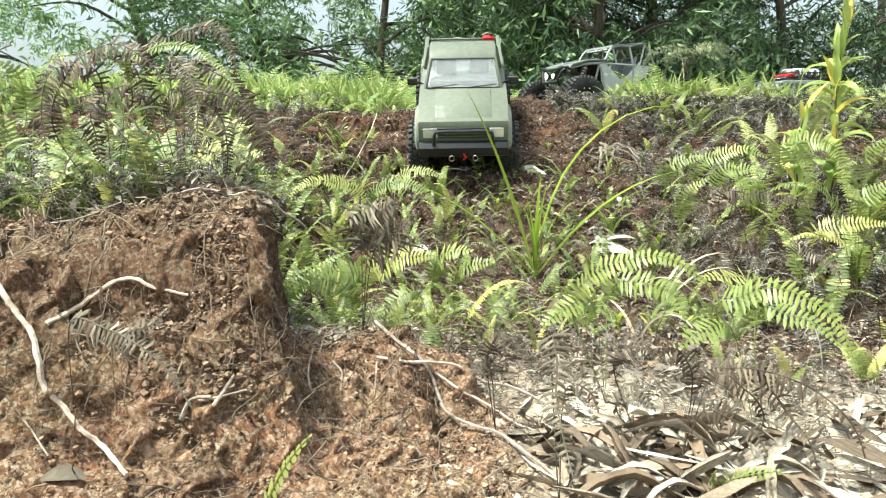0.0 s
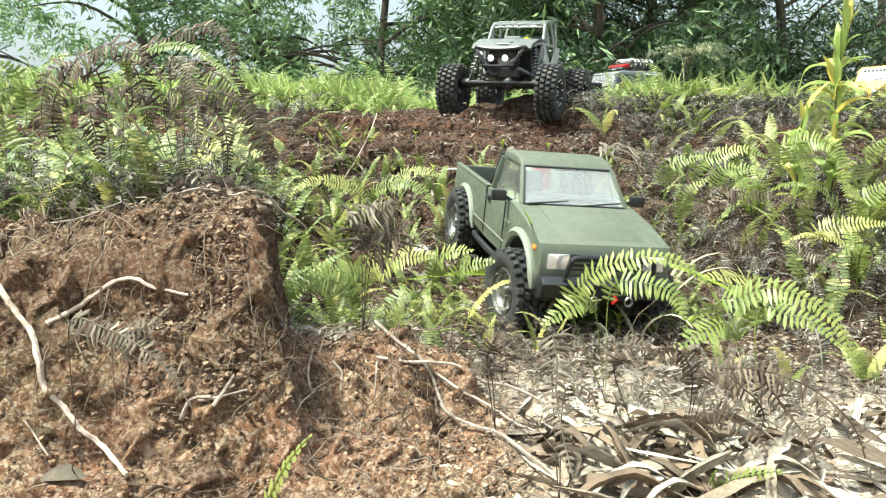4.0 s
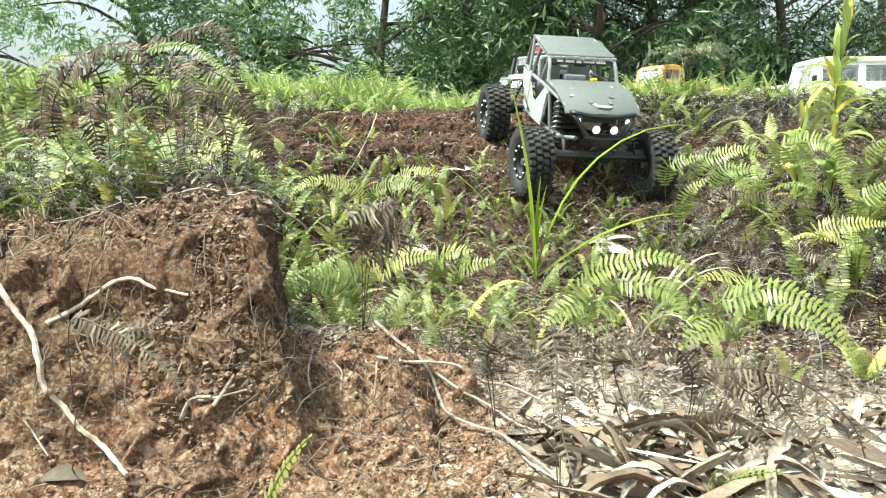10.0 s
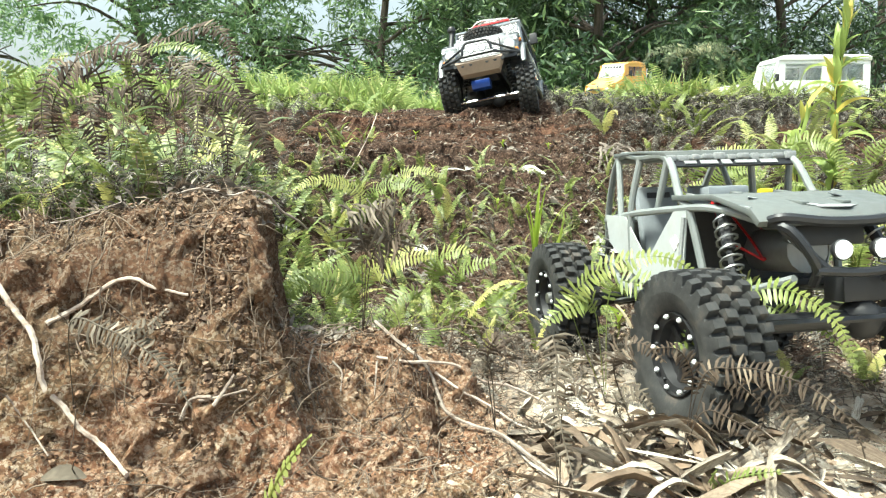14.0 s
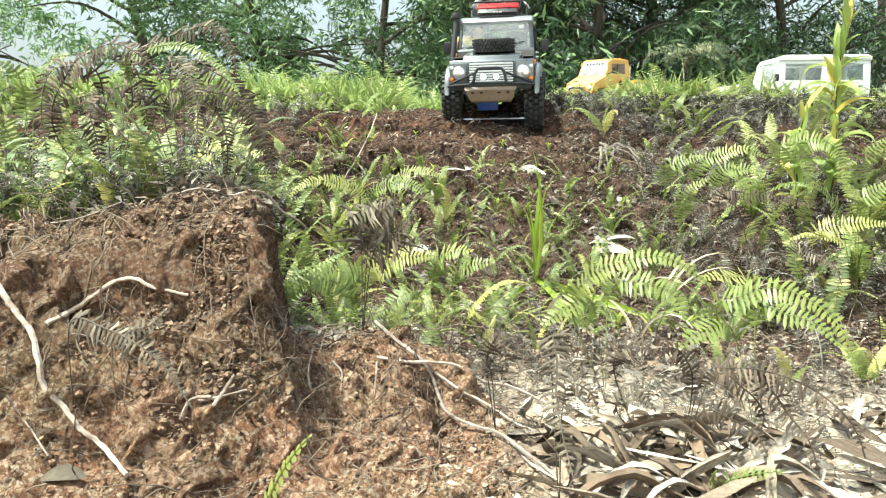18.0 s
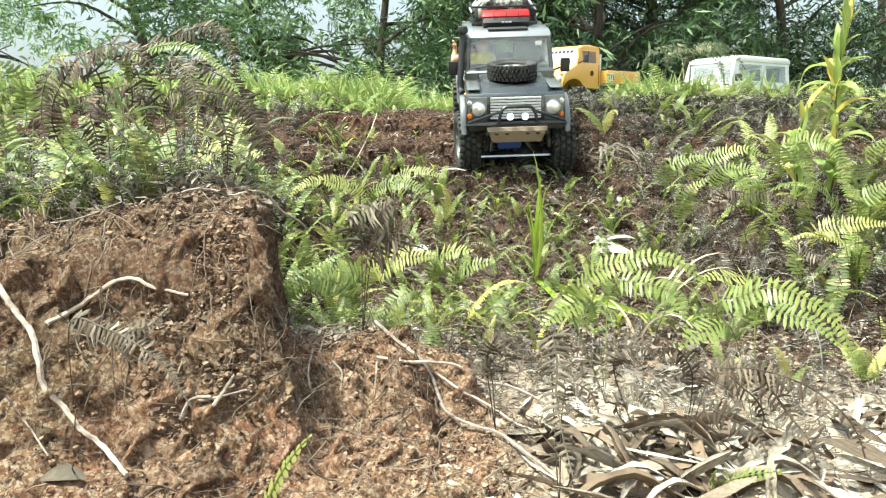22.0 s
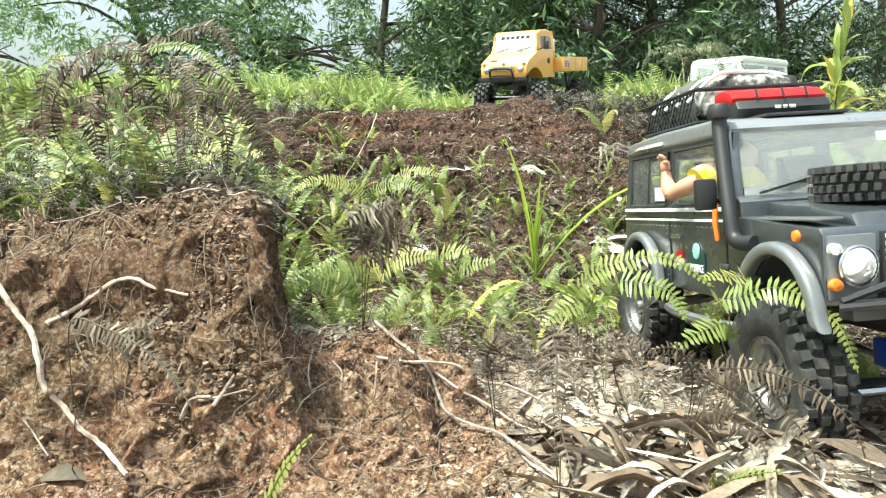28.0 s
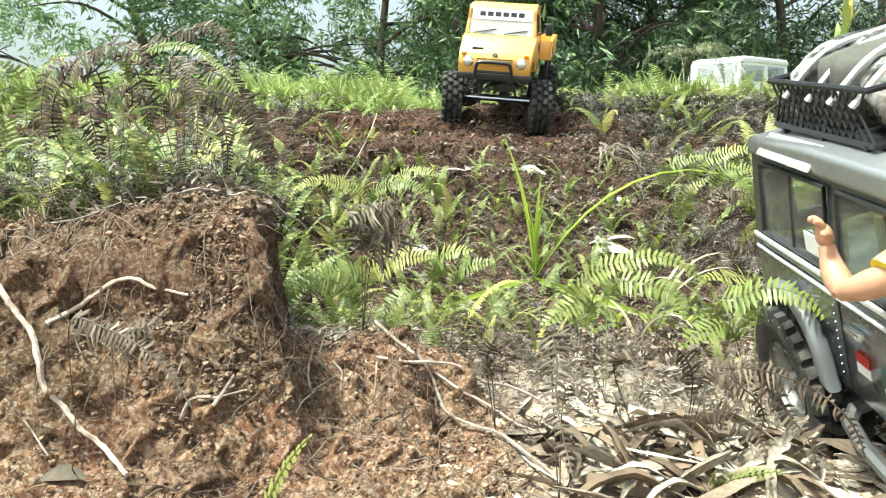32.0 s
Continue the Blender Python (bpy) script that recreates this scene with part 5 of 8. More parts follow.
# ---- trees behind the plateau ----
def tree(x, y, h, crown_r, leaves, seed):
    rng = random.Random(seed)
    z0 = float(height(x, y, False))
    ob = thing("tree", "dark green broadleaf tree with low drooping branches", "tree", "trees behind the clearing", at=pose(x, y, z0 - 0.05))
    bm = bmesh.new()
    lean = Vector((rng.uniform(-0.2, 0.2), rng.uniform(-0.2, 0.2), 1)) * h
    trunk = curve_pts([(0, 0, 0), lean * 0.3 + Vector((rng.uniform(-0.1, 0.1), 0, 0)), lean * 0.65, lean], 5)
    r = 0.015 * h
    tube(bm, trunk, [r * (1 - 0.75 * i / (len(trunk) - 1)) for i in range(len(trunk))], 9)
    ends = []
    for k in range(38):
        t = 0.12 + 0.83 * rng.random() ** 1.5
        p = trunk[int(t * (len(trunk) - 1))]
        a = k * 2.4 + rng.uniform(-0.4, 0.4)
        L = crown_r * rng.uniform(0.6, 1.1) * (1.15 - 0.4 * t)
        d = Vector((math.cos(a), math.sin(a), rng.uniform(-0.05, 0.5)))
        limb = curve_pts([p, p + d * L * 0.5 + Vector((0, 0, 0.06 * L)), p + d * L + Vector((0, 0, rng.uniform(-0.35, 0.1) * L))], 4)
        tube(bm, limb, [r * 0.4 * (1 - 0.8 * i / (len(limb) - 1)) for i in range(len(limb))], 5)
        ends += limb[3:]
    part("trunk", bm, MAT["bark"], ob)
    nr = np.random.RandomState(seed)
    E = np.array([tuple(e) for e in ends])
    tw = E[nr.randint(0, len(E), leaves // 24)] + nr.normal(0, crown_r * 0.17, (leaves // 24, 3))
    c = tw[nr.randint(0, len(tw), leaves)] + nr.normal(0, 0.085, (leaves, 3))
    # sprays hang in clumps with sky between them
    c = c[fbm((c[:, 0] + x) * 1.3, c[:, 2] * 1.7 + y, 17, 3) > (-0.22 if x < 1.3 else -0.15 if x > 3.5 else -0.27)]
    leaves = len(c)
    L, W = nr.uniform(0.07, 0.15, leaves), nr.uniform(0.016, 0.032, leaves)
    az, el = nr.uniform(0, 6.28, leaves), nr.normal(-0.5, 0.5, leaves)
    d = np.stack([np.cos(az) * np.cos(el), np.sin(az) * np.cos(el), np.sin(el)], 1)
    s = np.cross(d, nr.normal(0, 1, (leaves, 3)))
    s /= np.linalg.norm(s, axis=1)[:, None]
    V = np.stack([c, c + d * L[:, None] * 0.45 + s * W[:, None] * 0.5, c + d * L[:, None], c + d * L[:, None] * 0.45 - s * W[:, None] * 0.5], 1)
    V = V.reshape(-1, 3)
    V[:, 2] = np.maximum(V[:, 2], 0.12)
    F = np.arange(leaves * 4).reshape(-1, 4)
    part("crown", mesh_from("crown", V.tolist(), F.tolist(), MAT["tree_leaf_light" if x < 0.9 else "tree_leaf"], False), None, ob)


for k, (x, y, h, r, n) in enumerate(((-3.3, 8.8, 4.2, 1.3, 9000), (-2.0, 9.4, 4.6, 1.4, 5600), (-0.8, 8.8, 3.9, 1.4, 6800), (0.5, 9.3, 4.5, 1.6, 6800),
                                      (1.6, 7.9, 4.0, 1.5, 14500), (2.5, 9.0, 4.8, 1.9, 15000), (3.9, 8.5, 4.2, 1.7, 7500), (5.6, 9.8, 4.4, 1.8, 6500),
                                      (-7.5, 11.5, 4.5, 1.6, 5000), (1.0, 12.2, 5.2, 2.2, 8000), (3.4, 12.0, 5.0, 2.1, 8000))):
    tree(x, y, h, r, int(n * 3.1), 200 + k)
# ---- scale-model trucks: x forward, y left, z up, origin on the ground below the middle ----
def paint(base, dust, rough=0.35, metal=0.0, coat=0.5, dusty=0.45):
    def build(nt, b):
        p = coords(nt, True)
        c = mix(nt, ntex(nt, p, 25, 4), base, tuple(v * 0.82 for v in base))
        f = ramp(nt, ntex(nt, p, 60, 8, 0.75), [(0.45, (0, 0, 0)), (0.75, (dusty, dusty, dusty))])
        c = mix(nt, f, c, dust)
        nt.links.new(c, b.inputs["Base Color"])
        b.inputs["Metallic"].default_value = metal
        b.inputs["Coat Weight"].default_value, b.inputs["Coat Roughness"].default_value = coat, 0.12
        r = ramp(nt, ntex(nt, p, 90, 5), [(0.3, (rough,) * 3), (0.7, (min(1, rough + 0.3),) * 3)])
        nt.links.new(r, b.inputs["Roughness"])
        bump(nt, b, ntex(nt, p, 700, 3), 0.08, 0.0005)
    return build


def rubber(nt, b):
    p = coords(nt, True)
    c = ramp(nt, ntex(nt, p, 45, 6, 0.7), [(0.35, (0.013, 0.014, 0.014)), (0.55, (0.035, 0.035, 0.033)), (0.74, (0.11, 0.088, 0.067))])
    nt.links.new(c, b.inputs["Base Color"])
    b.inputs["Roughness"].default_value = 0.75
    bump(nt, b, ntex(nt, p, 400, 3), 0.3, 0.001)


def glass(nt, b, dust=0.03):
    b.inputs["Base Color"].default_value = (0.93, 0.96, 0.96, 1)
    b.inputs["Transmission Weight"].default_value = 1.0
    b.inputs["IOR"].default_value = 1.5
    b.inputs["Specular IOR Level"].default_value = 0.9
    r = ramp(nt, ntex(nt, coords(nt, True), 60, 6, 0.7), [(0.4, (0.01,) * 3), (0.75, (0.09,) * 3)])
    nt.links.new(r, b.inputs["Roughness"])
    # a pale film on the plastic: dust, with the sky's reflection painted into it
    film = node(nt, "ShaderNodeBsdfDiffuse", Color=(0.72, 0.74, 0.74, 1))
    f = ramp(nt, ntex(nt, coords(nt, True), 35, 7, 0.7), [(0.3, (dust * 0.8,) * 3), (0.7, (dust * 1.2,) * 3)])
    sh = nt.nodes.new("ShaderNodeMixShader")
    nt.links.new(f, sh.inputs[0])
    nt.links.new(b.outputs[0], sh.inputs[1])
    nt.links.new(film.outputs[0], sh.inputs[2])
    nt.links.new(sh.outputs[0], nt.nodes["Material Output"].inputs[0])


def plain(base, rough, metal=0.0, var=0.25, scale=80):
    def build(nt, b):
        f = ntex(nt, coords(nt, True), scale, 5, 0.65)
        nt.links.new(mix(nt, f, tuple(v * (1 - var) for v in base), tuple(min(1, v * (1 + var)) for v in base)), b.inputs["Base Color"])
        b.inputs["Roughness"].default_value, b.inputs["Metallic"].default_value = rough, metal
    return build


MAT["olive"] = material("olive_paint", paint((0.094, 0.110, 0.076), (0.165, 0.158, 0.12), 0.5, 0.0, 0.08, 0.35))
MAT["olive_light"] = material("flare_paint", paint((0.21, 0.23, 0.18), (0.30, 0.28, 0.23), 0.4))
MAT["gunmetal"] = material("gunmetal_paint", paint((0.105, 0.118, 0.126), (0.17, 0.16, 0.145), 0.24, 0.75, 1.0, 0.2))
MAT["silver_paint"] = material("silver_paint", paint((0.24, 0.252, 0.258), (0.26, 0.245, 0.22), 0.25, 0.35, 0.9, 0.2))
MAT["arch"] = material("arch_paint", paint((0.165, 0.178, 0.182), (0.22, 0.205, 0.175), 0.32, 0.3, 0.7, 0.25))
MAT["buggy_paint"] = material("worn_silver_panel", paint((0.115, 0.128, 0.121), (0.12, 0.112, 0.10), 0.5, 0.0, 0.08, 0.5))
MAT["cage"] = material("grey_cage_tube", paint((0.25, 0.27, 0.26), (0.18, 0.17, 0.15), 0.4, 0.15, 0.2, 0.4))
MAT["buggy_side"] = material("pale_side_panel", paint((0.45, 0.475, 0.465), (0.32, 0.30, 0.26), 0.45, 0.0, 0.15, 0.4))
MAT["orange"] = material("orange_paint", paint((0.88, 0.46, 0.085), (0.84, 0.58, 0.27), 0.35, 0, 0.8, 0.35))
MAT["white"] = material("white_paint", paint((0.80, 0.81, 0.80), (0.6, 0.55, 0.45), 0.35, 0, 0.6, 0.3))
MAT["black"] = material("black_plastic", plain((0.018, 0.018, 0.019), 0.5))
MAT["steel_black"] = material("black_tube", plain((0.025, 0.026, 0.028), 0.38, 0.3))
MAT["chrome"] = material("bright_metal", plain((0.62, 0.62, 0.62), 0.25, 1.0, 0.12))
MAT["dull_metal"] = material("dull_metal", plain((0.30, 0.30, 0.29), 0.45, 0.9))
MAT["trim"] = material("pale_trim", plain((0.74, 0.75, 0.74), 0.4))
MAT["rubber"] = material("tyre_rubber", rubber)
MAT["glass"] = material("clear_pane", glass)
MAT["screen"] = material("dusty_screen", lambda nt, b: glass(nt, b, 0.12))
MAT["screen_mid"] = material("grey_dusty_screen", lambda nt, b: glass(nt, b, 0.13))
MAT["screen_pale"] = material("pale_dusty_screen", lambda nt, b: glass(nt, b, 0.40))
MAT["red"] = material("red_plastic", plain((0.34, 0.012, 0.012), 0.4), spec=0.2)
MAT["amber"] = material("amber_lens", plain((0.75, 0.20, 0.02), 0.25))
MAT["skid"] = material("tan_skid_plate", plain((0.30, 0.23, 0.17), 0.6))
MAT["seat"] = material("grey_seat", plain((0.22, 0.24, 0.25), 0.7))
MAT["skin"] = material("tan_vinyl", plain((0.44, 0.245, 0.15), 0.5))
MAT["yellow"] = material("yellow_cloth", plain((0.70, 0.58, 0.02), 0.8))
def camo(nt, b):
    p = coords(nt, True)
    c = ramp(nt, ntex(nt, p, 55, 4, 0.6), [(0.42, (0.018, 0.018, 0.017)), (0.50, (0.08, 0.083, 0.072)), (0.56, (0.28, 0.28, 0.255)), (0.68, (0.50, 0.50, 0.46))])
    nt.links.new(c, b.inputs["Base Color"])
    b.inputs["Roughness"].default_value = 0.9
    bump(nt, b, ntex(nt, p, 120, 5), 0.8, 0.004)


MAT["canvas"] = material("camouflage_canvas", camo)
MAT["camo"] = material("dark_cargo", plain((0.09, 0.09, 0.075), 0.9, 0, 0.6, 90))
MAT["green_badge"] = material("dark_green_sticker", plain((0.01, 0.05, 0.035), 0.4))
MAT["badge_oval"] = material("pale_teal_oval", plain((0.30, 0.48, 0.46), 0.4))
MAT["blue"] = material("blue_servo_case", plain((0.01, 0.05, 0.30), 0.35))
MAT["dark_glass"] = material("smoked_interior", plain((0.03, 0.03, 0.03), 0.6))


def lamp_glass(nt, b):
    b.inputs["Base Color"].default_value = (0.9, 0.9, 0.88, 1)
    b.inputs["Roughness"].default_value = 0.08
    b.inputs["Metallic"].default_value = 0.6
    b.inputs["Coat Weight"].default_value = 1.0


# lamp lens with a weak glow added for its bright reflection
def lit_lamp(nt, b):
    b.inputs["Base Color"].default_value = (0.95, 0.95, 0.93, 1)
    b.inputs["Roughness"].default_value = 0.1
    b.inputs["Emission Color"].default_value = (1, 0.98, 0.95, 1)
    b.inputs["Emission Strength"].default_value = 0.45


MAT["lamp"] = material("clear_lamp", lamp_glass)
MAT["lamp_sheen"] = material("lit_lamp", lit_lamp)


def box(bm, c, s, bevel=0.0, m=None):
    r = bmesh.ops.create_cube(bm, size=1.0, matrix=(m or Matrix.Identity(4)) @ Matrix.Translation(c) @ Matrix.Diagonal((*s, 1)))
    if bevel:
        bmesh.ops.bevel(bm, geom=list({e for v in r["verts"] for e in v.link_edges}), offset=bevel, segments=2, affect="EDGES", profile=0.6)


def beam(bm, p, q, w, d, bevel=0.0):
    """A box between two points, w wide and d deep."""
    p, q = Vector(p), Vector(q)
    ax = (q - p).normalized()
    s = ax.cross(Vector((0, 0, 1)))
    s = s.normalized() if s.length > 1e-3 else Vector((0, 1, 0))
    u = s.cross(ax)
    m = Matrix((s, ax, u)).transposed().to_4x4()
    m.translation = (p + q) / 2
    box(bm, (0, 0, 0), (w, (q - p).length, d), bevel, m)


def prism(bm, poly, y0, y1, bevel=0.0, shape=None, segments=2):
    """A side outline in x and z, pulled from y0 to y1; shape moves each point."""
    a = [bm.verts.new((x, y0, z)) for x, z in poly]
    b = [bm.verts.new((x, y1, z)) for x, z in poly]
    fs = [bm.faces.new(a), bm.faces.new(b[::-1])]
    n = len(poly)
    for i in range(n):
        bm.faces.new((a[i], b[i], b[(i + 1) % n], a[(i + 1) % n]))
    verts = a + b
    if shape:
        for v in verts:
            v.co = Vector(shape(*v.co))
    bmesh.ops.recalc_face_normals(bm, faces=list({f for v in verts for f in v.link_faces}))
    if bevel:
        bmesh.ops.bevel(bm, geom=list({e for f in fs for e in f.edges}), offset=bevel, segments=segments, affect="EDGES", profile=0.5, clamp_overlap=True)


def arc(cx, cz, r, a0, a1, n=10):
    return [(cx + r * math.cos(radians(a0 + (a1 - a0) * i / n)), cz + r * math.sin(radians(a0 + (a1 - a0) * i / n))) for i in range(n + 1)]


def lathe(bm, prof, n=28, axis="y"):
    """Turns a profile of (radius, along) about an axis."""
    rings = []
    for r, a in prof:
        ring = []
        for k in range(n):
            t = k * math.tau / n
            c, s = r * math.cos(t), r * math.sin(t)
            ring.append(bm.verts.new((c, a, s) if axis == "y" else (a, c, s) if axis == "x" else (c, s, a)))
        rings.append(ring)
    for p, q in zip(rings, rings[1:]):
        for k in range(n):
            bm.faces.new((p[k], p[(k + 1) % n], q[(k + 1) % n], q[k]))
    for (r, _), ring in zip((prof[0], prof[-1]), (rings[0], rings[-1])):
        if r < 0.0015:
            bm.faces.new(ring)
    bmesh.ops.recalc_face_normals(bm, faces=bm.faces[:])


def plate(bm, x0, x1, z0, z1, holes, y, t, lean=0.0, round_x=0.0):
    """A flat side wall with window holes cut through; lean pulls the top inwards."""
    xs = sorted({x0, x1, *(v for h in holes for v in h[:2])})
    zs = sorted({z0, z1, *(v for h in holes for v in h[2:])})
    solid = {}
    for i in range(len(xs) - 1):
        for j in range(len(zs) - 1):
            cx, cz = (xs[i] + xs[i + 1]) / 2, (zs[j] + zs[j + 1]) / 2
            solid[i, j] = not any(a < cx < b and c < cz < d for a, b, c, d in holes)
    sg = 1 if y > 0 else -1
    vs = {}

    def vert(i, j, k):
        if (i, j, k) not in vs:
            yy = y - sg * lean * (zs[j] - z0) / (z1 - z0) - sg * (t if k else 0)
            vs[i, j, k] = bm.verts.new((xs[i], yy, zs[j]))
        return vs[i, j, k]
    for (i, j), ok in solid.items():
        if not ok:
            continue
        for k in (0, 1):
            bm.faces.new((vert(i, j, k), vert(i + 1, j, k), vert(i + 1, j + 1, k), vert(i, j + 1, k)))
        for di, dj, e in ((-1, 0, ((i, j), (i, j + 1))), (1, 0, ((i + 1, j), (i + 1, j + 1))), (0, -1, ((i, j), (i + 1, j))), (0, 1, ((i, j + 1), (i + 1, j + 1)))):
            if not solid.get((i + di, j + dj), False):
                (a, b), (c, d) = e
                bm.faces.new((vert(a, b, 0), vert(c, d, 0), vert(c, d, 1), vert(a, b, 1)))
    bmesh.ops.recalc_face_normals(bm, faces=bm.faces[:])


def pane(name, quad, parent, thick=0.0012, mat="glass"):
    """A thin window pane on four corners."""
    q = [Vector(v) for v in quad]
    n = (q[1] - q[0]).cross(q[3] - q[0]).normalized() * thick
    bm = bmesh.new()
    a, b = [bm.verts.new(v) for v in q], [bm.verts.new(v + n) for v in q]
    bm.faces.new(a[::-1]), bm.faces.new(b)
    for i in range(4):
        bm.faces.new((a[i], a[(i + 1) % 4], b[(i + 1) % 4], b[i]))
    o = part(name, bm, MAT[mat], parent, smooth=False)
    o.visible_shadow = False
    return o


def made(fn, *a, **k):
    bm = bmesh.new()
    fn(bm, *a, **k)
    return bm


def tyre_mesh(R, W, rim, lugs, deep):
    """A block-tread tyre in one skin: four staggered rows of lugs rise out of the casing; it turns about y."""
    h, n = W / 2, lugs * 6
    # columns across the tyre: place across, radius between the lugs, row of lugs or none, slant
    cols = [(-0.70, rim, None, 0), (-0.86, rim + 0.004, None, 0), (-1.00, (rim + R) / 2, None, 0), (-1.0, R - deep * 2.4, None, 0)]
    for k, (lo, hi) in enumerate(((-0.98, -0.56), (-0.48, -0.05), (0.05, 0.48), (0.56, 0.98))):
        for v, on in ((lo, False), (lo + 0.04, True), (hi - 0.04, True), (hi, False)):
            cols.append((v, R - deep * (1 + 0.8 * max(0, abs(v) - 0.7)), k if on else None, (1, -1, 1, -1)[k]))
    cols += [(1.0, R - deep * 2.4, None, 0), (1.00, (rim + R) / 2, None, 0), (0.86, rim + 0.004, None, 0), (0.70, rim, None, 0)]
    verts, faces, m = [], [], len(cols)
    for i in range(n):
        for v, r, row, slant in cols:
            if row is not None and (i + 3 * (row % 2)) % 6 in (1, 2, 3, 4):
                r = R * (1 - 0.05 * max(0, abs(v) - 0.6))
            a = (i + 0.9 * slant * (abs(v) - 0.5)) * math.tau / n
            verts.append((r * math.cos(a), v * h, -r * math.sin(a)))
    for i in range(n):
        p, q = i * m, (i + 1) % n * m
        for k in range(m):
            j = (k + 1) % m
            faces.append((p + k, q + k, q + j, p + j))
    me = mesh_from("tyre", verts, faces, MAT["rubber"])
    me.set_sharp_from_angle(angle=radians(30))
    return me


def rim_mesh(R, W, mat, spokes, deep=0.35):
    bm = bmesh.new()
    h = W / 2
    for s in (-1, 1):
        lathe(bm, [(R * 1.04, s * h * 0.88), (R * 1.04, s * h * 0.74), (R * 0.86, s * h * 0.70), (R * 0.8, s * h * (0.74 - deep)), (R * 0.3, s * h * (0.62 - deep)), (R * 0.3, 0.0)], 28)
        for k in range(spokes):
            a = math.tau * k / spokes
            box(bm, (0, 0, 0), (R * 0.5, h * 0.14, R * 0.2), 0.0006, Matrix.Rotation(a, 4, "Y") @ Matrix.Translation((R * 0.58, s * h * (0.76 - deep), 0)))
            bmesh.ops.create_icosphere(bm, subdivisions=1, radius=R * 0.06, matrix=Matrix.Rotation(a + 0.3, 4, "Y") @ Matrix.Translation((R * 0.93, s * h * 0.75, 0)))
    return finish("rim", bm, mat)


def wheel_set(car, places, R, W, rimR, lugs, deep, rim_mat, spokes, rim_label):
    ty, ri = tyre_mesh(R, W, rimR, lugs, deep), rim_mesh(rimR, W, rim_mat, spokes)
    hub = finish("wheel", made(lathe, [(0.001, -W * 0.36), (rimR * 0.2, -W * 0.36), (rimR * 0.24, -W * 0.2), (rimR * 0.24, W * 0.2), (rimR * 0.2, W * 0.36), (0.001, W * 0.36)], 12), MAT["dull_metal"])
    stud = finish("bolt", made(lambda bm: bmesh.ops.create_icosphere(bm, subdivisions=1, radius=rimR * 0.075)), MAT["trim"])
    out = []
    for p in places:
        w = part("wheel", hub, None, car)
        w.matrix_local = pose(*p)
        part("tyre", ty, None, w, "black knobbly rubber tyre")
        part("rim", ri, None, w, rim_label)
        if "bolts" in rim_label:
            for k in range(10):
                part("bolt", stud, None, w).matrix_local = Matrix.Rotation(math.tau * k / 10, 4, "Y") @ Matrix.Translation((rimR * 0.94, math.copysign(W * 0.435, p[1]), 0))
        out.append(w)
    return out


def axle(car, x, z, half, mat="black", links=True, toward=1, rod="chrome"):
    bm = bmesh.new()
    tube(bm, [(x, -half, z), (x, half, z)], 0.0075, 10)
    bmesh.ops.create_icosphere(bm, subdivisions=2, radius=0.017, matrix=pose(x, 0.02, z))
    for s in (-1, 1):
        tube(bm, [(x, s * half * 0.8, z), (x, s * half, z)], 0.012, 10)
    part("axle", bm, MAT[mat], car)
    if links:
        for s in (-1, 1):
            part("link", made(tube, [(x, s * half * 0.6, z - 0.004), (x - toward * 0.10, s * 0.03, z + 0.012)], 0.0032, 6), MAT["dull_metal"], car)
        part("tie_rod", made(tube, [(x + toward * 0.016, -half, z + 0.002), (x + toward * 0.016, half, z + 0.002)], 0.003, 6), MAT[rod], car)


def shock(car, p, q, r=0.007):
    """A coil-over damper: body, rod and spring."""
    p, q = Vector(p), Vector(q)
    d = part("damper", made(tube, [p, p.lerp(q, 0.55), p.lerp(q, 0.56), q], [r * 0.3, r * 0.3, r * 0.6, r * 0.6], 8), MAT["black"], car)
    ax = (q - p).normalized()
    s = ax.orthogonal().normalized()
    u = ax.cross(s)
    turns = 8
    pts = [p.lerp(q, 0.08 + 0.8 * i / (turns * 10)) + r * (s * math.cos(i * math.tau / 10) + u * math.sin(i * math.tau / 10)) for i in range(turns * 10 + 1)]
    part("spring", made(tube, pts, 0.0011, 4), MAT["dull_metal"], d)


def bars(parent, name, origin, ux, uz, rows, mat, thick=0.0008):
    """Unreadable or private writing as plain bars: rows of (along, up, length, height)."""
    ux, uz = Vector(ux).normalized(), Vector(uz).normalized()
    n = ux.cross(uz)
    bm = bmesh.new()
    m = Matrix((ux, n, uz)).transposed().to_4x4()
    m.translation = Vector(origin)
    for a, u, l, h in rows:
        box(bm, (a + l / 2, 0, u), (l, thick, h), 0, m)
    return part(name, bm, MAT[mat] if isinstance(mat, str) else mat, parent)


def round_lamp(car, p, r, mat="lamp", rim="chrome", depth=0.006):
    x, y, z = p
    bm = bmesh.new()
    lathe(bm, [(r * 0.7, -depth), (r, -depth * 0.3), (r * 1.08, depth * 0.3), (r * 0.98, depth * 0.45)], 18, "x")
    shell = part("headlight", bm, MAT[rim], car)
    shell.matrix_local = pose(x, y, z)
    bm = bmesh.new()
    lathe(bm, [(r * 0.95, depth * 0.3), (r * 0.8, depth * 0.75), (r * 0.45, depth * 1.05), (0.0005, depth * 1.15)], 18, "x")
    part("lens", bm, MAT[mat], shell)


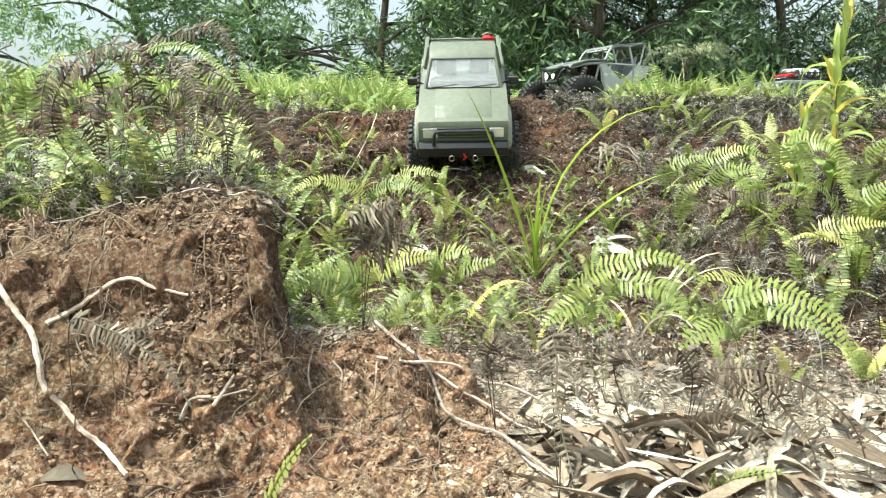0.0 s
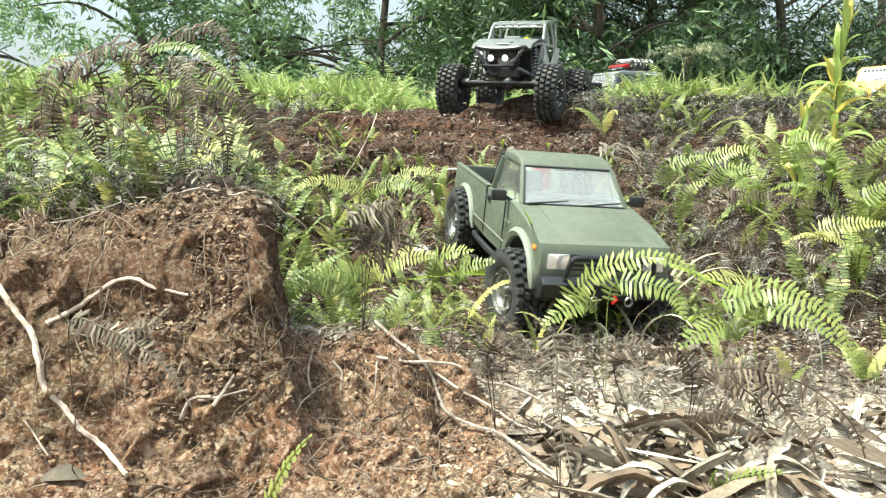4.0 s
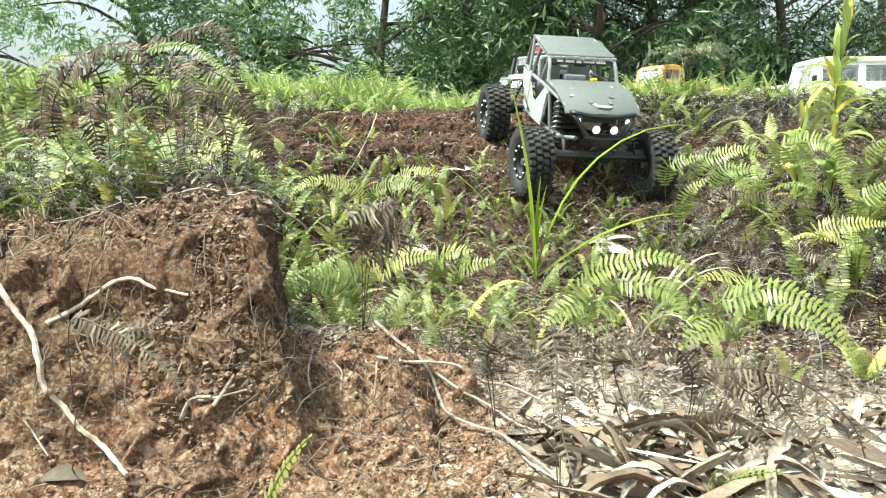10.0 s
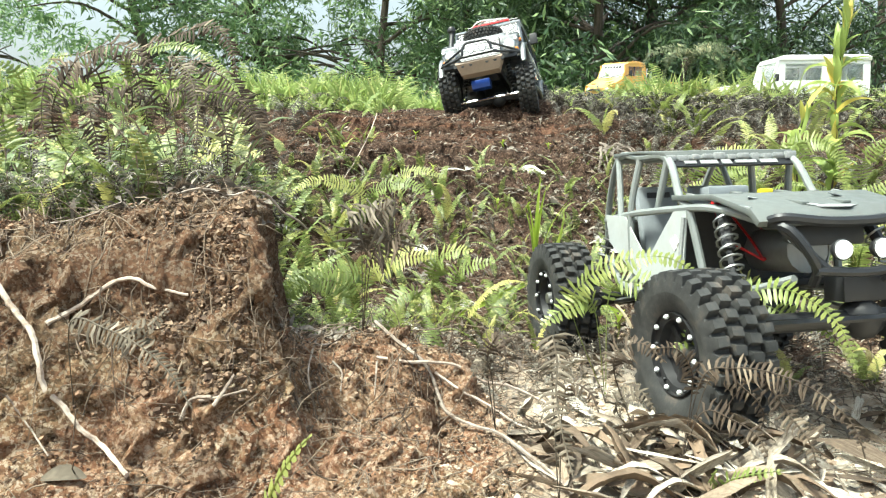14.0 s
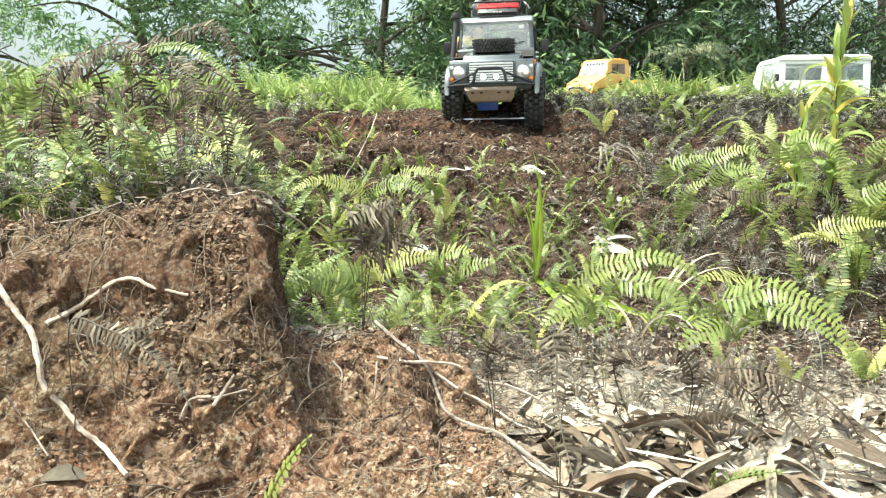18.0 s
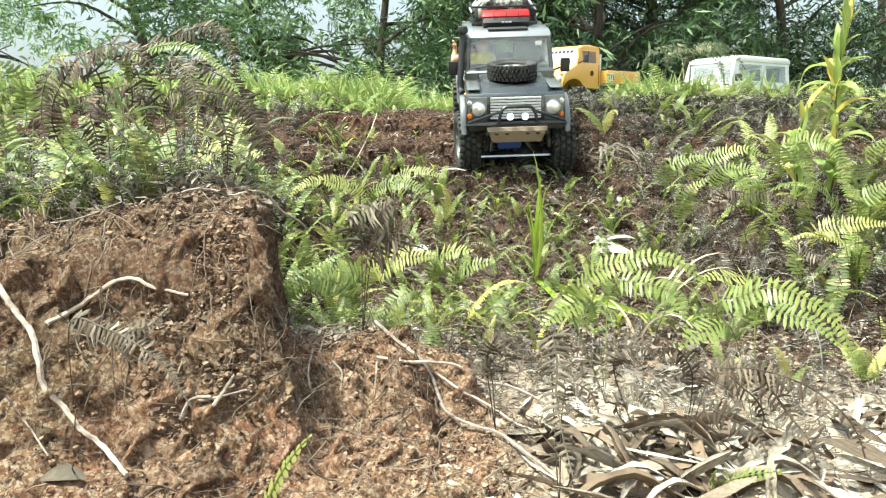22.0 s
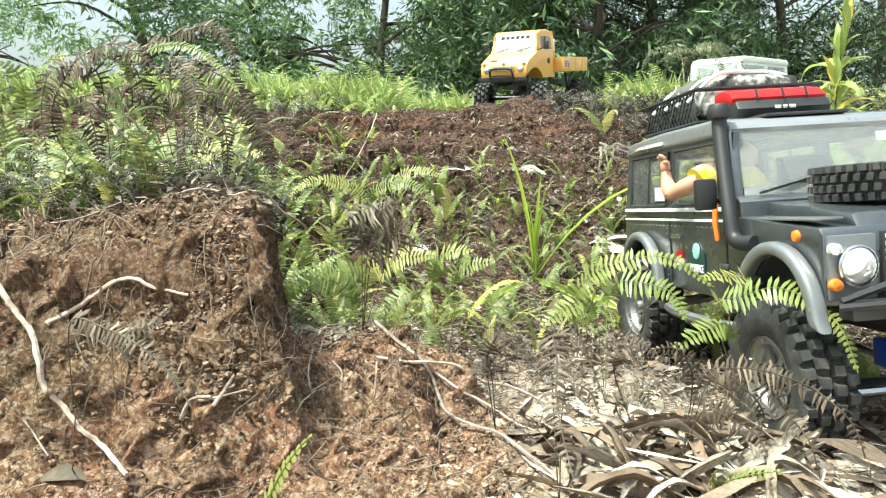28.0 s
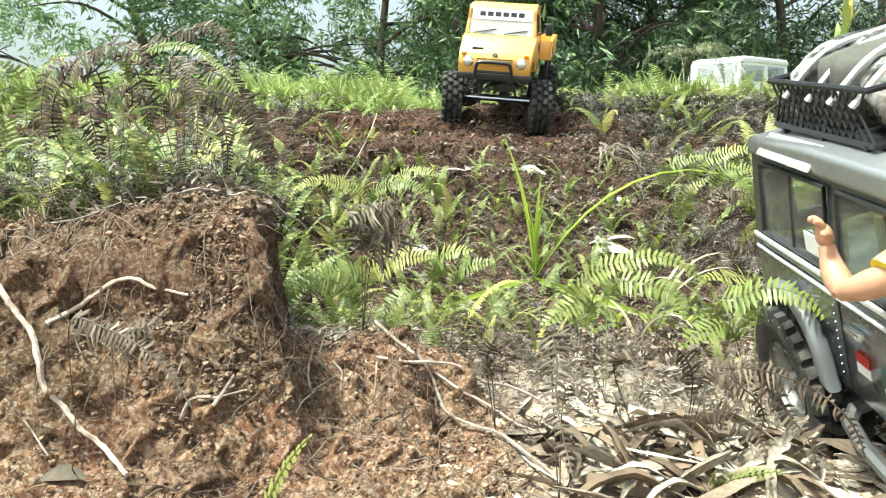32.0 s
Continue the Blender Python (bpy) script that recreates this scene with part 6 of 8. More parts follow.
# ---- olive pickup ----
def pickup():
    car = thing("pickup_truck", "olive green scale-model pickup truck with black bumper", "model truck", "scale-model trucks")
    ax = (0.148, -0.146)

    def tuck(x, y, z):
        k = 1 - 0.35 * max(0, z - 0.125) - 0.25 * max(0, 0.105 - z) - max(0, x - 0.19) * 0.9
        return x, y * k, z
    low = [(0.206, 0.09), (0.219, 0.098), (0.219, 0.128), (0.212, 0.139), (0.16, 0.152), (0.10, 0.162), (0.03, 0.160), (-0.03, 0.158), (-0.03, 0.086)]
    low = low + [(ax[0] - 0.060, 0.086)] + arc(ax[0], 0.073, 0.060, 165, 15, 12) + [(ax[0] + 0.059, 0.09)]
    part("body", made(prism, low, -0.086, 0.086, 0.006, tuck, 3), MAT["olive"], car)
    part("bonnet", made(prism, [(0.205, 0.138), (0.20, 0.1428), (0.15, 0.1553), (0.108, 0.1630), (0.108, 0.158)], -0.054, 0.054, 0.003), MAT["olive"], car)
    # load bed
    for s in (-1, 1):
        side = [(-0.0325, 0.157), (-0.234, 0.157), (-0.236, 0.15), (-0.236, 0.094), (ax[1] - 0.059, 0.088)] + arc(ax[1], 0.073, 0.060, 165, 15, 12) + [(-0.0325, 0.086)]
        part("bed_side", made(prism, side, s * 0.086, s * 0.0795, 0.0015, tuck), MAT["olive"], car)
        part("bed_rail", made(box, (-0.134, s * 0.0815, 0.159), (0.204, 0.009, 0.004), 0.0015), MAT["olive"], car)
        for cx in ax:
            pts = [(x, s * 0.0865, z) for x, z in arc(cx, 0.073, 0.062, 172, 8, 14)]
            part("fender_flare", made(tube, pts, [0.003] + [0.0062] * 13 + [0.003], 6), MAT["olive_light"], car, "pale rounded wheel-arch flare")
        part("door_seam", made(box, (-0.029, s * 0.0858, 0.125), (0.0018, 0.002, 0.066)), MAT["black"], car)
        part("door_seam", made(box, (0.068, s * 0.0858, 0.125), (0.0018, 0.002, 0.066)), MAT["black"], car)
        part("door_handle", made(box, (-0.014, s * 0.0862, 0.146), (0.018, 0.005, 0.006), 0.0015), MAT["black"], car, "black door handle")
        part("trim_strip", made(box, (0.02, s * 0.0866, 0.104), (0.24, 0.0015, 0.0018)), MAT["olive_light"], car)
        part("side_marker", made(box, (0.196, s * 0.083, 0.130), (0.012, 0.006, 0.005), 0.001), MAT["amber"], car, "amber side marker lamp")
        part("fender_badge", made(box, (0.085, s * 0.0862, 0.134), (0.022, 0.001, 0.003)), MAT["olive_light"], car)
        part("rock_slider", made(tube, curve_pts([(0.075, s * 0.076, 0.078), (0.06, s * 0.088, 0.077), (-0.06, s * 0.088, 0.077), (-0.075, s * 0.076, 0.078)], 4), 0.0045, 8), MAT["steel_black"], car)
    part("bed_floor", made(box, (-0.133, 0, 0.120), (0.20, 0.158, 0.004)), MAT["black"], car)
    part("bed_front", made(box, (-0.034, 0, 0.139), (0.005, 0.158, 0.034)), MAT["olive"], car)
    gate = part("tailgate", made(box, (-0.2335, 0, 0.125), (0.006, 0.158, 0.062), 0.0015), MAT["olive"], car)
    part("tailgate_handle", made(box, (-0.2375, 0, 0.138), (0.003, 0.03, 0.008), 0.001), MAT["black"], gate)
    for s in (-1, 1):
        part("tail_lamp", made(box, (-0.2375, s * 0.074, 0.13), (0.004, 0.012, 0.026), 0.001), MAT["red"], car)
    # cab
    part("roof", made(prism, [(-0.022, 0.204), (-0.026, 0.210), (-0.018, 0.2165), (0.02, 0.2185), (0.048, 0.215), (0.058, 0.207), (0.054, 0.203)], -0.067, 0.067, 0.006, None, 3), MAT["olive"], car)
    for s in (-1, 1):
        part("pillar", made(beam, (0.100, s * 0.0735, 0.160), (0.055, s * 0.0635, 0.206), 0.007, 0.006, 0.0015), MAT["olive"], car)
        part("pillar", made(beam, (-0.022, s * 0.0755, 0.156), (-0.020, s * 0.0645, 0.206), 0.007, 0.014, 0.0015), MAT["olive"], car)
        part("quarter_post", made(beam, (0.066, s * 0.0735, 0.160), (0.047, s * 0.0645, 0.205), 0.002, 0.002), MAT["black"], car)
        pane("side_window", [(-0.016, s * 0.0735, 0.160), (0.092, s * 0.0735, 0.162), (0.052, s * 0.064, 0.205), (-0.016, s * 0.064, 0.205)], car)
        m = part("mirror", made(box, (0.078, s * 0.100, 0.168), (0.009, 0.021, 0.015), 0.003), MAT["black"], car, "black door mirror")
        part("mirror_arm", made(beam, (0.072, s * 0.076, 0.158), (0.077, s * 0.092, 0.167), 0.004, 0.004), MAT["black"], m)
        part("wiper", made(beam, (0.104, s * 0.038 - 0.03, 0.1635), (0.099, s * 0.038 + 0.028, 0.1685), 0.0018, 0.0018), MAT["black"], car)
        part("rear_post", made(beam, (-0.028, s * 0.072, 0.157), (-0.024, s * 0.062, 0.206), 0.012, 0.004), MAT["olive"], car)
    pane("windscreen", [(0.099, -0.0715, 0.1625), (0.099, 0.0715, 0.1625), (0.0565, 0.0615, 0.2055), (0.0565, -0.0615, 0.2055)], car, mat="screen_mid")
    seal = bmesh.new()
    tube(seal, [(0.101, -0.072, 0.1625), (0.101, 0.072, 0.1625), (0.058, 0.0625, 0.2060), (0.058, -0.0625, 0.2060), (0.101, -0.072, 0.1625)], 0.0016, 5)
    part("window_seal", seal, MAT["black"], car)
    pane("rear_window", [(-0.0265, 0.064, 0.163), (-0.0265, -0.064, 0.163), (-0.0245, -0.056, 0.203), (-0.0245, 0.056, 0.203)], car)
    part("dashboard", made(prism, [(0.06, 0.158), (0.094, 0.1605), (0.088, 0.171), (0.064, 0.172)], -0.066, 0.066, 0.002), MAT["black"], car)
    for s in (-1, 1):
        part("seat", made(prism, [(-0.012, 0.156), (0.016, 0.156), (0.002, 0.190), (-0.010, 0.190)], s * 0.034 - 0.020, s * 0.034 + 0.020, 0.003), MAT["black"], car)
    # nose
    part("grille", made(box, (0.2185, 0, 0.119), (0.004, 0.094, 0.020), 0.001), MAT["black"], car, "dark slotted grille")
    for k in range(3):
        part("grille_bar", made(box, (0.2212, 0, 0.113 + 0.006 * k), (0.002, 0.092, 0.0016)), MAT["olive"], car)
    for s in (-1, 1):
        part("headlight", made(box, (0.2165, s * 0.062, 0.119), (0.008, 0.027, 0.019), 0.002), MAT["lamp"], car, "clear rectangular headlight")
    bump_ = [(0.205, 0.103), (0.238, 0.103), (0.245, 0.096), (0.240, 0.078), (0.228, 0.071), (0.205, 0.074)]
    bp = part("bumper", made(prism, bump_, -0.084, 0.084, 0.003, lambda x, y, z: (x - 0.25 * max(0, abs(y) - 0.05), y, z)), MAT["steel_black"], car, "black steel winch bumper")
    for s in (-1, 1):
        ring = [(0.247, s * 0.022 + 0.0045 * math.cos(a), 0.080 + 0.0055 * math.sin(a)) for a in (k * math.tau / 12 for k in range(13))]
        part("shackle", made(tube, ring, 0.0013, 6, False), MAT["dull_metal"], bp, "grey bow shackle")
    part("bull_bar", made(tube, curve_pts([(0.232, -0.055, 0.100), (0.236, -0.053, 0.122), (0.236, -0.044, 0.129), (0.237, 0.0, 0.130), (0.236, 0.044, 0.129), (0.236, 0.053, 0.122), (0.232, 0.055, 0.100)], 5), 0.0032, 8), MAT["steel_black"], car)
    part("winch_hook", made(tube, [(0.247, 0, 0.09), (0.252, 0.004, 0.084), (0.25, 0.0, 0.079)], 0.002, 6), MAT["red"], bp)
    # roll bar and load
    part("roll_bar", made(tube, curve_pts([(-0.045, -0.070, 0.122), (-0.045, -0.066, 0.196), (-0.045, -0.050, 0.206), (-0.045, 0.050, 0.206), (-0.045, 0.066, 0.196), (-0.045, 0.070, 0.122)], 4), 0.0036, 8), MAT["steel_black"], car, "black tubular roll bar")
    for s in (-1, 1):
        part("roll_bar_stay", made(tube, [(-0.046, s * 0.060, 0.199), (-0.105, s * 0.068, 0.124)], 0.003, 7), MAT["steel_black"], car)
    can = part("jerry_can", made(box, (-0.205, 0.060, 0.146), (0.022, 0.026, 0.046), 0.004), MAT["red"], car, "small red fuel can")
    part("can_cap", made(tube, [(-0.205, 0.066, 0.169), (-0.205, 0.066, 0.174)], 0.004, 8), MAT["black"], can)
    # running gear
    for s in (-1, 1):
        part("chassis_rail", made(box, (-0.005, s * 0.032, 0.084), (0.42, 0.010, 0.014), 0.001), MAT["black"], car)
        for x in ax:
            shock(car, (x, s * 0.055, 0.062), (x - 0.012, s * 0.046, 0.118), 0.006)
    part("gearbox", made(box, (0.0, 0, 0.076), (0.09, 0.05, 0.03), 0.004), MAT["black"], car)
    axle(car, ax[0], 0.056, 0.072, toward=1)
    axle(car, ax[1], 0.056, 0.072, toward=-1)
    w = wheel_set(car, [(ax[0], -0.088, 0.056), (ax[0], 0.088, 0.056), (ax[1], -0.088, 0.056), (ax[1], 0.088, 0.056)], 0.055, 0.038, 0.029, 26, 0.005, MAT["dull_metal"], 8, "grey steel rim")
    return car, w, 0.056


# ---- silver rock buggy ----
MAT["scuff"] = material("scuffed_white", plain((0.27, 0.28, 0.275), 0.7, 0, 0.5, 400))


def plate_blob(bm, lx, ly):
    """A thin ragged flake."""
    rg = random.Random(int(lx * 1e4))
    ring = []
    for k in range(11):
        a = k * math.tau / 11
        q = rg.uniform(0.55, 1.0)
        ring.append(bm.verts.new((lx * q * math.cos(a), ly * q * math.sin(a), 0)))
    face = bm.faces.new(ring)
    out = bmesh.ops.extrude_face_region(bm, geom=[face])
    bmesh.ops.translate(bm, vec=(0, 0, -0.0007), verts=[v for v in out["geom"] if isinstance(v, bmesh.types.BMVert)])


def buggy():
    car = thing("rock_buggy", "silver-grey scale-model rock buggy with tube cage and big tyres", "model buggy", "scale-model trucks")
    T = lambda name, pts, r=0.0036, m="steel_black", lab="": part(name, made(tube, curve_pts(pts, 4), r, 8), MAT["cage" if name in ("cage_tube", "cross_tube") else m], car, lab)
    part("roof_panel", made(prism, [(0.014, 0.219), (0.012, 0.2235), (-0.05, 0.2320), (-0.112, 0.2370), (-0.114, 0.2330), (-0.05, 0.2290)], -0.067, 0.067, 0.0012,
                            lambda x, y, z: (x, y * (1 + 0.35 * x), z)), MAT["buggy_paint"], car, "worn silver roof panel")
    visor = part("sun_visor", made(prism, [(0.013, 0.2165), (0.020, 0.209), (0.019, 0.2075), (0.011, 0.2145)], -0.062, 0.062), MAT["steel_black"], car)
    bars(visor, "visor_writing", (0.0178, -0.050, 0.2125), (0, 1, 0), (-0.68, 0, 0.73), [(0.0, 0, 0.012, 0.004), (0.016, 0, 0.018, 0.005), (0.038, 0, 0.010, 0.006), (0.052, 0, 0.022, 0.004), (0.078, 0, 0.018, 0.005)], "scuff")
    part("bonnet", made(prism, [(0.034, 0.181), (0.10, 0.177), (0.152, 0.162), (0.162, 0.152), (0.158, 0.148), (0.148, 0.157), (0.10, 0.172), (0.034, 0.176)], -0.072, 0.072, 0.0012,
                        lambda x, y, z: (x, y * (1.02 - 0.5 * max(0, x - 0.06)), z)), MAT["buggy_paint"], car, "scuffed silver bonnet panel")
    rs = random.Random(21)
    for k in range(11):
        y = -0.062 + 0.0124 * k
        part("torn_lip", made(box, (0.0150 + rs.uniform(-0.001, 0.001), y, 0.2185 - rs.uniform(0, 0.002)), (0.0035, 0.0115 * rs.uniform(0.6, 1.0), 0.0052 * rs.uniform(0.6, 1.5)), 0.001), MAT["scuff"], car, "torn white edge of the roof panel")
    for k, (x, y, lx, ly) in enumerate(((0.152, 0.004, 0.006, 0.020), (0.146, -0.012, 0.006, 0.007), (0.118, -0.046, 0.005, 0.012), (0.09, -0.040, 0.006, 0.005), (0.07, 0.045, 0.004, 0.010), (0.12, 0.03, 0.012, 0.003))):
        z = 0.181 - 0.06 * max(0, x - 0.04) if x < 0.10 else 0.1774 - 0.288 * (x - 0.10)
        o = part("scuff", made(plate_blob, lx, ly), MAT["scuff"], car, "white scuff on the bonnet")
        o.matrix_local = pose(x, y, z + 0.0003, 0, 4 if x < 0.10 else 16.1, 20 * k)
    for s in (-1, 1):
        part("bonnet_rib", made(beam, (0.05, s * 0.022, 0.1808), (0.145, s * 0.018, 0.1650), 0.007, 0.0035, 0.0015), MAT["buggy_paint"], car)
        part("scuff", made(beam, (0.060, s * 0.0715, 0.1802), (0.150, s * 0.0690, 0.1625), 0.0022, 0.0016), MAT["scuff"], car, "whitish scuffed panel edge")
        part("door_scuff", made(beam, (0.040, s * 0.0738, 0.094), (0.056, s * 0.0738, 0.160), 0.0016, 0.0050), MAT["scuff"], car, "whitish scuffed door edge")
        side = [(0.060, 0.166), (0.036, 0.166), (-0.012, 0.128), (-0.030, 0.128), (-0.070, 0.166), (-0.120, 0.170), (-0.112, 0.140), (-0.060, 0.110), (-0.02, 0.092), (0.040, 0.092), (0.052, 0.12)]
        part("door_panel", made(prism, side, s * 0.073, s * 0.0715), MAT["buggy_side"], car, "pale silver cut-away door panel")
        bars(car, "door_writing", (0.030, s * 0.0735, 0.140), (-0.7, 0, 0.7), (0.7, 0, 0.7), [(-0.012, 0.000, 0.012, 0.004), (-0.012, 0.007, 0.009, 0.004)], "white")
        # cage
        T("cage_tube", [(0.060, s * 0.068, 0.168), (0.040, s * 0.068, 0.178), (0.012, s * 0.064, 0.217), (-0.05, s * 0.062, 0.225), (-0.108, s * 0.060, 0.231), (-0.150, s * 0.056, 0.180), (-0.172, s * 0.050, 0.130)])
        T("cage_tube", [(-0.050, s * 0.062, 0.225), (-0.060, s * 0.070, 0.17), (-0.062, s * 0.07, 0.095)])
        T("cage_tube", [(0.012, s * 0.064, 0.217), (-0.002, s * 0.069, 0.17)], 0.0034)
        T("cage_tube", [(0.150, s * 0.052, 0.150), (0.10, s * 0.068, 0.165), (0.04, s * 0.070, 0.168), (-0.06, s * 0.070, 0.168), (-0.16, s * 0.055, 0.165)])
        T("cage_tube", [(0.165, s * 0.045, 0.108), (0.10, s * 0.060, 0.095), (-0.08, s * 0.066, 0.09), (-0.17, s * 0.048, 0.12)])
        T("cage_tube", [(0.06, s * 0.070, 0.166), (0.075, s * 0.064, 0.094)])
        T("cage_tube", [(-0.108, s * 0.060, 0.231), (-0.085, s * 0.07, 0.165)], 0.0034)
        T("bumper_tube", [(0.152, s * 0.060, 0.150), (0.172, s * 0.052, 0.145), (0.178, s * 0.036, 0.118), (0.166, s * 0.030, 0.104)], 0.0038)
        T("bumper_tube", [(0.166, s * 0.056, 0.148), (0.178, s * 0.024, 0.112)], 0.0034)
        # seats
        st = part("seat", made(prism, [(-0.075, 0.112), (-0.025, 0.108), (-0.022, 0.118), (-0.062, 0.124), (-0.078, 0.196), (-0.092, 0.198)], s * 0.031 - 0.023, s * 0.031 + 0.023, 0.005, None, 2), MAT["seat"], car, "grey bucket seat")
        part("headrest_slot", made(box, (-0.0765, s * 0.031, 0.188), (0.004, 0.026, 0.006), 0.001), MAT["black"], st)
        round_lamp(car, (0.180, s * 0.0165, 0.129), 0.0076, "lamp_sheen", "black")
        round_lamp(car, (0.164, s * 0.046, 0.140), 0.0052, "lamp_sheen", "black")
        shock(car, (0.145, s * 0.078, 0.086), (0.098, s * 0.062, 0.166), 0.0085)
        shock(car, (-0.148, s * 0.078, 0.088), (-0.115, s * 0.058, 0.172), 0.0085)
    T("bumper_tube", [(0.154, -0.060, 0.151), (0.168, -0.054, 0.154), (0.172, -0.02, 0.150), (0.172, 0.02, 0.150), (0.168, 0.054, 0.154), (0.154, 0.060, 0.151)], 0.0042)
    T("bumper_tube", [(0.178, -0.036, 0.114), (0.182, 0, 0.112), (0.178, 0.036, 0.114)], 0.0036)
    T("cross_tube", [(0.012, -0.064, 0.217), (0.012, 0.064, 0.217)], 0.0034)
    T("cross_tube", [(-0.050, -0.062, 0.224), (-0.050, 0.062, 0.224)], 0.0034)
    T("cross_tube", [(-0.108, -0.060, 0.229), (-0.108, 0.060, 0.229)], 0.0034)
    T("cross_tube", [(-0.160, -0.055, 0.165), (-0.160, 0.055, 0.165)], 0.0034)
    # black plate added for the dark open space behind the nose tubes
    part("grille", made(box, (0.146, 0, 0.140), (0.004, 0.060, 0.016), 0.002), MAT["black"], car)
    part("firewall", made(box, (0.040, 0, 0.135), (0.004, 0.13, 0.068)), MAT["dark_glass"], car)
    part("cockpit_floor", made(box, (-0.03, 0, 0.098), (0.19, 0.125, 0.006), 0.001), MAT["black"], car)
    part("dashboard", made(box, (0.028, 0, 0.160), (0.022, 0.118, 0.016), 0.003), MAT["black"], car)
    part("electronics_box", made(box, (0.008, 0.006, 0.170), (0.020, 0.050, 0.009), 0.003), MAT["red"], car, "red electronics on the dashboard")
    part("connector", made(box, (0.030, 0.024, 0.182), (0.007, 0.013, 0.006), 0.002), MAT["yellow"], car, "yellow battery connector")
    part("receiver", made(box, (0.020, -0.012, 0.182), (0.018, 0.042, 0.014), 0.003), MAT["seat"], car, "grey receiver case")
    wires = bmesh.new()
    for k in range(4):
        tube(wires, curve_pts([(0.01, -0.02 + 0.012 * k, 0.18), (0.03, -0.03 + 0.01 * k, 0.172), (0.07, -0.04 + 0.02 * k, 0.14), (0.09, -0.02, 0.12)], 5), 0.0012, 5)
    part("wires", wires, MAT["red"], car, "loose red wires")
    part("motor", made(tube, [(0.06, 0, 0.128), (0.12, 0, 0.128)], 0.019, 14), MAT["dull_metal"], car)
    part("battery", made(box, (-0.128, 0, 0.148), (0.045, 0.085, 0.028), 0.003), MAT["black"], car)
    part("skid_plate", made(prism, [(0.08, 0.092), (-0.08, 0.092), (-0.06, 0.082), (0.06, 0.082)], -0.035, 0.035, 0.001), MAT["black"], car)
    part("servo", made(box, (0.150, 0.02, 0.098), (0.024, 0.042, 0.020), 0.002), MAT["black"], car)
    axle(car, 0.152, 0.074, 0.092, toward=1, rod="steel_black")
    axle(car, -0.151, 0.074, 0.092, toward=-1)
    w = wheel_set(car, [(0.148, -0.116, 0.070), (0.148, 0.116, 0.070), (-0.151, -0.118, 0.072), (-0.151, 0.118, 0.072)], 0.063, 0.048, 0.030, 30, 0.0068, MAT["black"], 6, "black beadlock rim with bright bolts")
    return car, w, 0.064


def lettering(parent, name, words, width, tall, at, side, mat):
    """Raised flat letters on a car's flank, read from outside."""
    cu = bpy.data.curves.new(name, "FONT")
    cu.body, cu.align_x, cu.align_y, cu.extrude, cu.offset = words, "CENTER", "CENTER", 0.02, 0.012
    tmp = bpy.data.objects.new(name, cu)
    me = bpy.data.meshes.new_from_object(tmp)
    bpy.data.objects.remove(tmp)
    bpy.data.curves.remove(cu)
    xs, ys = [v.co.x for v in me.vertices], [v.co.y for v in me.vertices]
    fit = Matrix.Diagonal((width / (max(xs) - min(xs)), tall / (max(ys) - min(ys)), 0.01, 1))
    turn = Matrix(((-side, 0, 0, at[0]), (0, 0, side, at[1]), (0, 1, 0, at[2]), (0, 0, 0, 1)))
    me.transform(turn @ fit)
    me.name = name
    me.materials.clear()
    me.materials.append(mat)
    part(name, me, None, parent)


# ---- shared parts of the two hardtop wagons ----
def sized(car, s):
    """Scales the meshes of a finished thing, so that the object itself keeps scale 1."""
    done = set()
    for o in car.children_recursive:
        if o.data and o.data.name not in done:
            done.add(o.data.name)
            o.data.transform(Matrix.Scale(s, 4))
        o.location = o.location * s


def hardtop_shell(car, col, bottom, xr, xw, top, win, ax, arch_z=0.072, arch_r=0.062):
    """Lower tub with wheel arches, side walls with cut windows, roof."""
    nose = 0.188
    low = [(nose - 0.004, bottom + 0.012), (nose, bottom + 0.02), (nose, 0.158), (nose - 0.004, 0.163), (xw + 0.012, 0.170), (xw, 0.170), (xr, 0.168), (xr, bottom)]
    low += [(ax[1] - arch_r * 0.93, bottom)] + arc(ax[1], arch_z, arch_r, 158, 22, 12) + [(ax[1] + arch_r * 0.94, bottom)]
    low += [(ax[0] - arch_r * 0.94, bottom)] + arc(ax[0], arch_z, arch_r, 158, 22, 12) + [(ax[0] + arch_r * 0.6, bottom + 0.01)]
    part("body", made(prism, low, -0.087, 0.087, 0.005, lambda x, y, z: (x, y * (1 - 0.25 * max(0, 0.12 - z)), z), 2), MAT[col], car)
    part("bonnet", made(prism, [(nose - 0.003, 0.160), (nose - 0.010, 0.172), (0.12, 0.178), (xw + 0.004, 0.181), (xw + 0.004, 0.165)], -0.060, 0.060, 0.004, None, 2), MAT[col], car)
    for s in (-1, 1):
        part("side_wall", made(plate, xr, xw - 0.008, 0.169, top - 0.018, win, s * 0.086, 0.005, 0.008), MAT[col], car)
    rw = bmesh.new()
    zc, zt = 0.169, top - 0.014
    for c_, s_ in (((0, 0, (zc + 0.184) / 2), (0.005, 0.158, 0.184 - zc)), ((0, 0, (zt + 0.232) / 2), (0.005, 0.150, zt - 0.232)), ((0, -0.066, 0.208), (0.005, 0.026, 0.048)), ((0, 0.066, 0.208), (0.005, 0.026, 0.048))):
        box(rw, (xr + 0.003, c_[1], c_[2]), s_)
    part("rear_wall", rw, MAT[col], car)
    pane("rear_window", [(xr + 0.002, 0.053, 0.184), (xr + 0.002, -0.053, 0.184), (xr + 0.002, -0.053, 0.232), (xr + 0.002, 0.053, 0.232)], car)


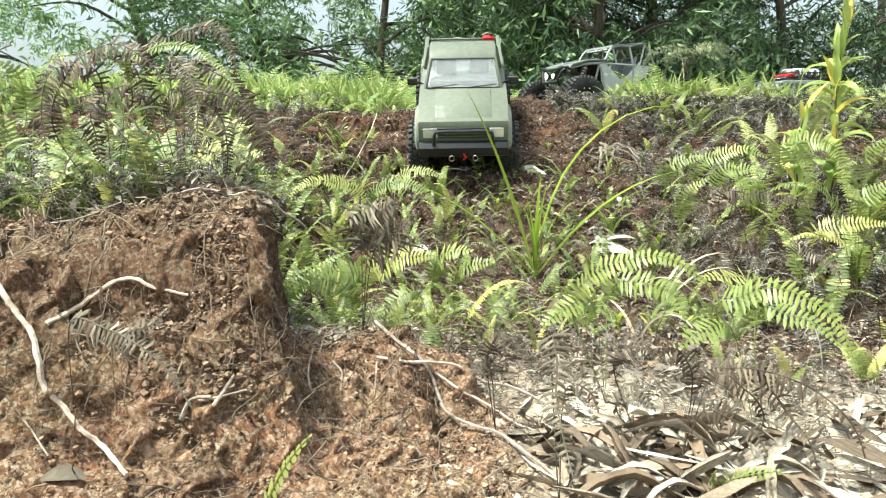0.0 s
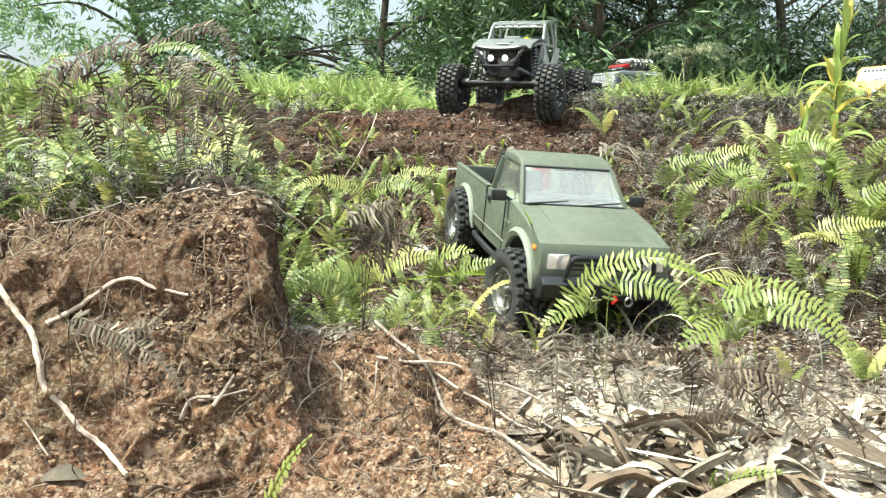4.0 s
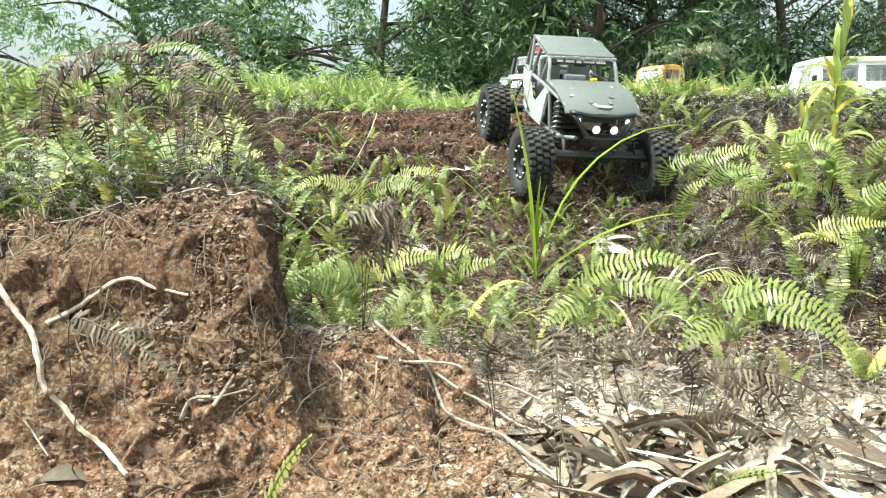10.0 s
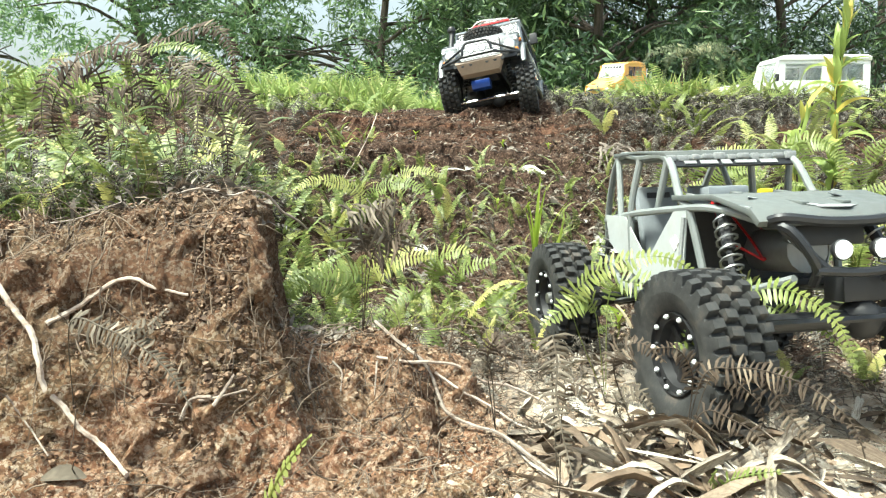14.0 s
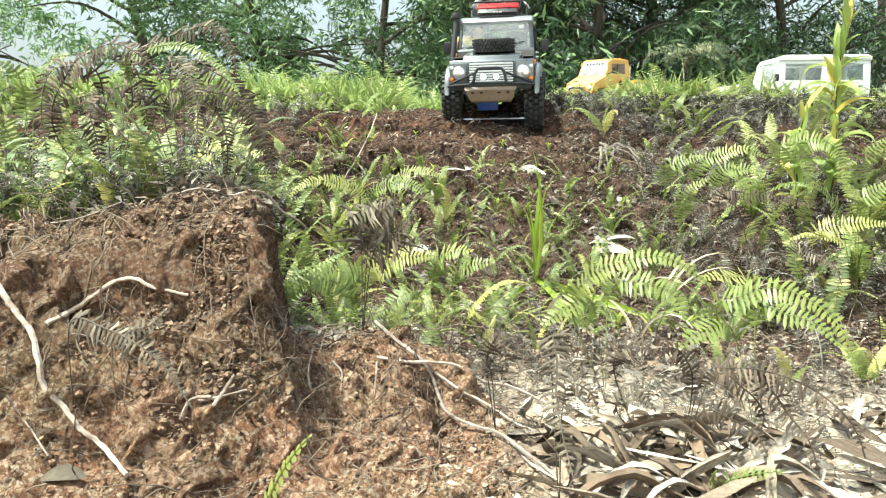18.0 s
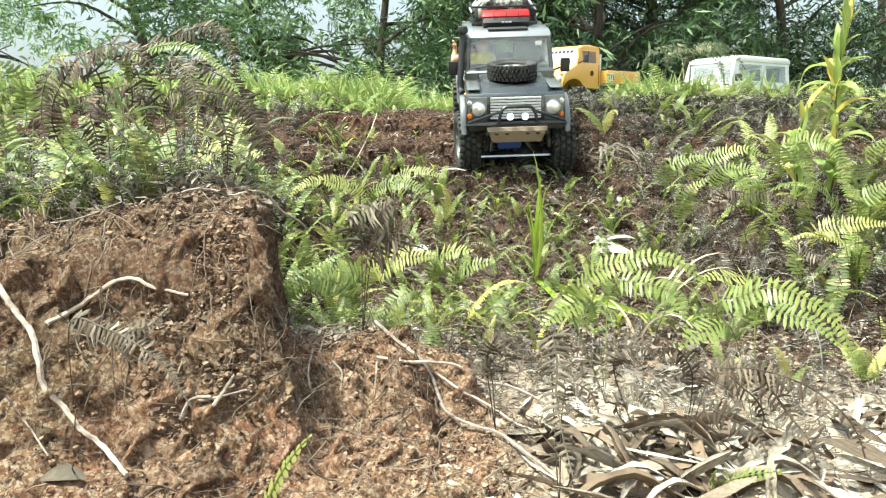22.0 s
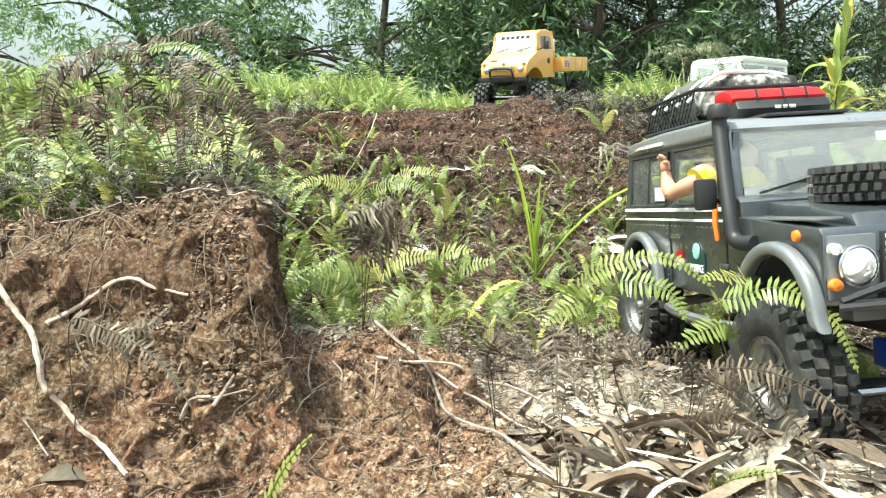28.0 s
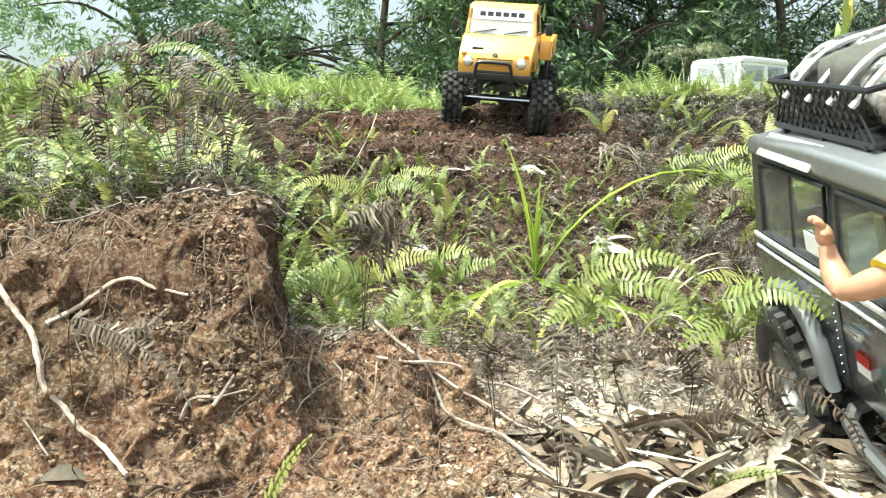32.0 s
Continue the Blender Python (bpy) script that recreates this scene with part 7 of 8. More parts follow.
# ---- gunmetal hardtop off-roader ----
def defender():
    car = thing("off_roader", "dark gunmetal scale-model hardtop off-roader with loaded roof rack", "model truck", "scale-model trucks")
    ax = (0.137, -0.143)
    win = [(-0.184, -0.080, 0.181, 0.2345), (-0.064, 0.034, 0.181, 0.2345)]
    hardtop_shell(car, "gunmetal", 0.098, -0.205, 0.062, 0.2595, win, ax, 0.096, 0.047)
    part("roof", made(prism, [(-0.207, 0.238), (-0.207, 0.244), (-0.198, 0.253), (-0.10, 0.2565), (0.02, 0.2555), (0.044, 0.2505), (0.050, 0.244), (0.048, 0.239)], -0.081, 0.081, 0.009, None, 4), MAT["silver_paint"], car, "silver-grey rounded roof")
    part("roof_hatch", made(box, (0.012, 0, 0.2560), (0.044, 0.076, 0.003), 0.001), MAT["dark_glass"], car, "dark glazed roof hatch")
    for s in (-1, 1):
        for a, b, c, d in win:
            pane("side_window", [(a, s * 0.0838, c), (b, s * 0.0838, c), (b, s * 0.0797, d), (a, s * 0.0797, d)], car)
        for a, b, c, d in win:
            gu = bmesh.new()
            q = [(a, s * 0.0862, c), (b, s * 0.0862, c), (b, s * 0.0806, d), (a, s * 0.0806, d)]
            tube(gu, q + q[:1], 0.0016, 5)
            part("window_seal", gu, MAT["black"], car)
        part("window_divider", made(beam, (-0.132, s * 0.0850, 0.181), (-0.132, s * 0.0800, 0.2345), 0.002, 0.002), MAT["black"], car)
        part("window_sticker", made(box, (-0.098, s * 0.0852, 0.193), (0.024, 0.001, 0.014)), MAT["white"], car, "small white window sticker")
        aw = part("alpine_window", made(box, (-0.135, 0, 0), (0.085, 0.019, 0.002), 0.001), MAT["lamp"], car, "pale slim roof-edge window")
        aw.matrix_local = pose(0.0, s * 0.0775, 0.2495, -s * 46, 0, 0)
        for z, h in ((0.1765, 0.0036), (0.1665, 0.0022)):
            part("waist_trim", made(box, (-0.072, s * 0.0878, z), (0.255, 0.002, h), 0.0005), MAT["trim"], car, "bright waist trim strip")
        for x in (-0.070, 0.052):
            part("door_seam", made(box, (x, s * 0.0872, 0.135), (0.0018, 0.001, 0.062)), MAT["black"], car)
        part("door_handle", made(box, (-0.048, s * 0.0895, 0.151), (0.020, 0.005, 0.005), 0.0015), MAT["chrome"], car, "bright door handle")
        part("door_hinge", made(box, (0.048, s * 0.0885, 0.128), (0.014, 0.003, 0.004), 0.0008), MAT["dull_metal"], car)
        rv = bmesh.new()
        for k in range(9):
            bmesh.ops.create_icosphere(rv, subdivisions=1, radius=0.0008, matrix=pose(-0.078, s * 0.0873, 0.110 + 0.006 * k))
        for k in range(24):
            bmesh.ops.create_icosphere(rv, subdivisions=1, radius=0.0008, matrix=pose(-0.195 + 0.010 * k, s * 0.0873, 0.1605))
        part("rivets", rv, MAT["dull_metal"], car)
        fl = part("flag_sticker", made(box, (-0.047, s * 0.0876, 0.1325), (0.015, 0.001, 0.007)), MAT["red"], car, "red and white sticker")
        part("sticker_half", made(box, (-0.047, s * 0.0876, 0.1255), (0.015, 0.001, 0.007)), MAT["white"], fl)
        bd = part("door_badge", made(box, (-0.008, s * 0.0876, 0.127), (0.034, 0.001, 0.020), 0.0), MAT["green_badge"], car, "dark green club badge")
        part("badge_oval", made(lathe, [(0.0005, s * 0.0890), (0.0075, s * 0.0885), (0.0075, s * 0.0876)], 16), MAT["badge_oval"], bd).matrix_local = pose(-0.008, 0, 0.138)
        lettering(bd, "badge_writing", "EXPERIENCE", 0.0285, 0.0074, (-0.008, s * 0.0884, 0.1215), s, MAT["trim"])
        for cx in ax:
            eb = bmesh.new()
            pts = [(cx - 0.048, 0.096)] + arc(cx, 0.098, 0.045, 172, 8, 14) + [(cx + 0.048, 0.096)]
            o_ = [(cx - 0.061, 0.094)] + arc(cx, 0.096, 0.057, 172, 8, 14) + [(cx + 0.061, 0.094)]
            prism(eb, pts + o_[::-1], s * 0.0865, s * 0.0985, 0.004, None, 3)
            part("wheel_arch", eb, MAT["arch"], car, "grey rounded wheel arch")
        m = part("mirror", made(box, (0.058, s * 0.107, 0.190), (0.008, 0.018, 0.026), 0.003), MAT["black"], car, "black door mirror")
        part("mirror_arm", made(beam, (0.052, s * 0.086, 0.180), (0.057, s * 0.100, 0.186), 0.003, 0.003), MAT["black"], m)
        part("rock_slider", made(tube, curve_pts([(0.078, s * 0.040, 0.084), (0.066, s * 0.092, 0.078), (-0.070, s * 0.092, 0.078), (-0.082, s * 0.040, 0.084)], 4), 0.005, 8), MAT["dull_metal"], car, "grey tubular rock slider")
        part("pillar", made(beam, (0.062, s * 0.080, 0.182), (0.046, s * 0.0755, 0.242), 0.008, 0.008, 0.002), MAT["gunmetal"], car)
        part("wiper", made(beam, (0.0675, s * 0.036 - 0.028, 0.1885), (0.0605, s * 0.036 + 0.026, 0.2000), 0.0018, 0.0018), MAT["black"], car)
        # lamps
        pl = part("headlight_panel", made(box, (0.1885, s * 0.068, 0.136), (0.004, 0.034, 0.044), 0.0015), MAT["arch"], car)
        round_lamp(car, (0.192, s * 0.066, 0.137), 0.0132)
        for z, mt in ((0.149, "lamp"), (0.125, "amber")):
            part("side_lamp", made(lathe, [(0.0005, 0.1955), (0.004, 0.1945), (0.0045, 0.190)], 12, "x"), MAT[mt], pl).matrix_local = pose(0, s * 0.0815, z)
        part("indicator", made(lathe, [(0.0005, s * 0.0905), (0.0038, s * 0.0895), (0.0045, s * 0.0868)], 12), MAT["amber"], car, "round amber indicator").matrix_local = pose(0.158, 0, 0.157)
        part("chequer_plate", made(box, (0.125, s * 0.074, 0.1685), (0.10, 0.022, 0.002), 0.0008), MAT["arch"], car)
        round_lamp(car, (0.226, s * 0.013, 0.130), 0.0070, "lamp_sheen", "black")
        part("tail_lamp", made(lathe, [(0.0005, -0.210), (0.006, -0.209), (0.006, -0.204)], 12, "x"), MAT["red"], car).matrix_local = pose(0, s * 0.073, 0.14)
    part("bulkhead", made(prism, [(0.072, 0.168), (0.072, 0.182), (0.066, 0.187), (0.056, 0.187), (0.054, 0.168)], -0.084, 0.084, 0.002), MAT["gunmetal"], car)
    pane("windscreen", [(0.0635, -0.0755, 0.187), (0.0635, 0.0755, 0.187), (0.0475, 0.072, 0.242), (0.0475, -0.072, 0.242)], car, mat="screen")
    part("screen_sticker", made(box, (0.052, 0.056, 0.231), (0.001, 0.012, 0.008)), MAT["white"], car)
    gr = part("grille_surround", made(box, (0.189, 0, 0.138), (0.004, 0.094, 0.042), 0.001), MAT["black"], car)
    for k in range(8):
        part("grille_bar", made(box, (0.1922, 0, 0.1205 + 0.005 * k), (0.003, 0.090, 0.0034), 0.0006), MAT["trim"], gr, "bright silver grille bar")
    # spare wheel on the bonnet
    sp = part("spare_wheel", made(lathe, [(0.001, 0.178), (0.030, 0.180), (0.033, 0.196), (0.028, 0.198), (0.010, 0.193), (0.001, 0.193)], 24, "z"), MAT["white"], car, "spare wheel with white rim on the bonnet")
    sp.matrix_local = pose(0.118, 0, 0.0)
    ty = part("tyre", tyre_mesh(0.046, 0.028, 0.030, 34, 0.004), None, sp)
    ty.matrix_local = pose(0, 0, 0.192, 90, 0, 0)
    for k in range(6):
        part("rim_hole", made(lathe, [(0.0005, 0.1985), (0.0042, 0.1985), (0.0042, 0.190)], 10, "z"), MAT["black"], sp).matrix_local = pose(0.0195 * math.cos(k * math.tau / 6), 0.0195 * math.sin(k * math.tau / 6), 0)
    # bumper, bull bar, skid plate
    part("bumper", made(box, (0.203, 0, 0.109), (0.016, 0.165, 0.012), 0.002), MAT["steel_black"], car)
    part("skid_plate", made(prism, [(0.198, 0.106), (0.222, 0.110), (0.226, 0.104), (0.215, 0.082), (0.198, 0.078)], -0.050, 0.050, 0.002, lambda x, y, z: (x, y * (1 + 8 * (z - 0.10)), z)), MAT["skid"], car, "tan skid plate with lightening holes")
    for s in (-1, 1):
        for k in (0.018, 0.036, 0.052):
            part("skid_hole", made(lathe, [(0.0005, 0.2262), (0.004, 0.226), (0.004, 0.222)], 12, "x"), MAT["black"], car).matrix_local = pose(-0.002, s * k, 0.1005)
        part("bull_bar", made(tube, curve_pts([(0.205, s * 0.088, 0.112), (0.214, s * 0.070, 0.114), (0.228, s * 0.036, 0.118), (0.230, s * 0.030, 0.136), (0.228, s * 0.022, 0.146), (0.228, 0, 0.147)], 4), 0.003, 7), MAT["steel_black"], car)
        part("bull_bar_stay", made(tube, [(0.205, s * 0.086, 0.116), (0.226, s * 0.026, 0.140)], 0.0026, 6), MAT["steel_black"], car)
    part("bull_bar_cross", made(tube, [(0.228, -0.036, 0.118), (0.230, 0.036, 0.118)], 0.003, 7), MAT["steel_black"], car)
    # snorkel
    part("snorkel", made(tube, curve_pts([(0.105, -0.090, 0.150), (0.082, -0.094, 0.152), (0.073, -0.094, 0.175), (0.050, -0.088, 0.240), (0.048, -0.087, 0.256)], 5), 0.0062, 10), MAT["black"], car, "black intake snorkel")
    part("snorkel_head", made(lathe, [(0.0005, 0.266), (0.008, 0.2655), (0.0105, 0.260), (0.0095, 0.254), (0.006, 0.252)], 14, "z"), MAT["black"], car).matrix_local = pose(0.048, -0.087, 0)
    # roof rack: floor, rails, diamond mesh sides
    rk = part("roof_rack", made(box, (-0.112, 0, 0.2590), (0.136, 0.120, 0.002)), MAT["steel_black"], car, "black mesh roof rack basket")
    for z in (0.2600, 0.2920):
        part("rack_rail", made(tube, [(-0.182, -0.064, z), (-0.046, -0.064, z), (-0.046, 0.064, z), (-0.182, 0.064, z), (-0.182, -0.064, z)], 0.0022, 6), MAT["steel_black"], rk)
    for s in (-1, 1):
        bm = bmesh.new()
        for k in range(-4, 26):
            for d in (-1, 1):
                a, b = -0.182 + 0.0085 * k, -0.182 + 0.0085 * k + 0.022 * d
                if -0.183 < a < -0.045 and -0.183 < b < -0.045:
                    beam(bm, (a, s * 0.064, 0.2610), (b, s * 0.064, 0.2910), 0.0012, 0.0012)
        part("rack_mesh", bm, MAT["steel_black"], rk)
        for x in (-0.17, -0.11, -0.055):
            part("rack_foot", made(beam, (x, s * 0.062, 0.252), (x, s * 0.064, 0.2610), 0.004, 0.004), MAT["steel_black"], rk)
    bm = bmesh.new()
    for k in range(-2, 17):
        for d in (-1, 1):
            a, b = -0.064 + 0.0085 * k, -0.064 + 0.0085 * k + 0.022 * d
            if abs(a) < 0.065 and abs(b) < 0.065:
                beam(bm, (-0.182, a, 0.2610), (-0.182, b, 0.2910), 0.0012, 0.0012)
    part("rack_mesh", bm, MAT["steel_black"], rk)
    # cargo
    rng = random.Random(4)
    for k, (x, y, l, w, h, mt) in enumerate(((-0.158, 0.0, 0.044, 0.110, 0.058, "canvas"), (-0.115, -0.028, 0.048, 0.056, 0.056, "camo"), (-0.112, 0.030, 0.050, 0.056, 0.060, "canvas"), (-0.070, 0.0, 0.042, 0.104, 0.054, "canvas"))):
        bm = bmesh.new()
        bmesh.ops.create_icosphere(bm, subdivisions=3, radius=1.0)
        for v in bm.verts:
            p = Vector((math.copysign(abs(v.co.x) ** 0.6, v.co.x), math.copysign(abs(v.co.y) ** 0.6, v.co.y), math.copysign(abs(v.co.z) ** 0.65, v.co.z)))
            p *= 1 + 0.16 * noise.noise(v.co * 2.3 + Vector((k * 3, 0, 0)))
            v.co = Vector((x + p.x * l * 0.5, y + p.y * w * 0.5, 0.2810 + p.z * h * 0.5))
        part("cargo_bag", bm, MAT[mt], rk, "tied-down grey camouflage bag" if mt == "canvas" else "dark bundled cargo")
    for x in (-0.155, -0.12, -0.09, -0.062):
        part("strap", made(tube, curve_pts([(x, -0.066, 0.2820), (x + 0.01, -0.04, 0.3060), (x, 0.0, 0.3090), (x - 0.01, 0.04, 0.3060), (x, 0.066, 0.2820)], 5), 0.0022, 6), MAT["white"], rk, "pale tie-down strap")
    lb = part("light_bar", made(prism, [(-0.036, 0.2560), (-0.006, 0.2560), (0.0, 0.2660), (-0.006, 0.2740), (-0.036, 0.2740)], -0.046, 0.046, 0.004), MAT["black"], car)
    part("light_bar_lens", made(prism, [(-0.040, 0.2720), (-0.002, 0.2700), (0.000, 0.2770), (-0.008, 0.2840), (-0.022, 0.2875), (-0.036, 0.2860)], -0.047, 0.047, 0.004, lambda x, y, z: (x - 4 * y * y, y, z)), MAT["red"], lb, "glossy red light-bar lens")
    for y in (-0.024, 0.0, 0.024):
        part("lens_clip", made(beam, (-0.0015 - 4 * y * y, y, 0.2745), (-0.006 - 4 * y * y, y, 0.2850), 0.0018, 0.0016, 0.0004), MAT["black"], lb)
    bars(lb, "light_bar_writing", (-0.0005, -0.010, 0.2665), (0, 1, 0), (0, 0, 1), [(0, 0, 0.006, 0.003), (0.008, 0, 0.004, 0.003), (0.014, 0, 0.006, 0.003)], "white")
    # a vinyl driver doll leaning an arm out of the window
    bm = bmesh.new()
    bmesh.ops.create_icosphere(bm, subdivisions=3, radius=1.0, matrix=pose(0.0, -0.045, 0.186) @ Matrix.Diagonal((0.020, 0.026, 0.030, 1)))
    bmesh.ops.create_icosphere(bm, subdivisions=3, radius=0.014, matrix=pose(0.003, -0.046, 0.222))
    tube(bm, curve_pts([(0.0, -0.062, 0.206), (0.0, -0.080, 0.206), (0.001, -0.089, 0.203)], 4), [0.012] * 9, 14)
    n0 = len(bm.faces)
    tube(bm, curve_pts([(0.001, -0.086, 0.203), (-0.010, -0.099, 0.196), (-0.021, -0.103, 0.192)], 5), [0.0078, 0.008, 0.0082, 0.0082, 0.008, 0.0075, 0.007, 0.0066, 0.0064, 0.0064, 0.0064], 14)
    tube(bm, curve_pts([(-0.021, -0.103, 0.191), (-0.033, -0.102, 0.201), (-0.039, -0.101, 0.213)], 5), [0.0064, 0.0070, 0.0074, 0.0074, 0.0072, 0.0068, 0.0062, 0.0056, 0.005, 0.0047, 0.0046], 14)
    bmesh.ops.create_icosphere(bm, subdivisions=3, radius=0.0066, matrix=pose(-0.040, -0.101, 0.219) @ Matrix.Diagonal((1.0, 0.7, 1.1, 1)))
    for dx, dz in ((-0.005, 0.009), (-0.001, 0.0105), (0.003, 0.0095), (0.009, 0.003)):
        tube(bm, curve_pts([(-0.040 + dx * 0.5, -0.101, 0.219 + dz * 0.4), (-0.040 + dx * 0.9, -0.103, 0.220 + dz * 0.8), (-0.041 + dx, -0.106, 0.220 + dz)], 3), [0.0021] * 6 + [0.0016], 8)
    bm.faces.ensure_lookup_table()
    for i, f in enumerate(bm.faces):
        f.material_index = 1 if i < n0 and f.calc_center_median().z < 0.212 else 0
    part("driver_doll", bm, [MAT["skin"], MAT["yellow"]], car, "vinyl driver doll in a yellow shirt")
    part("whistle_cord", made(tube, [(0.040, -0.090, 0.186), (0.042, -0.092, 0.165), (0.044, -0.091, 0.150)], 0.0024, 6), MAT["amber"], car)
    for s in (-1, 1):
        part("seat", made(prism, [(-0.050, 0.166), (-0.010, 0.166), (-0.040, 0.222), (-0.052, 0.222)], s * 0.042 - 0.026, s * 0.042 + 0.026, 0.003), MAT["black"], car)
    part("dashboard", made(box, (0.050, 0, 0.184), (0.022, 0.150, 0.020), 0.003), MAT["black"], car)
    # running gear
    for s in (-1, 1):
        part("chassis_rail", made(box, (0.0, s * 0.032, 0.094), (0.39, 0.010, 0.014), 0.001), MAT["black"], car)
        for x in ax:
            shock(car, (x, s * 0.056, 0.042), (x - 0.012, s * 0.048, 0.124), 0.007)
    part("gearbox", made(box, (0.0, 0, 0.084), (0.10, 0.05, 0.03), 0.004), MAT["black"], car)
    part("servo", made(box, (0.165, -0.01, 0.070), (0.022, 0.042, 0.020), 0.002), MAT["blue"], car, "blue steering servo")
    axle(car, ax[0], 0.038, 0.070, toward=1)
    axle(car, ax[1], 0.038, 0.070, toward=-1)
    k = 1.06
    sized(car, k)
    w = wheel_set(car, [(x * k, y * k, 0.036) for x in ax for y in (-0.086, 0.086)], 0.061, 0.042, 0.031, 27, 0.006, MAT["dull_metal"], 6, "grey steel rim")
    return car, w, 0.064


# ---- orange forward-cab truck ----
def unimog():
    car = thing("cab_truck", "orange scale-model forward-cab truck with drop-side bed", "model truck", "scale-model trucks")
    ax = (0.135, -0.135)
    nose = [(0.183, 0.120), (0.187, 0.130), (0.187, 0.152), (0.180, 0.166), (0.128, 0.192), (0.122, 0.196), (0.000, 0.196), (0.000, 0.118), (0.068, 0.118)]
    nose += arc(ax[0], 0.086, 0.062, 150, 30, 10)
    part("cab", made(prism, nose, -0.080, 0.080, 0.009, lambda x, y, z: (x, y * (1 - 0.5 * max(0, x - 0.13)), z), 3), MAT["orange"], car, "glossy orange cab")
    part("roof", made(prism, [(0.000, 0.246), (0.002, 0.256), (0.05, 0.261), (0.092, 0.258), (0.104, 0.250), (0.102, 0.246)], -0.074, 0.074, 0.008, None, 3), MAT["orange"], car)
    for s in (-1, 1):
        part("pillar", made(beam, (0.121, s * 0.0745, 0.194), (0.100, s * 0.070, 0.249), 0.007, 0.007, 0.002), MAT["orange"], car)
        part("side_wall", made(plate, 0.000, 0.112, 0.194, 0.248, [(0.020, 0.092, 0.202, 0.240)], s * 0.079, 0.005, 0.006), MAT["orange"], car)
        pane("side_window", [(0.020, s * 0.0765, 0.202), (0.092, s * 0.0765, 0.202), (0.092, s * 0.073, 0.240), (0.020, s * 0.073, 0.240)], car)
        part("vent_post", made(beam, (0.066, s * 0.0785, 0.202), (0.060, s * 0.0745, 0.240), 0.003, 0.003), MAT["black"], car)
        part("wiper", made(beam, (0.1235, s * 0.034 - 0.026, 0.199), (0.1175, s * 0.034 + 0.024, 0.2085), 0.0018, 0.0018), MAT["black"], car)
        m = part("mirror", made(box, (0.108, s * 0.104, 0.212), (0.006, 0.014, 0.024), 0.002), MAT["black"], car)
        part("mirror_arm", made(beam, (0.112, s * 0.079, 0.200), (0.108, s * 0.098, 0.208), 0.0025, 0.0025), MAT["black"], m)
        round_lamp(car, (0.1865, s * 0.057, 0.146), 0.0105)
        part("indicator", made(box, (0.184, s * 0.067, 0.161), (0.010, 0.010, 0.006), 0.0015), MAT["amber"], car)
        part("cab_badge", made(lathe, [(0.0005, s * 0.0815), (0.009, s * 0.0812), (0.009, s * 0.079)], 16), MAT["black"], car).matrix_local = pose(0.045, 0, 0.168)
        part("door_seam", made(box, (0.008, s * 0.0803, 0.16), (0.0018, 0.001, 0.07)), MAT["black"], car)
        part("bed_side", made(box, (-0.100, s * 0.104, 0.157), (0.188, 0.006, 0.044), 0.0015), MAT["orange"], car)
        for k in range(3):
            part("bed_rib", made(box, (-0.150 + 0.05 * k, s * 0.1075, 0.157), (0.006, 0.002, 0.040), 0.0006), MAT["orange"], car)
        st = part("hazard_stripes", made(box, (-0.026, s * 0.1076, 0.157), (0.034, 0.001, 0.026)), MAT["white"], car, "red and white hazard stripes")
        for k in range(3):
            part("stripe", made(beam, (-0.040 + 0.011 * k, s * 0.1082, 0.146), (-0.034 + 0.011 * k, s * 0.1082, 0.168), 0.001, 0.005), MAT["red"], st)
        part("mudguard", made(tube, [(x, s * 0.094, z) for x, z in arc(ax[1], 0.070, 0.070, 165, 15, 10)], 0.004, 6), MAT["black"], car)
        part("chassis_rail", made(box, (0.0, s * 0.030, 0.104), (0.36, 0.010, 0.016), 0.001), MAT["black"], car)
        for x in ax:
            shock(car, (x, s * 0.060, 0.066), (x - 0.01, s * 0.050, 0.128), 0.0075)
    pane("windscreen", [(0.1205, -0.072, 0.197), (0.1205, 0.072, 0.197), (0.1025, 0.068, 0.249), (0.1025, -0.068, 0.249)], car, mat="screen_pale")
    ban = part("screen_banner", made(prism, [(0.1108, 0.227), (0.1030, 0.2495), (0.1042, 0.2498), (0.1120, 0.2274)], -0.067, 0.067), MAT["white"], car, "white windscreen banner strip")
    bars(ban, "banner_marks", (0.1080, -0.049, 0.2390), (0, 1, 0), (-0.33, 0, 0.94), [(0.017 * k, 0, 0.0125, 0.0095) for k in range(6)], "black")
    part("rear_wall", made(box, (0.002, 0, 0.22), (0.004, 0.148, 0.054), 0.001), MAT["orange"], car)
    part("bed_floor", made(box, (-0.100, 0, 0.137), (0.186, 0.202, 0.005), 0.001), MAT["orange"], car)
    part("bed_front", made(box, (-0.0085, 0, 0.157), (0.005, 0.202, 0.042), 0.001), MAT["orange"], car)
    part("tailgate", made(box, (-0.1945, 0, 0.157), (0.005, 0.202, 0.042), 0.001), MAT["orange"], car)
    part("exhaust_stack", made(tube, [(-0.010, 0.070, 0.13), (-0.010, 0.070, 0.235)], 0.005, 10), MAT["chrome"], car, "upright exhaust stack")
    part("grille", made(box, (0.188, 0, 0.148), (0.003, 0.080, 0.014), 0.001), MAT["orange"], car)
    for k in range(3):
        part("grille_slot", made(box, (0.1895, 0, 0.143 + 0.005 * k), (0.002, 0.076, 0.0018)), MAT["chrome"], car)
    part("nose_badge", made(lathe, [(0.0005, 0.1905), (0.006, 0.190), (0.006, 0.187)], 14, "x"), MAT["chrome"], car).matrix_local = pose(-0.004, 0, 0.160)
    part("nose_plate", made(box, (0.172, -0.040, 0.1718), (0.004, 0.024, 0.004)), MAT["black"], car)
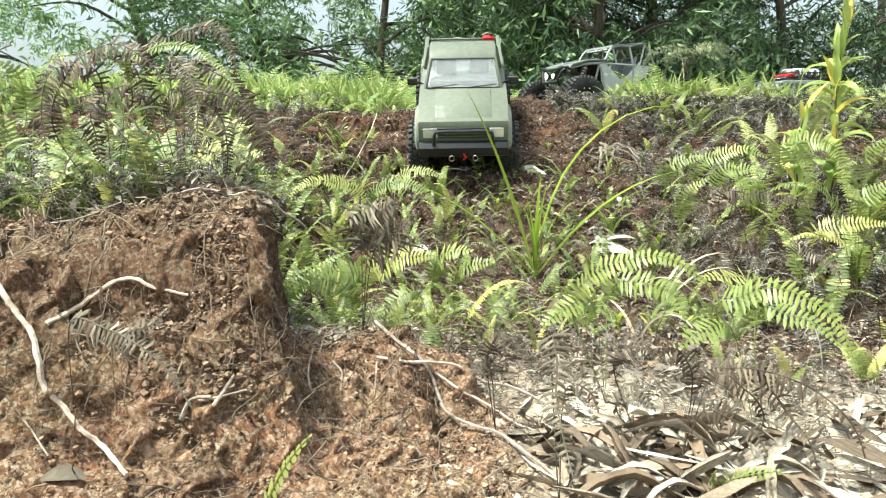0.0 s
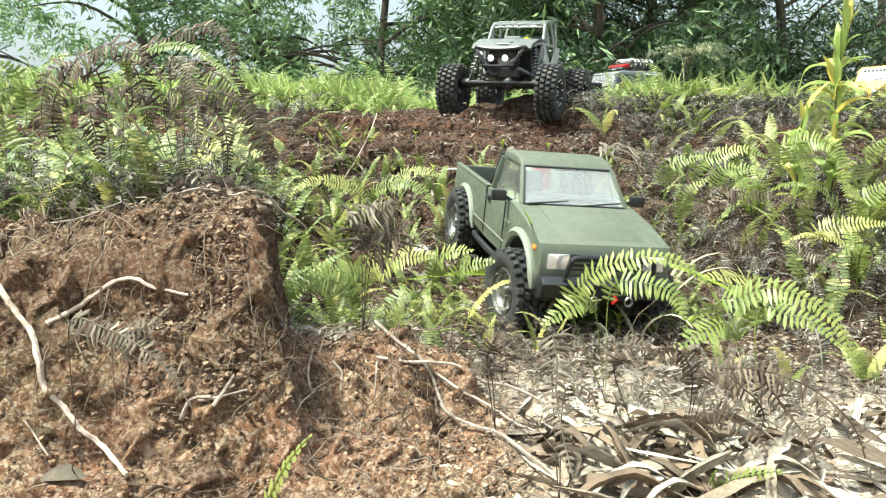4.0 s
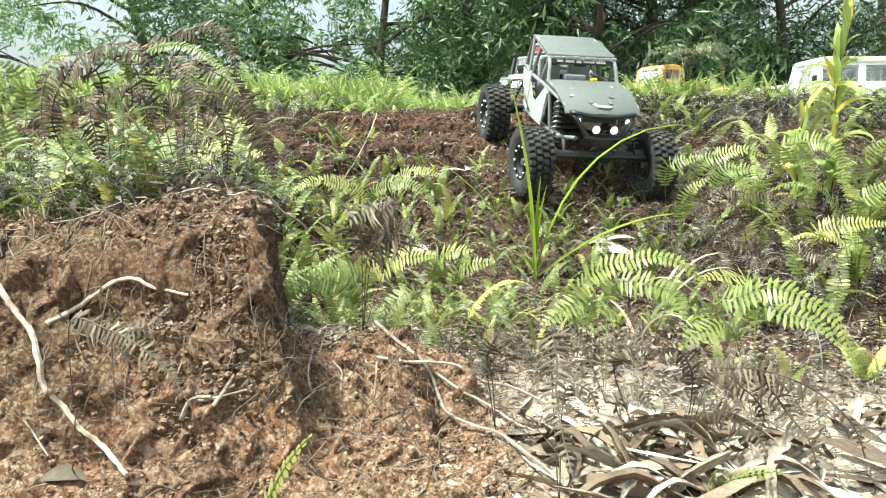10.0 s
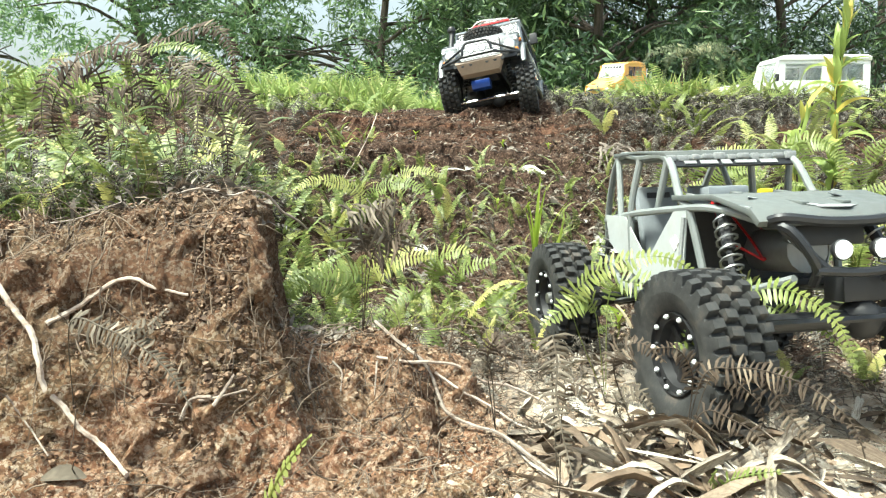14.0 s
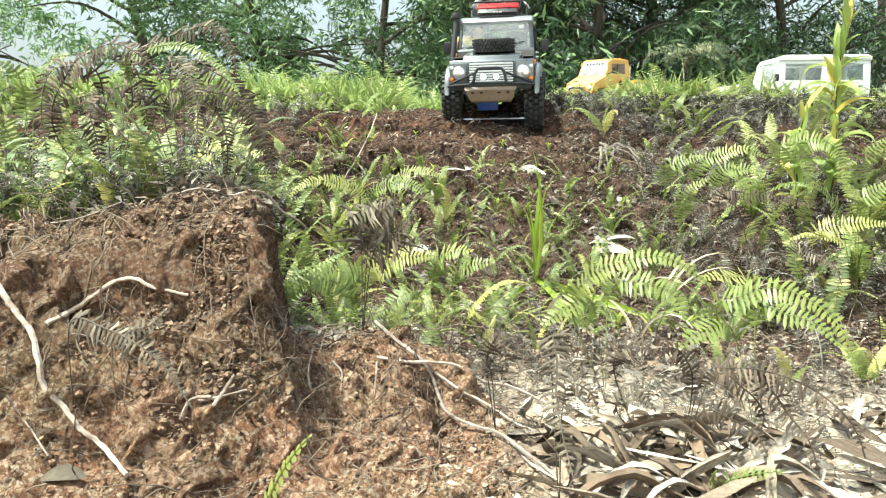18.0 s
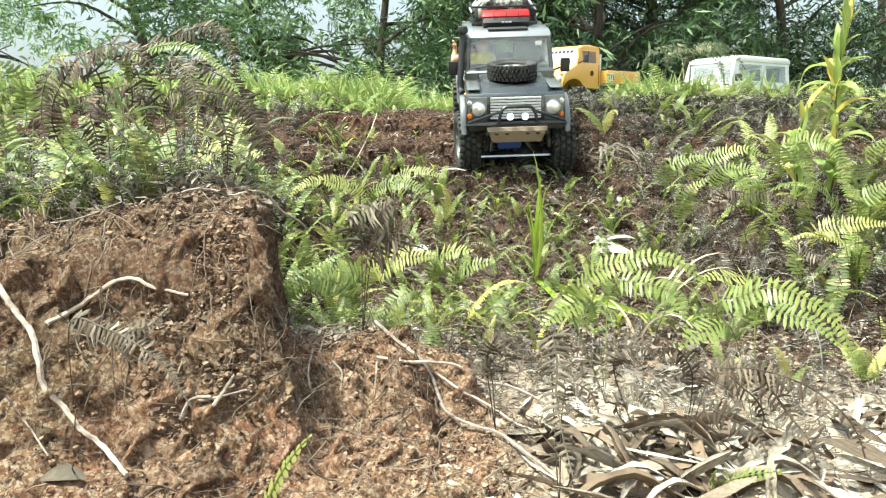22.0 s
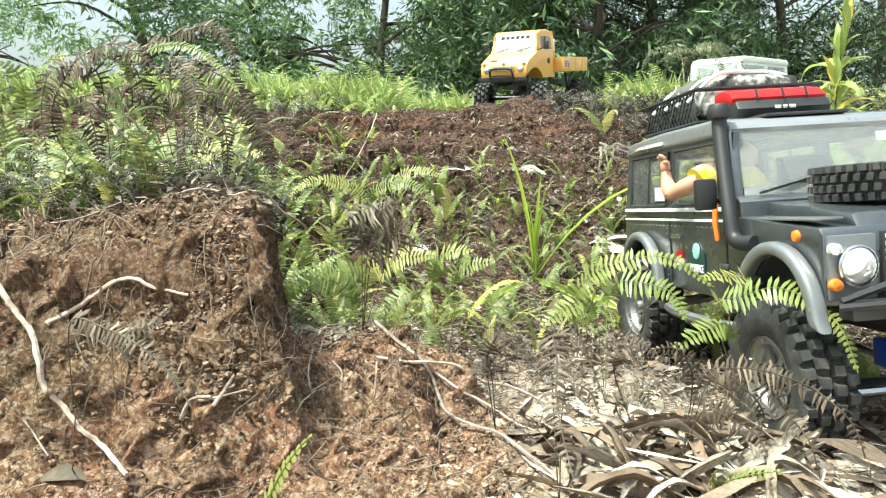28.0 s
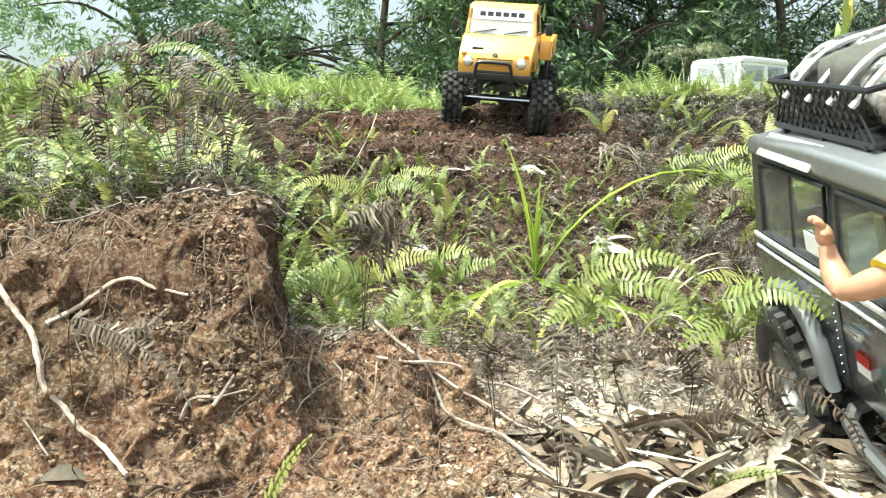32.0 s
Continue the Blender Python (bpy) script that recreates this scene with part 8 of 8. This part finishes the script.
    part("bumper", made(box, (0.192, 0, 0.116), (0.012, 0.160, 0.014), 0.003), MAT["black"], car)
    part("bull_bar", made(tube, curve_pts([(0.197, -0.040, 0.116), (0.203, -0.036, 0.140), (0.203, -0.026, 0.147), (0.203, 0.026, 0.147), (0.203, 0.036, 0.140), (0.197, 0.040, 0.116)], 4), 0.0036, 8), MAT["steel_black"], car, "black bull bar")
    part("bull_bar_cross", made(tube, [(0.201, -0.038, 0.127), (0.201, 0.038, 0.127)], 0.003, 7), MAT["steel_black"], car)
    part("dashboard", made(box, (0.100, 0, 0.2), (0.03, 0.140, 0.014), 0.003), MAT["black"], car)
    part("gearbox", made(box, (0.0, 0, 0.094), (0.12, 0.05, 0.035), 0.004), MAT["black"], car)
    part("servo", made(box, (0.168, 0.026, 0.092), (0.018, 0.036, 0.016), 0.002), MAT["black"], car)
    axle(car, ax[0], 0.062, 0.078, toward=1)
    axle(car, ax[1], 0.062, 0.078, toward=-1)
    w = wheel_set(car, [(x, y, 0.062) for x in ax for y in (-0.098, 0.098)], 0.061, 0.046, 0.030, 18, 0.008, MAT["dull_metal"], 6, "grey rim")
    return car, w, 0.062


# ---- white hardtop wagon ----
def wagon():
    car = thing("hardtop_wagon", "white scale-model hardtop off-road wagon", "model truck", "scale-model trucks")
    ax = (0.137, -0.143)
    win = [(-0.190, -0.098, 0.186, 0.232), (-0.078, 0.022, 0.186, 0.232)]
    hardtop_shell(car, "white", 0.098, -0.208, 0.055, 0.258, win, ax)
    part("roof", made(prism, [(-0.212, 0.238), (-0.212, 0.250), (-0.200, 0.256), (0.02, 0.256), (0.040, 0.250), (0.046, 0.238)], -0.082, 0.082, 0.006, None, 3), MAT["white"], car)
    for s in (-1, 1):
        part("pillar", made(beam, (0.056, s * 0.080, 0.170), (0.040, s * 0.0765, 0.242), 0.008, 0.008, 0.002), MAT["white"], car)
        for a, b, c, d in win:
            pane("side_window", [(a, s * 0.0838, c), (b, s * 0.0838, c), (b, s * 0.0797, d), (a, s * 0.0797, d)], car)
        for x in (-0.088, 0.048):
            part("door_seam", made(box, (x, s * 0.0872, 0.135), (0.0018, 0.001, 0.062)), MAT["black"], car)
        part("door_handle", made(box, (-0.060, s * 0.0885, 0.152), (0.018, 0.004, 0.004), 0.001), MAT["chrome"], car)
        part("mirror", made(box, (0.052, s * 0.102, 0.192), (0.008, 0.02, 0.02), 0.003), MAT["black"], car)
        round_lamp(car, (0.190, s * 0.066, 0.140), 0.0125)
        for cx in ax:
            part("wheel_arch", made(tube, [(x, s * 0.088, z) for x, z in arc(cx, 0.072, 0.064, 170, 10, 12)], 0.005, 6), MAT["black"], car)
    pane("windscreen", [(0.0575, -0.0755, 0.176), (0.0575, 0.0755, 0.176), (0.0415, 0.072, 0.242), (0.0415, -0.072, 0.242)], car, mat="screen")
    part("grille", made(box, (0.1895, 0, 0.140), (0.004, 0.09, 0.03), 0.001), MAT["black"], car)
    part("bumper", made(box, (0.203, 0, 0.110), (0.016, 0.165, 0.014), 0.002), MAT["steel_black"], car)
    for s in (-1, 1):
        part("chassis_rail", made(box, (0.0, s * 0.032, 0.094), (0.39, 0.010, 0.014), 0.001), MAT["black"], car)
    axle(car, ax[0], 0.060, 0.070, toward=1)
    axle(car, ax[1], 0.060, 0.070, toward=-1)
    w = wheel_set(car, [(x, y, 0.060) for x in ax for y in (-0.086, 0.086)], 0.058, 0.040, 0.030, 18, 0.006, MAT["white"], 8, "white steel rim")
    return car, w, 0.060


FLEET = {"pickup": pickup(), "buggy": buggy(), "defender": defender(), "unimog": unimog(), "wagon": wagon()}
# ---- the drives: seconds, place, then yaw, nose-down and left-side-up in degrees ----
PATHS = {
    "pickup": [
        (0, 0.045, 1.638, 0.250, -91.2, 24.2, 0.9),
        (1, 0.046, 1.597, 0.239, -88.9, 26.2, 4.0),
        (2, 0.068, 1.510, 0.202, -79.3, 23.9, 6.5),
        (3, 0.075, 1.322, 0.128, -82.7, 21.4, 7.1),
        (3.5, 0.102, 1.199, 0.038, -81.7, 14.4, 0.3),
        (5.5, 0.265, 0.812, 0.015, -70.4, -5.8, -1.2),
        (6, 0.318, 0.678, 0.035, -72.4, -4.1, 3.5),
        (6.5, 0.440, 0.500, 0.045, -62.0, -3.0, 2.0),
        (7, 0.660, 0.220, 0.045, -50.0, 0.0, 0.0),
        (8, 1.150, -0.350, 0.045, -48.0, 0.0, 0.0),
        (32, 1.150, -0.350, 0.045, -48.0, 0.0, 0.0),
    ],
    "buggy": [
        (0, 0.475, 2.280, 0.298, -155.0, -1.0, 0.0),
        (0.3, 0.475, 2.280, 0.298, -155.0, -1.0, 0.0),
        (1, 0.420, 2.270, 0.310, -152.0, -2.0, 1.0),
        (1.5, 0.365, 2.235, 0.316, -143.0, -3.0, 4.0),
        (2, 0.305, 2.200, 0.318, -130.0, -3.0, 8.0),
        (3, 0.172, 2.040, 0.322, -112.0, -2.0, 12.0),
        (3.5, 0.185, 1.880, 0.312, -111.0, 2.0, -2.0),
        (6, 0.185, 1.870, 0.312, -110.0, 3.0, -2.0),
        (7, 0.163, 1.719, 0.290, -92.7, 13.9, 0.9),
        (8, 0.174, 1.597, 0.256, -83.2, 21.8, 2.4),
        (9, 0.205, 1.525, 0.226, -78.9, 16.4, 0.7),
        (10, 0.244, 1.513, 0.204, -80.4, 17.2, -1.9),
        (11, 0.238, 1.355, 0.139, -84.8, 21.8, -2.0),
        (12, 0.234, 1.132, 0.053, -87.3, 11.3, 4.1),
        (12.5, 0.237, 0.881, 0.034, -88.6, -3.3, 5.1),
        (13, 0.275, 0.808, 0.023, -83.8, -7.6, 5.4),
        (14, 0.282, 0.692, 0.030, -79.8, -8.9, 0.8),
        (14.5, 0.305, 0.636, 0.042, -81.9, -10.9, 0.0),
        (15.2, 0.430, 0.420, 0.045, -70.0, -3.0, 0.0),
        (16.2, 0.850, 0.050, 0.045, -40.0, 0.0, 0.0),
        (17.5, 1.500, -0.500, 0.045, -40.0, 0.0, 0.0),
        (32, 1.500, -0.500, 0.045, -40.0, 0.0, 0.0),
    ],
    "defender": [
        (0, 1.600, 3.600, 0.240, -166.0, 0.0, 0.0),
        (1.2, 1.600, 3.600, 0.240, -166.0, 0.0, 0.0),
        (2, 1.240, 3.550, 0.250, -160.0, 0.0, 0.0),
        (3, 1.220, 3.550, 0.250, -160.0, 0.0, 0.0),
        (3.5, 1.000, 3.500, 0.260, -158.0, 0.0, 0.0),
        (5.5, 0.530, 3.100, 0.270, -136.0, 0.0, 0.0),
        (6, 0.530, 3.150, 0.270, -136.0, 0.0, 0.0),
        (7, 0.680, 3.300, 0.270, -132.0, 0.0, 0.0),
        (8.5, 0.680, 3.300, 0.270, -130.0, 0.0, 0.0),
        (10, 0.390, 2.950, 0.295, -118.0, -2.0, 2.0),
        (11, 0.233, 2.166, 0.245, -110.7, -7.9, 3.5),
        (12, 0.211, 2.301, 0.279, -106.1, -4.7, 4.1),
        (13, 0.188, 2.161, 0.292, -109.7, -13.2, 6.0),
        (14, 0.157, 1.921, 0.272, -105.8, -13.0, 10.9),
        (16.5, 0.142, 1.896, 0.272, -104.9, -9.0, 9.8),
        (17, 0.140, 1.885, 0.272, -101.8, -6.2, 7.6),
        (18, 0.139, 1.858, 0.273, -98.4, 5.6, 1.0),
        (20, 0.127, 1.845, 0.275, -94.8, 5.0, 1.3),
        (21, 0.127, 1.822, 0.272, -93.9, 4.6, 1.6),
        (22, 0.140, 1.641, 0.220, -89.6, 13.3, 1.9),
        (23, 0.172, 1.520, 0.169, -87.9, 16.2, 1.3),
        (24, 0.183, 1.305, 0.092, -87.4, 14.6, 5.0),
        (25, 0.218, 1.175, 0.022, -85.6, 12.4, 2.4),
        (25.5, 0.248, 1.094, 0.004, -81.6, 6.5, 7.2),
        (27.5, 0.338, 0.714, 0.011, -84.8, -6.6, 0.1),
        (28, 0.353, 0.704, 0.015, -85.0, -6.2, 3.2),
        (29, 0.359, 0.710, 0.014, -86.8, -6.3, 3.8),
        (29.5, 0.361, 0.572, 0.024, -84.2, -6.4, 4.0),
        (30, 0.406, 0.527, 0.027, -77.9, -6.1, 2.6),
        (31, 0.390, 0.428, 0.030, -84.6, -2.5, 6.4),
        (32, 0.396, 0.414, 0.011, -92.0, 6.1, 15.9),
    ],
    "unimog": [
        (0, 2.600, 3.200, 0.285, -155.0, 0.0, 0.0),
        (4, 1.900, 3.200, 0.285, -155.0, 0.0, 0.0),
        (5.5, 1.580, 3.200, 0.285, -155.0, 0.0, 0.0),
        (6, 1.420, 3.200, 0.285, -155.0, 0.0, 0.0),
        (7, 1.300, 3.200, 0.285, -155.0, 0.0, 0.0),
        (7.5, 1.070, 3.200, 0.285, -155.0, 0.0, 0.0),
        (8.5, 0.855, 3.200, 0.285, -155.0, 0.0, 0.0),
        (9.5, 0.910, 3.200, 0.285, -155.0, 0.0, 0.0),
        (10.3, 1.000, 3.200, 0.285, -155.0, 0.0, 0.0),
        (10.6, 1.080, 3.200, 0.285, -155.0, 0.0, 0.0),
        (11, 1.280, 3.200, 0.285, -155.0, 0.0, 0.0),
        (11.3, 1.090, 3.200, 0.285, -155.0, 0.0, 0.0),
        (11.6, 0.960, 3.200, 0.285, -155.0, 0.0, 0.0),
        (12, 0.840, 3.200, 0.285, -155.0, 0.0, 0.0),
        (14, 0.793, 3.175, 0.297, -150.7, 1.1, -2.1),
        (16.5, 0.793, 3.175, 0.297, -150.7, 1.1, -2.1),
        (17, 0.745, 3.100, 0.297, -150.0, 1.0, -2.0),
        (18, 0.690, 3.050, 0.297, -148.0, 1.0, -2.0),
        (19, 0.600, 2.900, 0.299, -144.0, 1.0, -1.0),
        (20, 0.487, 2.659, 0.302, -139.2, 1.1, -1.2),
        (21, 0.487, 2.659, 0.302, -139.2, 1.1, -1.2),
        (24.2, 0.487, 2.659, 0.302, -139.2, 1.1, -1.2),
        (25.5, 0.430, 2.482, 0.289, -139.1, 0.9, -1.9),
        (28, 0.289, 2.422, 0.324, -123.7, 4.4, -0.4),
        (29, 0.233, 2.345, 0.335, -120.2, 4.9, 1.6),
        (30, 0.233, 2.345, 0.335, -120.2, 4.9, 1.6),
        (31, 0.195, 2.145, 0.330, -115.6, -2.6, 2.5),
        (32, 0.141, 1.824, 0.313, -101.9, 11.9, -5.1),
    ],
    "wagon": [
        (0, 2.252, 2.475, 0.228, -180.0, 0.0, 0.0),
        (5, 1.611, 2.383, 0.228, -180.0, 0.0, 0.0),
        (7, 1.446, 2.292, 0.228, -182.0, 0.0, 0.0),
        (10, 1.116, 2.246, 0.228, -184.0, 0.0, 0.0),
        (12, 1.116, 2.246, 0.228, -184.0, 0.0, 0.0),
        (13, 1.061, 2.218, 0.228, -184.0, 0.0, 0.0),
        (14, 0.988, 2.200, 0.228, -184.0, 0.0, 0.0),
        (18.5, 0.988, 2.200, 0.228, -184.0, 0.0, 0.0),
        (20, 0.873, 2.182, 0.228, -168.0, 0.0, 0.0),
        (21, 0.809, 2.182, 0.228, -155.0, 0.0, 0.0),
        (22, 0.807, 2.200, 0.228, -148.0, 0.0, 0.0),
        (24, 0.824, 2.218, 0.228, -143.0, 0.0, 0.0),
        (32, 0.824, 2.218, 0.228, -143.0, 0.0, 0.0),
    ],
}


def blend(rows, t):
    """A row between rows, for the wheels' travel."""
    for a, b in zip(rows, rows[1:]):
        if a[0] <= t <= b[0]:
            k = (t - a[0]) / (b[0] - a[0])
            return [p + (q - p) * k for p, q in zip(a, b)]
    return list(rows[-1])


# how far the front wheels are held over: seconds, degrees to the left
STEER = {"buggy": ((0, 0), (5.0, 0), (5.5, 12), (6, 16), (7, 30), (8, 30), (9, 28), (10, 8), (11, 0), (12.1, 0), (12.5, 18), (12.9, 28), (13.6, 28), (14.0, 4), (14.5, 4), (15.2, 14), (16.2, 20), (32, 20))}


def motions():
    """Keys the trucks along their drives, and turns, steers and lifts their wheels."""
    for name, (car, wheels, radius) in FLEET.items():
        rows = PATHS[name]
        walk(car, [(t, pose(x, y, z, roll, nose, yaw)) for t, x, y, z, yaw, nose, roll in rows])
        rest = [w.location.copy() for w in wheels]
        steps, spin, last = [], 0.0, None
        for i in range(321):
            t = i / 10
            _, x, y, z, yaw, nose, roll = blend(rows, t)
            h = radians(yaw)
            if last:
                spin += ((x - last[0]) * math.cos(h) + (y - last[1]) * math.sin(h)) / radius
            last = (x, y)
            steps.append((t, spin, yaw, pose(x, y, z, roll, nose, yaw)))
        for k, w in enumerate(wheels):
            keys, before = [], None
            for i, (t, s, yaw, m) in enumerate(steps):
                p = m @ rest[k]
                lift = max(-0.014, min(0.022 + radius - rest[k].z, float(height(p.x, p.y, False)) + radius - 0.004 - p.z))
                ahead, behind = steps[min(i + 4, 320)], steps[max(i - 4, 0)]
                run = abs(ahead[1] - behind[1]) * radius
                steer = max(-24, min(24, (ahead[2] - behind[2]) * 0.30 / run * 0.9)) if k < 2 and run > 0.02 else 0.0
                held = STEER.get(name)
                if held and k < 2:
                    steer = max(-30, min(30, 0.4 * steer + blend(held, t)[1]))
                now = (round(s, 3), round(lift, 4), round(steer, 1))
                q = pose(rest[k].x, rest[k].y, rest[k].z + lift, 0, 0, steer) @ Matrix.Rotation(s, 4, "Y")
                if now != before or i in (0, 320):
                    if before is not None and keys and keys[-1][0] < t - 0.15:
                        keys.append((steps[i - 1][0], keys[-1][1]))
                    keys.append((t, q))
                before = now
            walk(w, keys)

    # the grass clump is pressed down and springs up again: seconds, lean to the eye, lean to the right
    bows = (((0, 0, -14), (3.2, 0, -14), (3.8, 62, -10), (5.6, 62, 0), (6.4, 0, -2), (11.8, 0, -2), (12.4, 65, 15), (14.6, 62, 10), (16.4, 48, 0), (26, 48, 0), (27.4, -44, 0), (32, -44, 0)),
            ((0, 0, 0), (3.2, 0, 0), (3.8, 40, 50), (5.7, 40, 50), (6.4, 0, 8), (11.8, 0, 8), (12.4, 60, 40), (16.4, 80, 72), (26, 80, 72), (27.5, 5, 27), (32, 5, 25)),
            ((0, 0, 6), (3.2, 0, 6), (3.8, 40, 50), (5.7, 40, 50), (6.4, 0, 22), (11.8, 0, 22), (12.4, 60, 40), (16.4, 80, 20), (32, 80, 20)),
            ((0, 0, -12), (3.2, 0, -12), (3.8, 60, -20), (5.7, 60, -20), (6.4, 0, 0), (11.8, 0, 0), (12.4, 65, -10), (16.4, 80, -30), (27.4, 66, -40), (32, 60, -40)))
    for (blade, az), rows in zip(GRASS, bows):
        walk(blade, [(t, pose(0, 0, 0, rx, ry, 0) @ pose(0, 0, 0, 0, 0, az)) for t, rx, ry in rows])


motions()
